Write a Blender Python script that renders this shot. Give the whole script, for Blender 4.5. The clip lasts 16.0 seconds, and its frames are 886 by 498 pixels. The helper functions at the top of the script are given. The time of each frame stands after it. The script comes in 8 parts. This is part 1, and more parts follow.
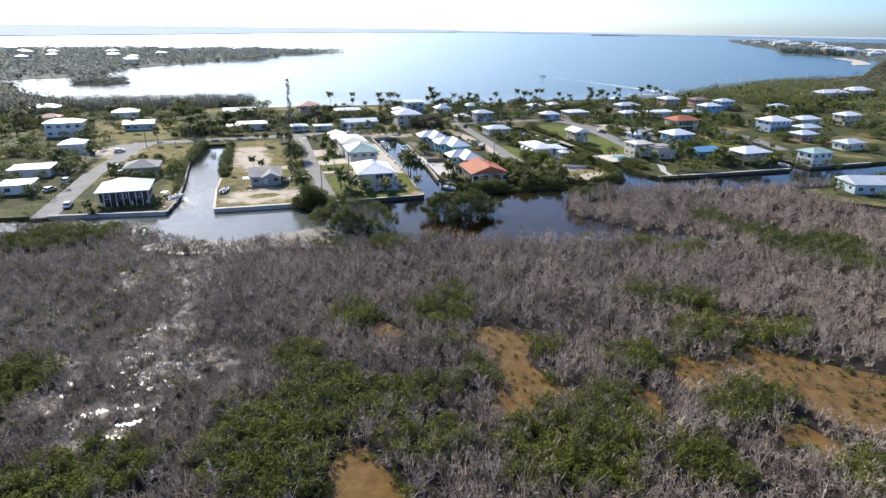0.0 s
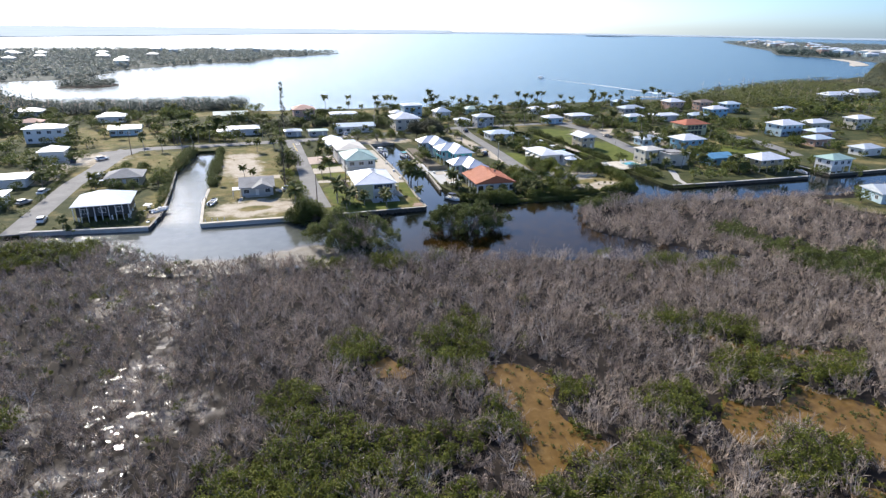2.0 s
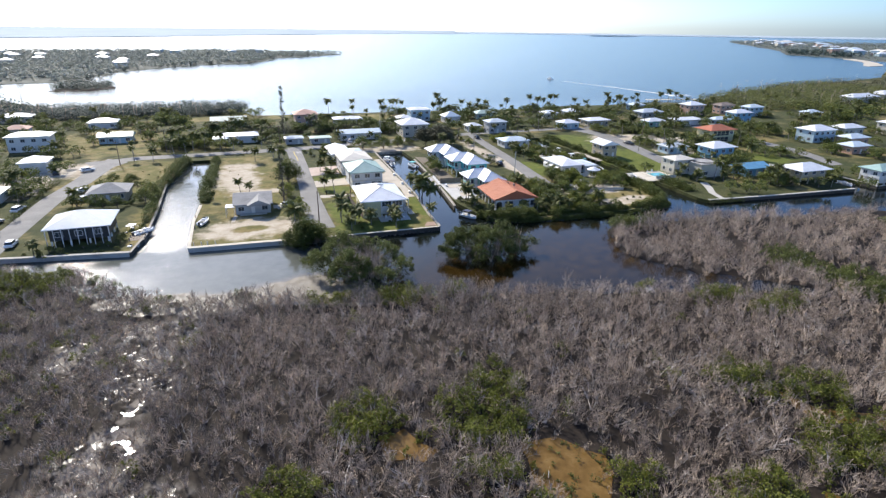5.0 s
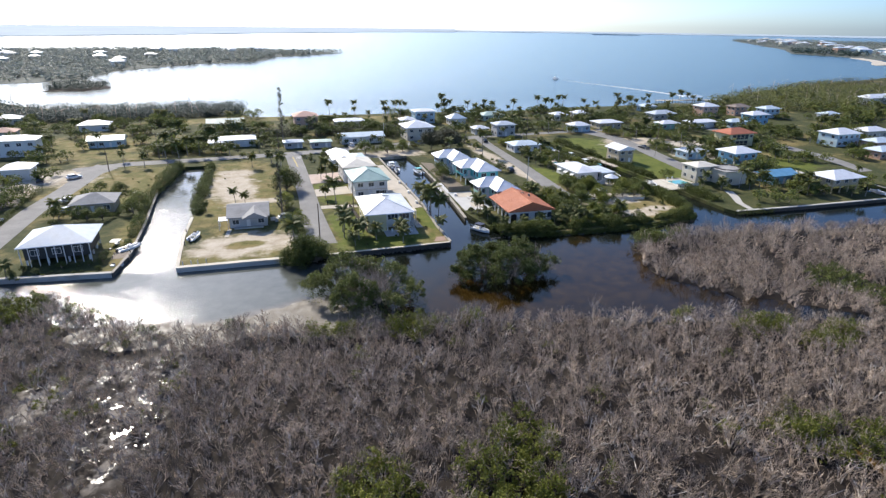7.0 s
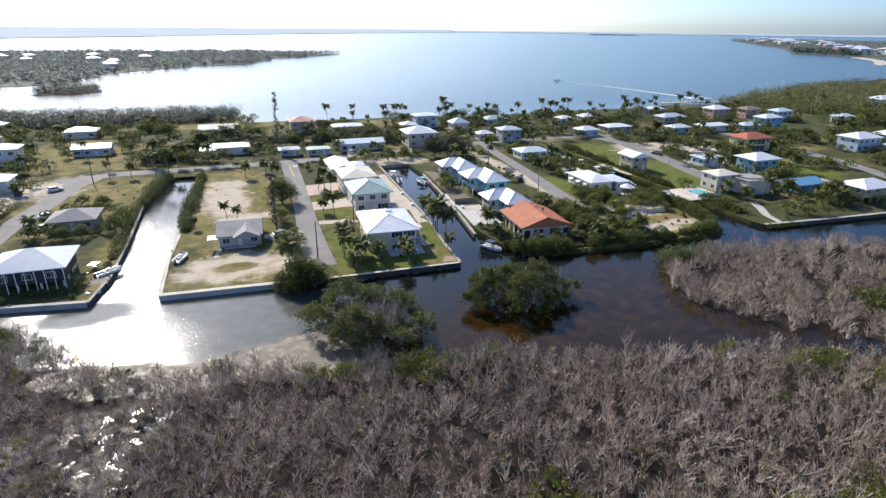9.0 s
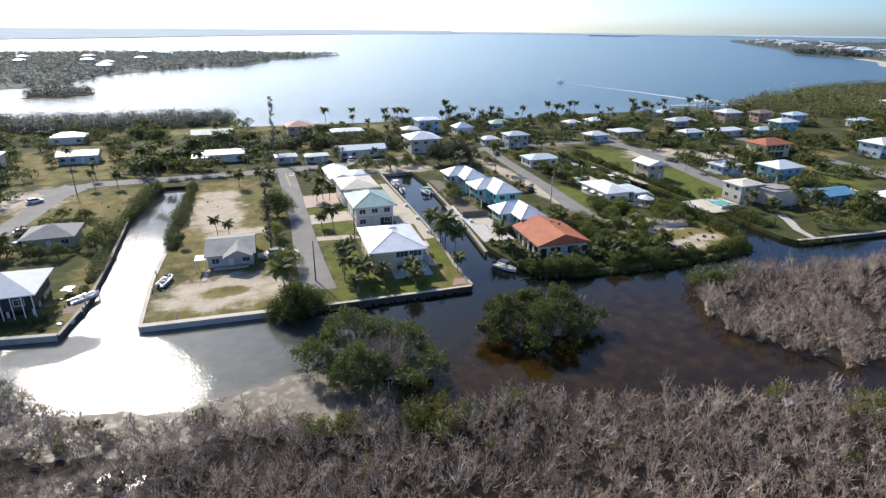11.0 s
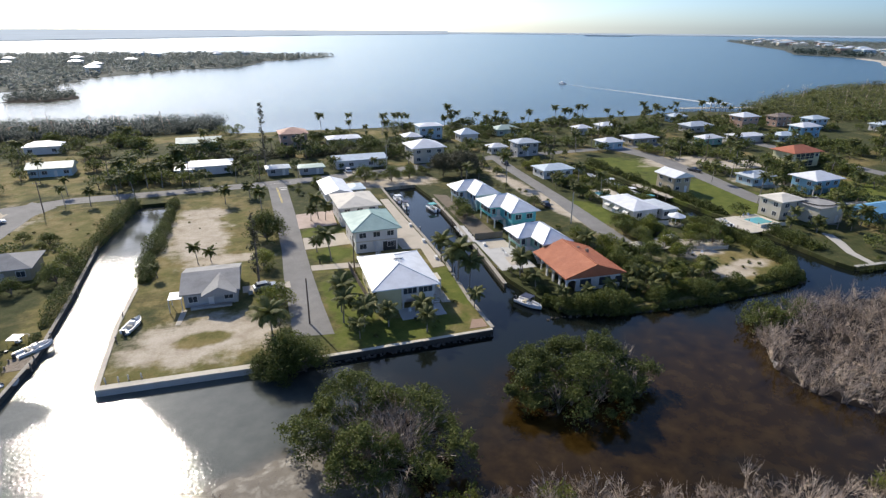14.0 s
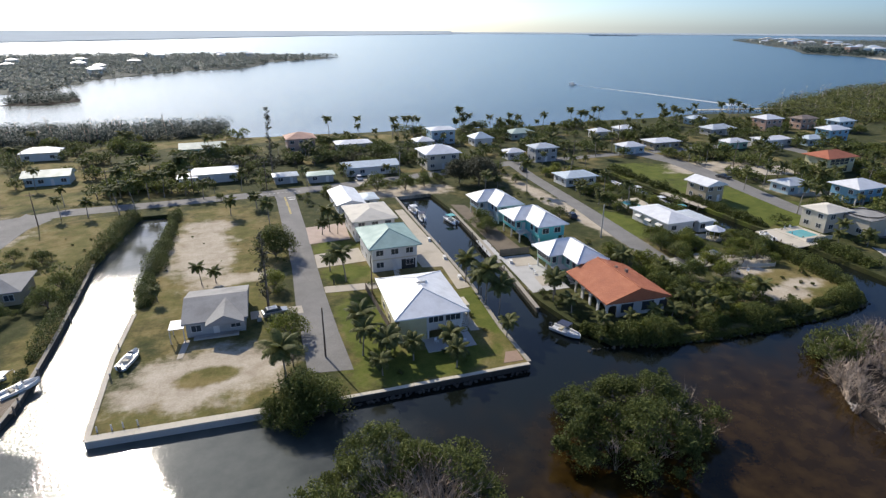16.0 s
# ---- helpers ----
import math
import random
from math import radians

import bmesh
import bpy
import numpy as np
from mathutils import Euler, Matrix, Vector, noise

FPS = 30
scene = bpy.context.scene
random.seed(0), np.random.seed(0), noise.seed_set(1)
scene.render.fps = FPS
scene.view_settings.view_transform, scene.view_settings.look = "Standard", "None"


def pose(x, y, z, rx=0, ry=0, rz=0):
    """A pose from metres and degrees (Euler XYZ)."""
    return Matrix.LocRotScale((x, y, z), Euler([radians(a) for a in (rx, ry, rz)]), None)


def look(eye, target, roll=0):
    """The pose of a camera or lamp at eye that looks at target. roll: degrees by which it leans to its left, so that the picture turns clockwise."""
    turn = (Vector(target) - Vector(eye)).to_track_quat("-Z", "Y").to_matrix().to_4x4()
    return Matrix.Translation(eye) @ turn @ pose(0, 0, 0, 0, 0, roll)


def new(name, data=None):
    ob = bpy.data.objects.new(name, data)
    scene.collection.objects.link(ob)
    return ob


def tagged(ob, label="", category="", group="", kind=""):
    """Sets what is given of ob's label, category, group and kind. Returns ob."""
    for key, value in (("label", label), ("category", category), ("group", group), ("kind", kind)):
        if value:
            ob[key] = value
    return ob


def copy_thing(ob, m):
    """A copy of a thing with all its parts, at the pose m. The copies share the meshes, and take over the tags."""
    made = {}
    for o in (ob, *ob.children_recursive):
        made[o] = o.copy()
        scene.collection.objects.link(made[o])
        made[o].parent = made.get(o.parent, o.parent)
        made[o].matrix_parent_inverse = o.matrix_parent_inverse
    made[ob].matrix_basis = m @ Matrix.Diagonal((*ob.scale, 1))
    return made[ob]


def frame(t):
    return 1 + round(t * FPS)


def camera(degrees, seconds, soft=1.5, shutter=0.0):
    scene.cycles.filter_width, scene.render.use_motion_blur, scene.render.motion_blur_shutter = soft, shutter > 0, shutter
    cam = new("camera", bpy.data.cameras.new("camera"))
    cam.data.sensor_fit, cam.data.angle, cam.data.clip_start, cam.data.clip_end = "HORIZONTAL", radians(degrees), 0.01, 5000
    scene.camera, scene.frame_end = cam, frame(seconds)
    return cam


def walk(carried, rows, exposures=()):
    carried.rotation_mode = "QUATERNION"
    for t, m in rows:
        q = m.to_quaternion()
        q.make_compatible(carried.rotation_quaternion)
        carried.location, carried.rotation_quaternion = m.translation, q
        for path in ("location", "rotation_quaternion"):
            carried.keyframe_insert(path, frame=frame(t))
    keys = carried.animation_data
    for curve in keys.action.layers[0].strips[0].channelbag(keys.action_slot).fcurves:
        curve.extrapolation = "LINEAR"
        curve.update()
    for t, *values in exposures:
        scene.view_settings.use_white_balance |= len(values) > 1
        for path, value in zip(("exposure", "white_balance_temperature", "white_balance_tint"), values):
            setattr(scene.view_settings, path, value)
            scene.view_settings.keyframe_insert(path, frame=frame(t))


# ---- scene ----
cam = camera(76.2, 16.0, 1.35)
PATH = [
    (0, look((-49.384, -159.619, 49.386), (-48.765, -157.865, 48.650), 0.80)),
    (0.5, look((-48.718, -156.771, 49.372), (-48.098, -155.017, 48.636), 0.80)),
    (1, look((-48.332, -153.657, 49.340), (-47.709, -151.905, 48.605), 0.80)),
    (1.5, look((-48.205, -150.490, 49.320), (-47.573, -148.739, 48.586), 0.70)),
    (2, look((-47.902, -147.634, 49.221), (-47.266, -145.885, 48.488), 0.80)),
    (2.5, look((-47.488, -144.885, 49.135), (-46.851, -143.137, 48.401), 0.80)),
    (3, look((-46.952, -141.997, 49.118), (-46.317, -140.248, 48.385), 0.70)),
    (3.5, look((-46.471, -139.083, 49.190), (-45.837, -137.334, 48.456), 0.70)),
    (4, look((-46.019, -136.233, 49.179), (-45.387, -134.481, 48.447), 0.70)),
    (6.5, look((-43.903, -120.961, 49.075), (-43.282, -119.208, 48.339), 0.60)),
    (7, look((-43.487, -117.905, 49.115), (-42.863, -116.154, 48.378), 0.70)),
    (7.5, look((-42.859, -115.043, 49.194), (-42.235, -113.291, 48.459), 0.70)),
    (8, look((-42.331, -112.073, 49.250), (-41.706, -110.320, 48.516), 0.60)),
    (8.5, look((-42.056, -108.958, 49.247), (-41.427, -107.206, 48.512), 0.60)),
    (9, look((-41.806, -105.803, 49.217), (-41.175, -104.054, 48.482), 0.50)),
    (11.5, look((-39.538, -91.093, 49.045), (-38.901, -89.344, 48.313), 0.50)),
    (12, look((-39.103, -88.115, 48.980), (-38.467, -86.366, 48.247), 0.40)),
    (12.5, look((-38.566, -85.231, 48.911), (-37.931, -83.481, 48.179), 0.30)),
    (13, look((-38.122, -82.190, 48.854), (-37.482, -80.442, 48.123), 0.30)),
    (13.5, look((-37.671, -79.219, 48.855), (-37.026, -77.472, 48.124), 0.40)),
    (14, look((-37.145, -76.303, 48.901), (-36.496, -74.558, 48.170), 0.40)),
    (14.5, look((-36.896, -73.343, 48.922), (-36.244, -71.600, 48.190), 0.30)),
    (15, look((-37.103, -70.432, 48.859), (-36.449, -68.688, 48.128), 0.30)),
    (15.5, look((-37.395, -67.619, 48.846), (-36.743, -65.877, 48.112), 0.10)),
    (16, look((-37.458, -64.869, 48.854), (-36.820, -63.120, 48.123), 0.20)),
]
walk(cam, PATH, [(0, 1.04, 6650, 10), (4, 1.06, 6650, 10), (9, 0.9, 6750, 10), (12.5, 0.75, 6850, 10), (16, 0.53, 6900, 10)])

# ---- world, sun ----
world = bpy.data.worlds.new("sky")
scene.world = world
world.use_nodes = True
wn = world.node_tree
bg = wn.nodes["Background"]
sky = wn.nodes.new("ShaderNodeTexSky")
sky.sky_type = 'NISHITA'
sky.sun_disc = False
sky.sun_elevation = radians(35)
sky.sun_rotation = radians(-15)
sky.altitude = 10
sky.air_density = 0.65
sky.dust_density = 0.9
sky.ozone_density = 2.4
tint = wn.nodes.new("ShaderNodeMix")
tint.data_type = 'RGBA'
tint.blend_type = 'MULTIPLY'
tint.inputs[0].default_value = 1.0
# the hazy glare round the sun gives way to a deeper blue across from it
way = wn.nodes.new("ShaderNodeTexCoord")
toward = wn.nodes.new("ShaderNodeVectorMath")
toward.operation = 'DOT_PRODUCT'
toward.inputs[1].default_value = (-0.259, 0.966, 0.0)
wn.links.new(way.outputs["Generated"], toward.inputs[0])
glare = wn.nodes.new("ShaderNodeMapRange")
glare.inputs[1].default_value = -1.0
glare.inputs[2].default_value = 1.0
wn.links.new(toward.outputs["Value"], glare.inputs[0])
haze = wn.nodes.new("ShaderNodeValToRGB")
haze.color_ramp.elements[0].color = (0.73, 0.82, 0.98, 1.0)
haze.color_ramp.elements[1].color = (0.96, 1.0, 1.04, 1.0)
for where, col in ((0.5, (0.6, 0.71, 0.9, 1.0)), (0.65, (0.43, 0.545, 0.69, 1.0)), (0.85, (0.64, 0.74, 0.84, 1.0))):
    haze.color_ramp.elements.new(where).color = col
wn.links.new(glare.outputs[0], haze.inputs[0])
wn.links.new(haze.outputs[0], tint.inputs[7])
wn.links.new(sky.outputs[0], tint.inputs[6])
wn.links.new(tint.outputs[2], bg.inputs[0])
bg.inputs[1].default_value = 0.15
sun_data = bpy.data.lights.new("sun", 'SUN')
sun_data.energy = 3.4
sun_data.angle = radians(0.53)
sun_data.color = (1.0, 0.94, 0.85)
sun = new("sun", sun_data)
sun.matrix_world = look((0, 0, 300), (0 + 21.2, 0 - 79.2, 300 - 57.3))

LAND = 1.0
rnd = random.Random(7)
rng = np.random.default_rng(11)


# ---- material helpers ----
def node_mat(name, rough=0.7, metal=0.0):
    m = bpy.data.materials.new(name)
    m.use_nodes = True
    b = m.node_tree.nodes["Principled BSDF"]
    b.inputs["Roughness"].default_value = rough
    b.inputs["Metallic"].default_value = metal
    return m, m.node_tree.nodes, m.node_tree.links, b


def coords(nodes, links, scale=1.0):
    g = nodes.new("ShaderNodeNewGeometry")
    mp = nodes.new("ShaderNodeMapping")
    mp.inputs["Scale"].default_value = (scale, scale, scale) if not isinstance(scale, tuple) else scale
    links.new(g.outputs["Position"], mp.inputs["Vector"])
    return mp.outputs["Vector"]


def noise_tex(nodes, links, vec, scale, detail=4.0, rough=0.6):
    n = nodes.new("ShaderNodeTexNoise")
    n.inputs["Scale"].default_value = scale
    n.inputs["Detail"].default_value = detail
    n.inputs["Roughness"].default_value = rough
    links.new(vec, n.inputs["Vector"])
    return n.outputs["Fac"]


def ramp(nodes, links, fac, stops):
    r = nodes.new("ShaderNodeValToRGB")
    while len(r.color_ramp.elements) < len(stops):
        r.color_ramp.elements.new(0.5)
    for e, (p, c) in zip(r.color_ramp.elements, stops):
        e.position = p
        e.color = (*c, 1.0)
    links.new(fac, r.inputs["Fac"])
    return r.outputs["Color"]


def mixc(nodes, links, fac, a, b, blend='MIX'):
    m = nodes.new("ShaderNodeMix")
    m.data_type = 'RGBA'
    m.blend_type = blend
    for sock, val in ((m.inputs[0], fac), (m.inputs[6], a), (m.inputs[7], b)):
        if isinstance(val, (int, float)):
            sock.default_value = val
        elif isinstance(val, tuple):
            sock.default_value = (*val, 1.0)
        else:
            links.new(val, sock)
    return m.outputs[2]


def math_node(nodes, links, op, a, b=None, clamp=False):
    m = nodes.new("ShaderNodeMath")
    m.operation = op
    m.use_clamp = clamp
    for i, v in enumerate((a, b)):
        if v is None:
            continue
        if isinstance(v, (int, float)):
            m.inputs[i].default_value = v
        else:
            links.new(v, m.inputs[i])
    return m.outputs[0]


def bump(nodes, links, bsdf, height, strength=0.3, dist=0.05):
    b = nodes.new("ShaderNodeBump")
    b.inputs["Strength"].default_value = strength
    b.inputs["Distance"].default_value = dist
    links.new(height, b.inputs["Height"])
    links.new(b.outputs[0], bsdf.inputs["Normal"])


def smooth_range(nodes, links, val, lo, hi, a=0.0, b=1.0):
    r = nodes.new("ShaderNodeMapRange")
    r.interpolation_type = 'SMOOTHSTEP'
    r.inputs[1].default_value = lo
    r.inputs[2].default_value = hi
    r.inputs[3].default_value = a
    r.inputs[4].default_value = b
    links.new(val, r.inputs[0])
    return r.outputs[0]


def ellipse_mask(nodes, links, pos, spots, wob, soft=0.35):
    """Union of soft ellipses (cx, cy, rx, ry) whose rim is frayed by the value wob."""
    out = None
    for cx, cy, rx, ry in spots:
        s = nodes.new("ShaderNodeVectorMath")
        s.operation = 'SUBTRACT'
        links.new(pos, s.inputs[0])
        s.inputs[1].default_value = (cx, cy, 0)
        q = nodes.new("ShaderNodeVectorMath")
        q.operation = 'MULTIPLY'
        links.new(s.outputs[0], q.inputs[0])
        q.inputs[1].default_value = (1 / rx, 1 / ry, 0)
        ln = nodes.new("ShaderNodeVectorMath")
        ln.operation = 'LENGTH'
        links.new(q.outputs[0], ln.inputs[0])
        d = math_node(nodes, links, 'ADD', ln.outputs["Value"], wob)
        k = smooth_range(nodes, links, d, 1 + soft, 1 - soft)
        out = k if out is None else math_node(nodes, links, 'MAXIMUM', out, k)
    return out


def plain(name, col, rough=0.6, metal=0.0, vary=0.25, grain=1.5, fine=14.0, bumpy=0.1, rand=0.0):
    """Painted or mineral surface: a base colour with broad stains, fine grain and slight relief."""
    m, n, l, b = node_mat(name, rough, metal)
    v = coords(n, l)
    big = noise_tex(n, l, v, grain * 0.2, 5)
    small = noise_tex(n, l, v, fine, 3)
    dark = tuple(c * (1 - vary) for c in col)
    lite = tuple(min(1, c * (1 + vary * 0.5)) for c in col)
    c = ramp(n, l, big, [(0.3, dark), (0.5, col), (0.72, lite)])
    c = mixc(n, l, 0.35 * min(1, vary * 3), c, ramp(n, l, small, [(0.35, dark), (0.65, lite)]))
    if rand:
        info = n.new("ShaderNodeObjectInfo")
        k = math_node(n, l, 'MULTIPLY', info.outputs["Random"], rand)
        c = mixc(n, l, k, c, tuple(x * 0.5 for x in col))
    l.new(c, b.inputs["Base Color"])
    if bumpy:
        bump(n, l, b, small, bumpy, 0.03)
    return m


def foliage(name, dark, mid, lite, trans=0.32):
    m, n, l, b = node_mat(name, 0.65)
    b.inputs["Specular IOR Level"].default_value = 0.2
    g = n.new("ShaderNodeNewGeometry")
    v = coords(n, l)
    big = noise_tex(n, l, v, 0.12, 3)
    info = n.new("ShaderNodeObjectInfo")
    clump = noise_tex(n, l, v, 0.85, 2)
    f = math_node(n, l, 'MULTIPLY', g.outputs["Random Per Island"], 0.3)
    f = math_node(n, l, 'ADD', f, math_node(n, l, 'MULTIPLY', math_node(n, l, 'SUBTRACT', clump, 0.3), 0.7))
    f = math_node(n, l, 'ADD', f, math_node(n, l, 'MULTIPLY', info.outputs["Random"], 0.2))
    f = math_node(n, l, 'ADD', f, math_node(n, l, 'MULTIPLY', big, 0.35))
    c = ramp(n, l, f, [(0.15, dark), (0.5, mid), (0.95, lite)])
    l.new(c, b.inputs["Base Color"])
    t = n.new("ShaderNodeBsdfTranslucent")
    l.new(c, t.inputs["Color"])
    mx = n.new("ShaderNodeMixShader")
    mx.inputs[0].default_value = trans
    l.new(b.outputs[0], mx.inputs[1])
    l.new(t.outputs[0], mx.inputs[2])
    l.new(mx.outputs[0], n["Material Output"].inputs["Surface"])
    return m


def bark(name, dark, mid, lite):
    m, n, l, b = node_mat(name, 0.85)
    g = n.new("ShaderNodeNewGeometry")
    v = coords(n, l)
    big = noise_tex(n, l, v, 0.06, 4)
    bushy = noise_tex(n, l, v, 0.38, 3)
    f = math_node(n, l, 'ADD', math_node(n, l, 'MULTIPLY', g.outputs["Random Per Island"], 0.38), math_node(n, l, 'MULTIPLY', big, 0.45))
    f = math_node(n, l, 'ADD', f, math_node(n, l, 'MULTIPLY', math_node(n, l, 'SUBTRACT', bushy, 0.35), 0.95))
    l.new(ramp(n, l, f, [(0.2, dark), (0.55, mid), (0.95, lite)]), b.inputs["Base Color"])
    return m


def metal_roof(name, col, rough=0.42):
    m, n, l, b = node_mat(name, rough)
    v = coords(n, l)
    st = noise_tex(n, l, v, 0.5, 5)
    fine = noise_tex(n, l, v, 6.0, 3)
    c = ramp(n, l, st, [(0.3, tuple(x * 0.82 for x in col)), (0.6, col), (0.8, tuple(min(1, x * 1.06) for x in col))])
    c = mixc(n, l, 0.12, c, ramp(n, l, fine, [(0.4, tuple(x * 0.6 for x in col)), (0.6, col)]))
    l.new(c, b.inputs["Base Color"])
    l.new(smooth_range(n, l, st, 0.2, 0.8, rough + 0.12, rough - 0.1), b.inputs["Roughness"])
    return m


# ---- materials ----
def make_water():
    m, n, l, b = node_mat("water", 0.1)
    b.inputs["IOR"].default_value = 1.33
    v = coords(n, l)
    g = n.new("ShaderNodeNewGeometry")
    wob = math_node(n, l, 'MULTIPLY', math_node(n, l, 'SUBTRACT', noise_tex(n, l, v, 0.07, 5), 0.5), 1.6)
    brown = ellipse_mask(n, l, g.outputs["Position"], [(28, -27, 46, 19), (6, -26, 15, 9), (60, -44, 25, 8), (-10, -30, 14, 6)], wob, 0.5)
    bar = ellipse_mask(n, l, g.outputs["Position"], [(-36, -25, 7, 6.5), (-43, -25, 8, 5.2), (-53, -25, 8, 3.6), (-63, -22.5, 9, 3.2), (-30, -29, 6, 5)], math_node(n, l, 'MULTIPLY', wob, 0.5), 0.35)
    mott = noise_tex(n, l, v, 0.35, 5)
    deep = ramp(n, l, noise_tex(n, l, v, 0.02, 4), [(0.3, (0.005, 0.007, 0.006)), (0.7, (0.009, 0.012, 0.01))])
    shallow = ramp(n, l, mott, [(0.3, (0.014, 0.0082, 0.0018)), (0.5, (0.028, 0.016, 0.0038)), (0.7, (0.046, 0.028, 0.008))])
    sand = ramp(n, l, mott, [(0.3, (0.13, 0.11, 0.083)), (0.7, (0.26, 0.222, 0.175))])
    milky = ellipse_mask(n, l, g.outputs["Position"], [(-60, -10, 30, 20), (-64, 40, 9, 70), (-84, -2, 14, 9)], math_node(n, l, 'MULTIPLY', wob, 0.5), 0.4)
    c = mixc(n, l, milky, deep, ramp(n, l, mott, [(0.3, (0.085, 0.092, 0.08)), (0.7, (0.125, 0.13, 0.112))]))
    c = mixc(n, l, brown, c, shallow)
    c = mixc(n, l, bar, c, sand)
    sea = n.new("ShaderNodeSeparateXYZ")
    l.new(g.outputs["Position"], sea.inputs[0])
    c = mixc(n, l, smooth_range(n, l, sea.outputs["Y"], 180.0, 300.0), c, (0.004, 0.031, 0.036))
    l.new(c, b.inputs["Base Color"])
    l.new(smooth_range(n, l, math_node(n, l, 'MAXIMUM', brown, smooth_range(n, l, sea.outputs["Y"], 180.0, 300.0)), 0.0, 1.0, 0.55, 0.46), b.inputs["Specular IOR Level"])
    sep = n.new("ShaderNodeSeparateXYZ")
    l.new(g.outputs["Position"], sep.inputs[0])
    # the wind reaches the western reach of the canals and the open bay
    lee = math_node(n, l, 'ADD', math_node(n, l, 'MULTIPLY', math_node(n, l, 'ADD', sep.outputs["X"], 59.7), 0.811), math_node(n, l, 'MULTIPLY', math_node(n, l, 'SUBTRACT', sep.outputs["Y"], 3.0), 0.584))
    lee = math_node(n, l, 'ADD', lee, math_node(n, l, 'MULTIPLY', wob, 2.5))
    lee = math_node(n, l, 'MULTIPLY', smooth_range(n, l, lee, -1.5, 4.5), smooth_range(n, l, sep.outputs["Y"], 6.0, 3.0))
    calm = math_node(n, l, 'MAXIMUM', smooth_range(n, l, sep.outputs["X"], -54.0, -28.0), lee)
    nook = ellipse_mask(n, l, g.outputs["Position"], [(-71, 1.5, 6.5, 4.2)], math_node(n, l, 'MULTIPLY', wob, 0.6), 0.3)
    calm = math_node(n, l, 'MAXIMUM', calm, nook)
    bay = smooth_range(n, l, sep.outputs["Y"], 150.0, 260.0)
    head = smooth_range(n, l, math_node(n, l, 'ADD', sep.outputs["Y"], math_node(n, l, 'MULTIPLY', wob, 14.0)), 50.0, 72.0)
    calm = math_node(n, l, 'MAXIMUM', calm, head)
    gust = smooth_range(n, l, sep.outputs["Y"], 0.0, 12.0, 0.085, 0.17)
    gust = math_node(n, l, 'ADD', gust, math_node(n, l, 'MULTIPLY', math_node(n, l, 'SUBTRACT', noise_tex(n, l, v, 0.22, 5, 0.7), 0.5), 0.12))

    def blend(fac, lo, hi):
        mx = n.new("ShaderNodeMix")
        l.new(fac, mx.inputs[0])
        for sock, val in ((mx.inputs[2], lo), (mx.inputs[3], hi)):
            if isinstance(val, float):
                sock.default_value = val
            else:
                l.new(val, sock)
        return mx.outputs[0]
    l.new(blend(bay, blend(calm, gust, 0.06), 0.2), b.inputs["Roughness"])
    rip = noise_tex(n, l, v, 2.2, 3)
    chop = noise_tex(n, l, v, 0.25, 2)
    h = math_node(n, l, 'ADD', math_node(n, l, 'MULTIPLY', rip, 0.6), math_node(n, l, 'MULTIPLY', chop, 0.5))
    bp = n.new("ShaderNodeBump")
    bp.inputs["Distance"].default_value = 0.25
    l.new(blend(bay, blend(calm, smooth_range(n, l, sep.outputs["Y"], -4.0, 14.0, 0.34, 0.6), 0.07), 0.3), bp.inputs["Strength"])
    l.new(h, bp.inputs["Height"])
    l.new(bp.outputs[0], b.inputs["Normal"])
    return m


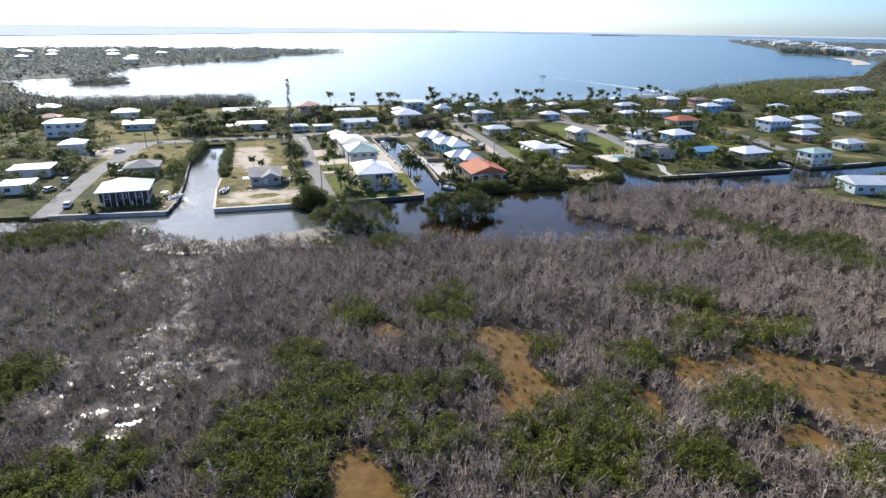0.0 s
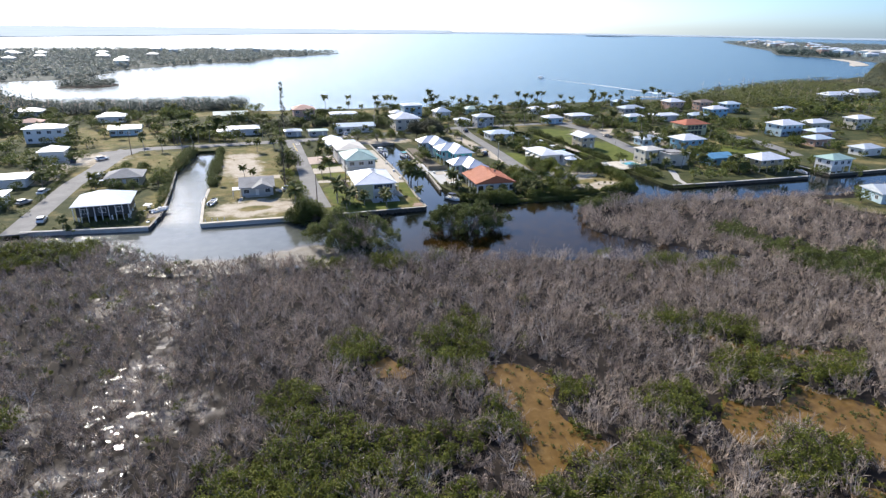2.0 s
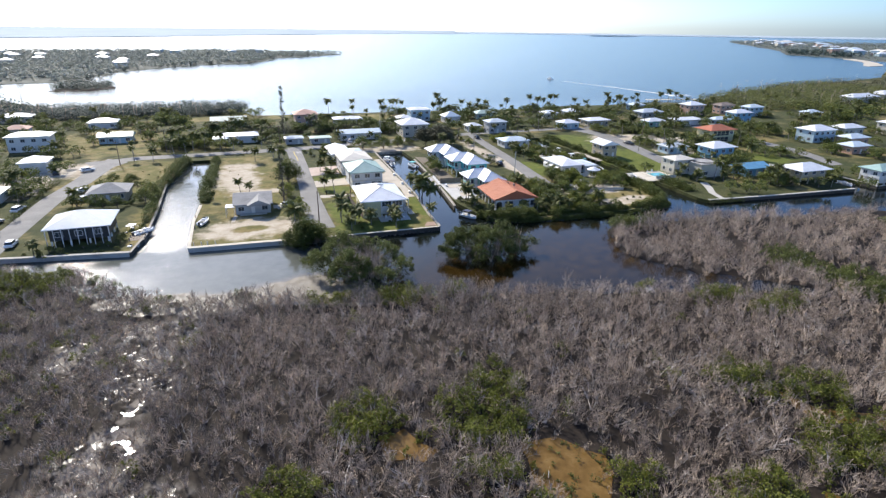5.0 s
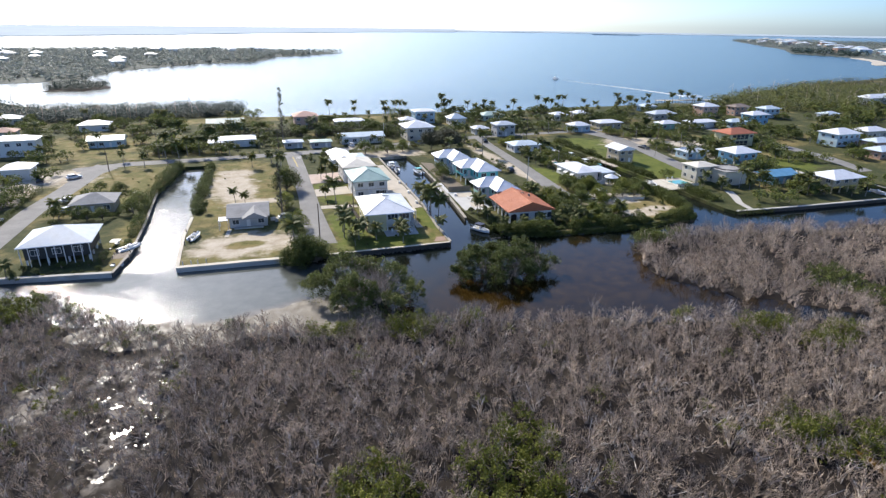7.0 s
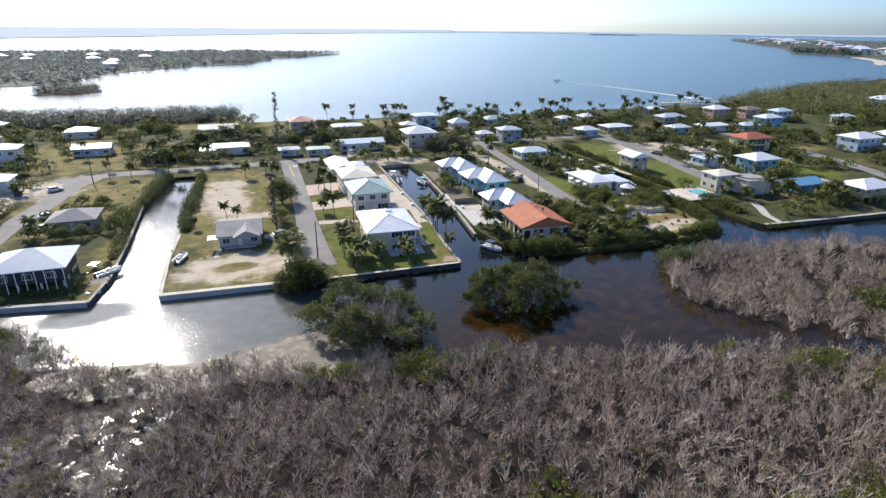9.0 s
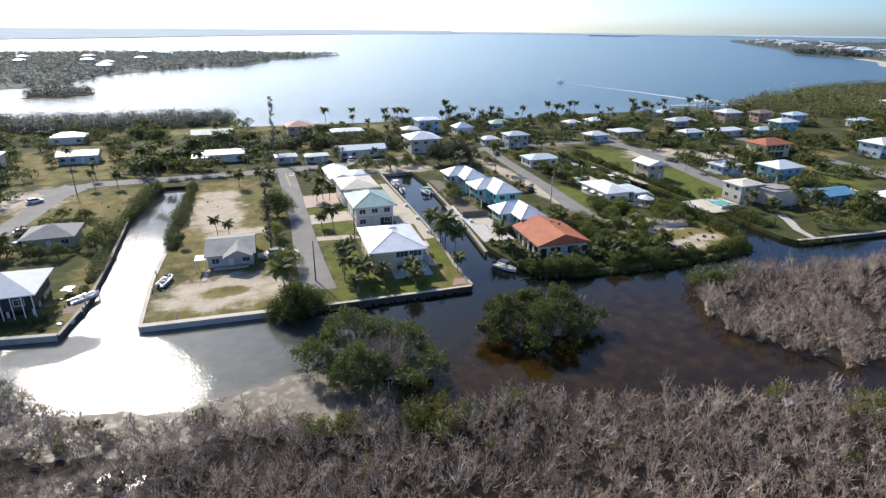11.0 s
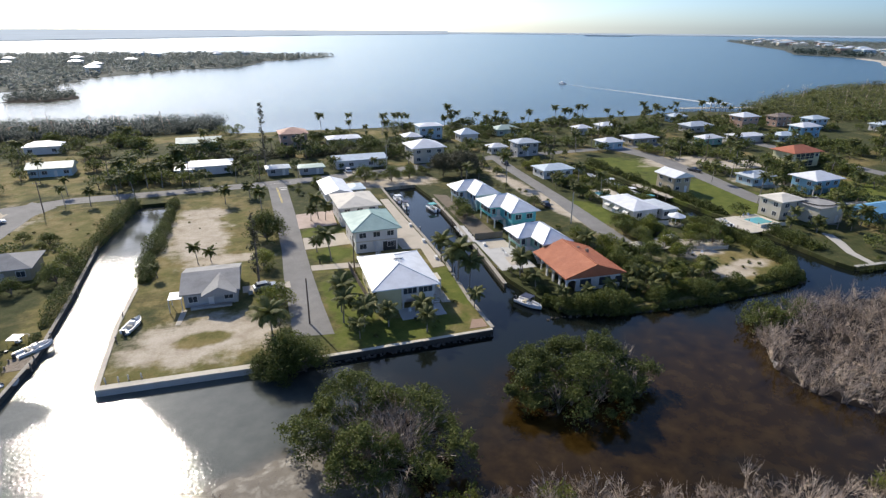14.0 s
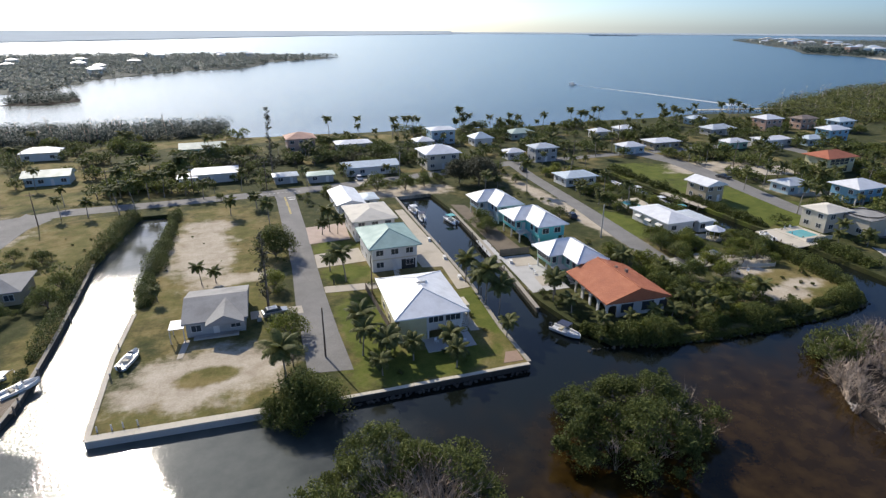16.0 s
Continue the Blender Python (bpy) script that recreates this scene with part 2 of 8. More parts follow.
def make_ground():
    m, n, l, b = node_mat("ground", 0.95)
    b.inputs["Specular IOR Level"].default_value = 0.15
    v = coords(n, l)
    g = n.new("ShaderNodeNewGeometry")
    pos = g.outputs["Position"]
    big = noise_tex(n, l, v, 0.045, 6, 0.65)
    med = noise_tex(n, l, v, 0.3, 6, 0.7)
    fine = noise_tex(n, l, v, 3.0, 5, 0.7)
    wob = math_node(n, l, 'MULTIPLY', math_node(n, l, 'SUBTRACT', noise_tex(n, l, v, 0.16, 6, 0.7), 0.5), 2.2)
    grass = ramp(n, l, med, [(0.25, (0.026, 0.034, 0.012)), (0.5, (0.05, 0.058, 0.02)), (0.75, (0.1, 0.09, 0.04))])
    dry = ramp(n, l, med, [(0.25, (0.125, 0.098, 0.036)), (0.5, (0.205, 0.162, 0.066)), (0.75, (0.29, 0.235, 0.12))])
    sand = ramp(n, l, med, [(0.25, (0.32, 0.265, 0.195)), (0.5, (0.44, 0.38, 0.295)), (0.75, (0.54, 0.48, 0.39))])
    lawn = ramp(n, l, med, [(0.25, (0.06, 0.078, 0.016)), (0.5, (0.1, 0.122, 0.023)), (0.75, (0.155, 0.155, 0.04))])
    c = mixc(n, l, smooth_range(n, l, big, 0.5, 0.68), grass, dry)
    dry_m = ellipse_mask(n, l, pos, [(-46, 60, 14, 48), (-46, 10, 13, 9), (-80, 84, 19, 20), (-76, 70, 10, 16), (-68, 25, 7, 22), (-10, 20, 15, 40), (62, 8, 14, 8), (-78, 123, 26, 6), (-100, 150, 22, 34), (-52, 205, 40, 9), (20, 190, 30, 10)], wob, 0.3)
    olive = ramp(n, l, med, [(0.25, (0.075, 0.075, 0.02)), (0.5, (0.125, 0.118, 0.036)), (0.75, (0.185, 0.165, 0.066))])
    c = mixc(n, l, dry_m, c, mixc(n, l, smooth_range(n, l, noise_tex(n, l, v, 0.11, 6, 0.7), 0.4, 0.58), dry, olive))
    lawn_m = ellipse_mask(n, l, pos, [(-14, 6, 12, 5), (-20, 20, 5, 14), (1, 18, 3, 10), (-19, 43, 5, 5), (-19, 59.5, 5, 4), (99, 54, 14, 26), (98, 95, 14, 14), (55, 52, 5, 10), (150, 40, 14, 12)], wob, 0.25)
    c = mixc(n, l, lawn_m, c, lawn)
    sand_m = ellipse_mask(n, l, pos, [(-46, 13.2, 11, 7.2), (-48, 66, 6.5, 19), (-47, 84, 6, 6), (-42, 48, 8, 3), (-100, 95, 10, 12), (-112, 75, 8, 14), (58, 6, 7, 3), (10, 100, 14, 6), (48, 70, 3, 40), (125, 95, 16, 8), (130, 62, 10, 8), (60, 18, 6, 4), (66, 8, 5, 2.6)], wob, 0.3)
    bald = ellipse_mask(n, l, pos, [(-46, 13, 4.4, 2.6)], math_node(n, l, 'MULTIPLY', wob, 0.6), 0.2)
    sand_m = math_node(n, l, 'MULTIPLY', sand_m, math_node(n, l, 'SUBTRACT', 1.0, bald))
    c = mixc(n, l, sand_m, c, sand)
    c = mixc(n, l, 0.3, c, ramp(n, l, fine, [(0.3, (0.25, 0.25, 0.25)), (0.7, (0.8, 0.8, 0.8))]), 'OVERLAY')
    l.new(c, b.inputs["Base Color"])
    bump(n, l, b, fine, 0.5, 0.12)
    return m


def make_marsh():
    m, n, l, b = node_mat("marsh_mud", 0.8)
    b.inputs["IOR"].default_value = 1.33
    v = coords(n, l)
    g = n.new("ShaderNodeNewGeometry")
    wob = math_node(n, l, 'MULTIPLY', math_node(n, l, 'SUBTRACT', noise_tex(n, l, v, 0.12, 5), 0.5), 2.4)
    wet = ellipse_mask(n, l, g.outputs["Position"], [(-71, -88, 5, 5), (-68, -77, 5, 6), (-66, -66, 5, 6), (-63, -50, 5, 8), (-62, -36, 7, 6), (-80, -75, 3.6, 8), (-58, -76, 4, 4), (-73, -40, 4, 6)], wob, 0.4)
    pud = smooth_range(n, l, noise_tex(n, l, v, 0.5, 4), 0.57, 0.61)
    pud = math_node(n, l, 'MULTIPLY', pud, wet)
    med = noise_tex(n, l, v, 0.8, 6, 0.7)
    c = ramp(n, l, med, [(0.25, (0.009, 0.0065, 0.0045)), (0.5, (0.018, 0.0128, 0.0092)), (0.75, (0.038, 0.028, 0.02))])
    # pale marl mud, its colour standing for sky reflected in shallow water
    sheen_flat = smooth_range(n, l, noise_tex(n, l, v, 0.22, 5, 0.65), 0.44, 0.56)
    sheen_flat = math_node(n, l, 'MULTIPLY', sheen_flat, wet)
    c = mixc(n, l, sheen_flat, c, ramp(n, l, med, [(0.25, (0.15, 0.13, 0.11)), (0.75, (0.3, 0.27, 0.235))]))
    c = mixc(n, l, pud, c, (0.07, 0.062, 0.052))
    l.new(c, b.inputs["Base Color"])
    l.new(smooth_range(n, l, pud, 0.0, 1.0, 0.9, 0.055), b.inputs["Roughness"])
    bump(n, l, b, math_node(n, l, 'MULTIPLY', med, math_node(n, l, 'SUBTRACT', 1.0, pud)), 0.15, 0.05)
    return m


def make_pool():
    m, n, l, b = node_mat("shallow_pool", 0.2)
    b.inputs["Specular IOR Level"].default_value = 0.3
    b.inputs["IOR"].default_value = 1.33
    v = coords(n, l)
    med = noise_tex(n, l, v, 0.5, 6, 0.65)
    fine = noise_tex(n, l, v, 4.0, 4)
    c = ramp(n, l, med, [(0.25, (0.085, 0.047, 0.012)), (0.5, (0.142, 0.083, 0.024)), (0.75, (0.205, 0.13, 0.047))])
    c = mixc(n, l, smooth_range(n, l, fine, 0.62, 0.7, 0.0, 0.7), c, (0.06, 0.035, 0.015))
    l.new(c, b.inputs["Base Color"])
    bump(n, l, b, noise_tex(n, l, v, 2.0, 2), 0.04, 0.1)
    return m


def make_mudbar():
    m, n, l, b = node_mat("tan_mud", 0.75)
    v = coords(n, l)
    med = noise_tex(n, l, v, 0.6, 6, 0.7)
    fine = noise_tex(n, l, v, 4.0, 5, 0.7)
    c = ramp(n, l, med, [(0.3, (0.082, 0.07, 0.05)), (0.5, (0.138, 0.118, 0.09)), (0.7, (0.205, 0.178, 0.14))])
    c = mixc(n, l, smooth_range(n, l, fine, 0.56, 0.68, 0.0, 0.75), c, (0.055, 0.047, 0.03))
    l.new(c, b.inputs["Base Color"])
    l.new(smooth_range(n, l, med, 0.35, 0.6, 0.5, 0.85), b.inputs["Roughness"])
    bump(n, l, b, fine, 0.5, 0.06)
    return m


def make_asphalt():
    m, n, l, b = node_mat("asphalt", 0.9)
    v = coords(n, l)
    big = noise_tex(n, l, v, 0.15, 6, 0.7)
    fine = noise_tex(n, l, v, 5.0, 4)
    c = ramp(n, l, big, [(0.25, (0.12, 0.116, 0.109)), (0.5, (0.185, 0.18, 0.17)), (0.75, (0.26, 0.25, 0.234))])
    c = mixc(n, l, 0.3, c, ramp(n, l, fine, [(0.3, (0.1, 0.1, 0.1)), (0.7, (0.3, 0.29, 0.28))]))
    vor = n.new("ShaderNodeTexVoronoi")
    vor.feature = 'DISTANCE_TO_EDGE'
    vor.inputs["Scale"].default_value = 0.14
    l.new(v, vor.inputs["Vector"])
    crack = smooth_range(n, l, vor.outputs["Distance"], 0.0, 0.008, 0.25, 0.0)
    c = mixc(n, l, crack, c, (0.06, 0.06, 0.06))
    l.new(c, b.inputs["Base Color"])
    bump(n, l, b, fine, 0.3, 0.02)
    return m


def make_tiles():
    m, n, l, b = node_mat("clay_roof_tiles", 0.75)
    tc = n.new("ShaderNodeTexCoord")
    w1 = n.new("ShaderNodeTexWave")
    w1.bands_direction = 'Y'
    w1.inputs["Scale"].default_value = 1.05
    w2 = n.new("ShaderNodeTexWave")
    w2.bands_direction = 'X'
    w2.wave_profile = 'SAW'
    w2.inputs["Scale"].default_value = 0.8
    l.new(tc.outputs["Object"], w1.inputs["Vector"])
    l.new(tc.outputs["Object"], w2.inputs["Vector"])
    v = coords(n, l)
    big = noise_tex(n, l, v, 0.5, 5)
    fine = noise_tex(n, l, v, 5.0, 3)
    c = ramp(n, l, big, [(0.3, (0.31, 0.083, 0.034)), (0.55, (0.41, 0.12, 0.052)), (0.75, (0.49, 0.178, 0.085))])
    c = mixc(n, l, 0.35, c, ramp(n, l, fine, [(0.35, (0.23, 0.065, 0.028)), (0.65, (0.49, 0.185, 0.09))]))
    l.new(c, b.inputs["Base Color"])
    h = math_node(n, l, 'ADD', w1.outputs["Fac"], w2.outputs["Fac"])
    bump(n, l, b, h, 0.7, 0.06)
    return m


M = {}
M["water"] = make_water()
M["far_soil"] = plain("far_scrubby_soil", (0.075, 0.088, 0.07), 0.95, vary=0.4, grain=0.2, fine=0.3, bumpy=0)
M["ground"] = make_ground()
M["marsh"] = make_marsh()
M["pool"] = make_pool()
M["asphalt"] = make_asphalt()
M["tiles"] = make_tiles()
M["dead"] = bark("dead_mangrove_wood", (0.085, 0.064, 0.048), (0.355, 0.278, 0.212), (0.79, 0.656, 0.515))
M["bleached"] = bark("bleached_wood", (0.3, 0.27, 0.24), (0.52, 0.47, 0.42), (0.8, 0.75, 0.68))
M["bark"] = bark("bark", (0.1, 0.08, 0.06), (0.17, 0.14, 0.11), (0.25, 0.21, 0.17))
M["palm_bark"] = bark("palm_bark", (0.16, 0.14, 0.12), (0.25, 0.22, 0.19), (0.34, 0.3, 0.26))
M["mudbar"] = make_mudbar()
# broad-leaf green made brighter and yellower: sunlight put into the colour
M["leaf_bright"] = foliage("sunny_leaves", (0.05, 0.068, 0.014), (0.13, 0.155, 0.03), (0.31, 0.31, 0.06))
M["mangrove"] = foliage("mangrove_leaves", (0.03, 0.04, 0.008), (0.098, 0.114, 0.018), (0.25, 0.25, 0.038))
M["spit_leaf"] = foliage("dark_mangrove_leaves", (0.028, 0.048, 0.043), (0.045, 0.074, 0.066), (0.064, 0.1, 0.085), 0.25)
M["isle_leaf"] = foliage("red_mangrove_leaves", (0.034, 0.048, 0.012), (0.08, 0.1, 0.024), (0.175, 0.19, 0.048))
M["leaf"] = foliage("broad_leaves", (0.034, 0.05, 0.015), (0.094, 0.12, 0.032), (0.26, 0.27, 0.066))
M["leaf_pale"] = foliage("pale_leaves", (0.05, 0.066, 0.024), (0.12, 0.14, 0.046), (0.25, 0.25, 0.09))
M["palm"] = foliage("palm_leaves", (0.034, 0.046, 0.016), (0.088, 0.102, 0.032), (0.22, 0.215, 0.07))
M["pine"] = foliage("pine_needles", (0.038, 0.044, 0.026), (0.077, 0.079, 0.045), (0.128, 0.122, 0.077), 0.15)
M["hedge"] = foliage("hedge_leaves", (0.032, 0.048, 0.015), (0.076, 0.098, 0.028), (0.17, 0.185, 0.055))
M["white_roof"] = metal_roof("white_metal_roof", (0.78, 0.79, 0.8))
M["aqua_roof"] = metal_roof("aqua_metal_roof", (0.31, 0.45, 0.41), 0.65)
M["silver_roof"] = metal_roof("silver_metal_roof", (0.58, 0.62, 0.64), 0.36)
M["pale_roof"] = metal_roof("pale_blue_metal_roof", (0.6, 0.68, 0.72), 0.4)
M["blue_roof"] = metal_roof("blue_metal_roof", (0.16, 0.38, 0.55), 0.45)
M["sage_roof"] = metal_roof("sage_metal_roof", (0.4, 0.5, 0.43), 0.5)
M["flat_roof"] = plain("cream_flat_roof", (0.62, 0.58, 0.5), 0.8)
M["grey_shingle"] = plain("grey_shingles", (0.3, 0.295, 0.285), 0.9, vary=0.35, fine=7.0, bumpy=0.4)
M["brown_shingle"] = plain("brown_shingles", (0.24, 0.19, 0.16), 0.9, vary=0.35, fine=7.0, bumpy=0.4)
M["rust_roof"] = plain("rust_red_tiles", (0.4, 0.13, 0.07), 0.8, vary=0.3, fine=5.0, bumpy=0.5)
M["salmon_roof"] = plain("salmon_tiles", (0.55, 0.33, 0.25), 0.8, vary=0.3, fine=5.0, bumpy=0.4)
M["white"] = plain("white_paint", (0.66, 0.645, 0.61), 0.6, vary=0.12)
M["cream"] = plain("cream_stucco", (0.55, 0.5, 0.4), 0.85, vary=0.15)
M["yellow"] = plain("pale_yellow_stucco", (0.66, 0.6, 0.36), 0.85, vary=0.12)
M["teal"] = plain("turquoise_siding", (0.13, 0.52, 0.52), 0.65, vary=0.15)
M["green"] = plain("sea_green_siding", (0.3, 0.52, 0.42), 0.7, vary=0.15)
M["blue"] = plain("blue_siding", (0.2, 0.4, 0.52), 0.7, vary=0.15)
M["paleblue"] = plain("pale_blue_siding", (0.38, 0.5, 0.55), 0.7, vary=0.15)
M["tan"] = plain("tan_stucco", (0.42, 0.35, 0.24), 0.85, vary=0.18)
M["salmon"] = plain("salmon_stucco", (0.5, 0.32, 0.24), 0.85, vary=0.18)
M["grey"] = plain("grey_stucco", (0.4, 0.4, 0.39), 0.85, vary=0.18)
M["concrete"] = plain("concrete", (0.42, 0.4, 0.36), 0.9, vary=0.25, fine=6.0, bumpy=0.3)
M["cap"] = plain("pale_concrete_cap", (0.55, 0.5, 0.41), 0.9, vary=0.25, fine=4.0, bumpy=0.3)
M["slab"] = plain("grey_concrete_slab", (0.47, 0.465, 0.45), 0.85, vary=0.15, fine=4.0)
M["drive"] = plain("pale_gravel_drive", (0.46, 0.41, 0.335), 0.95, vary=0.22, fine=5.0, bumpy=0.4)
M["pink_drive"] = plain("pinkish_paver_drive", (0.48, 0.38, 0.32), 0.95, vary=0.22, fine=5.0, bumpy=0.4)
M["terracotta"] = plain("brick_red_pavers", (0.31, 0.21, 0.15), 0.9, vary=0.3, fine=5.0, bumpy=0.4)
M["old_cap"] = plain("weathered_concrete_cap", (0.34, 0.31, 0.26), 0.9, vary=0.35, fine=4.0, bumpy=0.3)
M["mulch"] = plain("brown_bare_yard", (0.16, 0.13, 0.095), 0.95, vary=0.35, fine=3.0, bumpy=0.4)
M["wallrock"] = plain("weathered_seawall_stone", (0.085, 0.075, 0.06), 0.95, vary=0.4, fine=3.0, bumpy=0.6)
M["wood"] = plain("weathered_wood", (0.25, 0.2, 0.15), 0.85, vary=0.3, fine=6.0, bumpy=0.3)
M["pole"] = plain("utility_pole_wood", (0.16, 0.12, 0.09), 0.9, vary=0.3)
M["yellow_line"] = plain("yellow_road_paint", (0.55, 0.42, 0.1), 0.8, vary=0.3)
M["white_line"] = plain("white_road_paint", (0.6, 0.6, 0.57), 0.8, vary=0.3)
# near-black for screens, frames and grilles, and for painted shade in openings
M["dark"] = plain("dark_screen", (0.03, 0.032, 0.035), 0.5, vary=0.3)
M["rubber"] = plain("tyre_rubber", (0.025, 0.025, 0.025), 0.85, vary=0.2)
M["chrome"] = plain("aluminium", (0.6, 0.6, 0.6), 0.3, 1.0, vary=0.1)
M["hull"] = plain("white_gelcoat", (0.75, 0.75, 0.74), 0.3, vary=0.08, bumpy=0)
M["navy"] = plain("navy_canvas", (0.025, 0.04, 0.09), 0.8, vary=0.2)
M["aqua"] = plain("aqua_canvas", (0.1, 0.4, 0.42), 0.7, vary=0.2)
M["poolwater"] = plain("pool_water", (0.12, 0.42, 0.45), 0.06, vary=0.15, bumpy=0)
M["red"] = plain("dark_red_paint", (0.2, 0.02, 0.02), 0.4, vary=0.1)
M["car_white"] = plain("white_car_paint", (0.7, 0.7, 0.7), 0.25, vary=0.05, bumpy=0)
M["car_silver"] = plain("silver_car_paint", (0.42, 0.43, 0.44), 0.28, 0.5, vary=0.05, bumpy=0)
M["car_dark"] = plain("dark_car_paint", (0.04, 0.045, 0.055), 0.25, vary=0.05, bumpy=0)
M["car_blue"] = plain("blue_car_paint", (0.05, 0.1, 0.2), 0.25, vary=0.05, bumpy=0)
gm, gn, gl, gb = node_mat("window_glass", 0.06)
gb.inputs["Base Color"].default_value = (0.06, 0.068, 0.075, 1)
M["glass"] = gm
# distance haze is put into these two base colours
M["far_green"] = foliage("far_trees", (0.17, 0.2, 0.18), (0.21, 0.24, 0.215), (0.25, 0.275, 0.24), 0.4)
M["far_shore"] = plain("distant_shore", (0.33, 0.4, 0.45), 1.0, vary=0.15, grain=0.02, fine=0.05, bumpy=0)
M["foam"] = plain("wake_foam", (0.55, 0.57, 0.58), 0.9, vary=0.1, bumpy=0)


# ---- mesh helpers ----
def mesh_of(name, bm, mat=None, smooth=False):
    me = bpy.data.meshes.new(name)
    bm.normal_update()
    bm.to_mesh(me)
    bm.free()
    if mat:
        me.materials.append(mat)
    if smooth:
        me.polygons.foreach_set("use_smooth", [True] * len(me.polygons))
    return me


def part(name, bm, mat, parent, label="", smooth=False):
    me = bm if isinstance(bm, bpy.types.Mesh) else mesh_of(name, bm, mat, smooth)
    ob = new(name, me)
    if parent is not None:
        ob.parent = parent
    if label:
        tagged(ob, label)
    return ob


def thing(name, x, y, z=LAND, rz=0.0, label="", category="", group="", kind=""):
    ob = new(name)
    ob.empty_display_size = 0.5
    ob.matrix_basis = pose(x, y, z, 0, 0, rz)
    return tagged(ob, label, category, group, kind)


def single(name, bm, mat, label="", category="", group="", kind="", smooth=False):
    return tagged(part(name, bm, mat, None, "", smooth), label, category, group, kind)


def box(bm, x0, x1, y0, y1, z0, z1):
    v = [bm.verts.new(p) for p in ((x0, y0, z0), (x1, y0, z0), (x1, y1, z0), (x0, y1, z0), (x0, y0, z1), (x1, y0, z1), (x1, y1, z1), (x0, y1, z1))]
    for f in ((0, 3, 2, 1), (4, 5, 6, 7), (0, 1, 5, 4), (1, 2, 6, 5), (2, 3, 7, 6), (3, 0, 4, 7)):
        bm.faces.new([v[i] for i in f])
    return v


def boxes(*bs):
    bm = bmesh.new()
    for b in bs:
        box(bm, *b)
    return bm


def prism(pts, z0, z1, bm=None):
    """An upright slab over an outline, with its sides."""
    bm = bm or bmesh.new()
    lo = [bm.verts.new((x, y, z0)) for x, y in pts]
    hi = [bm.verts.new((x, y, z1)) for x, y in pts]
    top = bm.faces.new(hi)
    k = len(pts)
    for i in range(k):
        bm.faces.new((lo[i], lo[(i + 1) % k], hi[(i + 1) % k], hi[i]))
    top.normal_update()
    bmesh.ops.recalc_face_normals(bm, faces=bm.faces)
    top.normal_update()
    if top.normal.z < 0:
        bmesh.ops.reverse_faces(bm, faces=bm.faces)
    return bm


def tube(bm, pts, radii, n=6, cap=True):
    rings = []
    for i, p in enumerate(pts):
        p = Vector(p)
        a = Vector(pts[max(0, i - 1)])
        b = Vector(pts[min(len(pts) - 1, i + 1)])
        d = (b - a).normalized()
        u = d.orthogonal().normalized()
        w = d.cross(u)
        rings.append([bm.verts.new(p + (u * math.cos(k * math.tau / n) + w * math.sin(k * math.tau / n)) * radii[i]) for k in range(n)])
    for r, s in zip(rings, rings[1:]):
        for k in range(n):
            bm.faces.new((r[k], r[(k + 1) % n], s[(k + 1) % n], s[k]))
    if cap:
        bm.faces.new(rings[0][::-1])
        bm.faces.new(rings[-1])
    return bm


def mesh_np(name, verts, faces, mat):
    """A mesh from arrays: verts (n, 3), faces (m, k)."""
    me = bpy.data.meshes.new(name)
    m, k = faces.shape
    me.vertices.add(len(verts))
    me.vertices.foreach_set("co", np.ascontiguousarray(verts, dtype=np.float32).ravel())
    me.loops.add(m * k)
    me.loops.foreach_set("vertex_index", np.ascontiguousarray(faces, dtype=np.int32).ravel())
    me.polygons.add(m)
    me.polygons.foreach_set("loop_start", np.arange(0, m * k, k, dtype=np.int32))
    me.update(calc_edges=True)
    me.materials.append(mat)
    return me


def spikes(base, tip, rad):
    """Slender three-sided twigs from base points to tip points."""
    d = tip - base
    d /= np.linalg.norm(d, axis=1)[:, None] + 1e-9
    a = np.where(np.abs(d[:, 2:3]) > 0.9, [[1.0, 0, 0]], [[0, 0, 1.0]])
    u = np.cross(d, a)
    u /= np.linalg.norm(u, axis=1)[:, None]
    w = np.cross(d, u)
    r = rad[:, None]
    v = np.stack([base + u * r, base + (-0.5 * u + 0.866 * w) * r, base + (-0.5 * u - 0.866 * w) * r, tip], 1).reshape(-1, 3)
    i = np.arange(len(base))[:, None, None] * 4
    f = (np.array([[[0, 1, 3], [1, 2, 3], [2, 0, 3]]]) + i).reshape(-1, 3)
    return v, f


def slivers(base, tip, rad):
    """The finest twigs: one thin blade each."""
    d = tip - base
    u = np.cross(d, rng.normal(size=d.shape))
    u /= np.linalg.norm(u, axis=1)[:, None] + 1e-9
    r = rad[:, None]
    v = np.stack([base + u * r, base - u * r, tip], 1).reshape(-1, 3)
    return v, np.arange(len(v)).reshape(-1, 3)


def leaves(c, size, gen, flat=0.5):
    """Leaf sprays: one kite of about the given size at each point, tipped at random."""
    n = len(c)
    nrm = gen.normal(size=(n, 3))
    nrm[:, 2] = np.abs(nrm[:, 2]) + flat
    nrm /= np.linalg.norm(nrm, axis=1)[:, None]
    a = gen.normal(size=(n, 3))
    u = np.cross(nrm, a)
    u /= np.linalg.norm(u, axis=1)[:, None] + 1e-9
    w = np.cross(nrm, u)
    s = (size * gen.uniform(0.6, 1.3, n))[:, None]
    v = np.stack([c - u * s * 0.62, c - w * s * 0.34 - nrm * s * 0.1, c + u * s * 0.62, c + w * s * 0.34 - nrm * s * 0.1], 1).reshape(-1, 3)
    f = np.arange(n * 4).reshape(-1, 4)
    return v, f


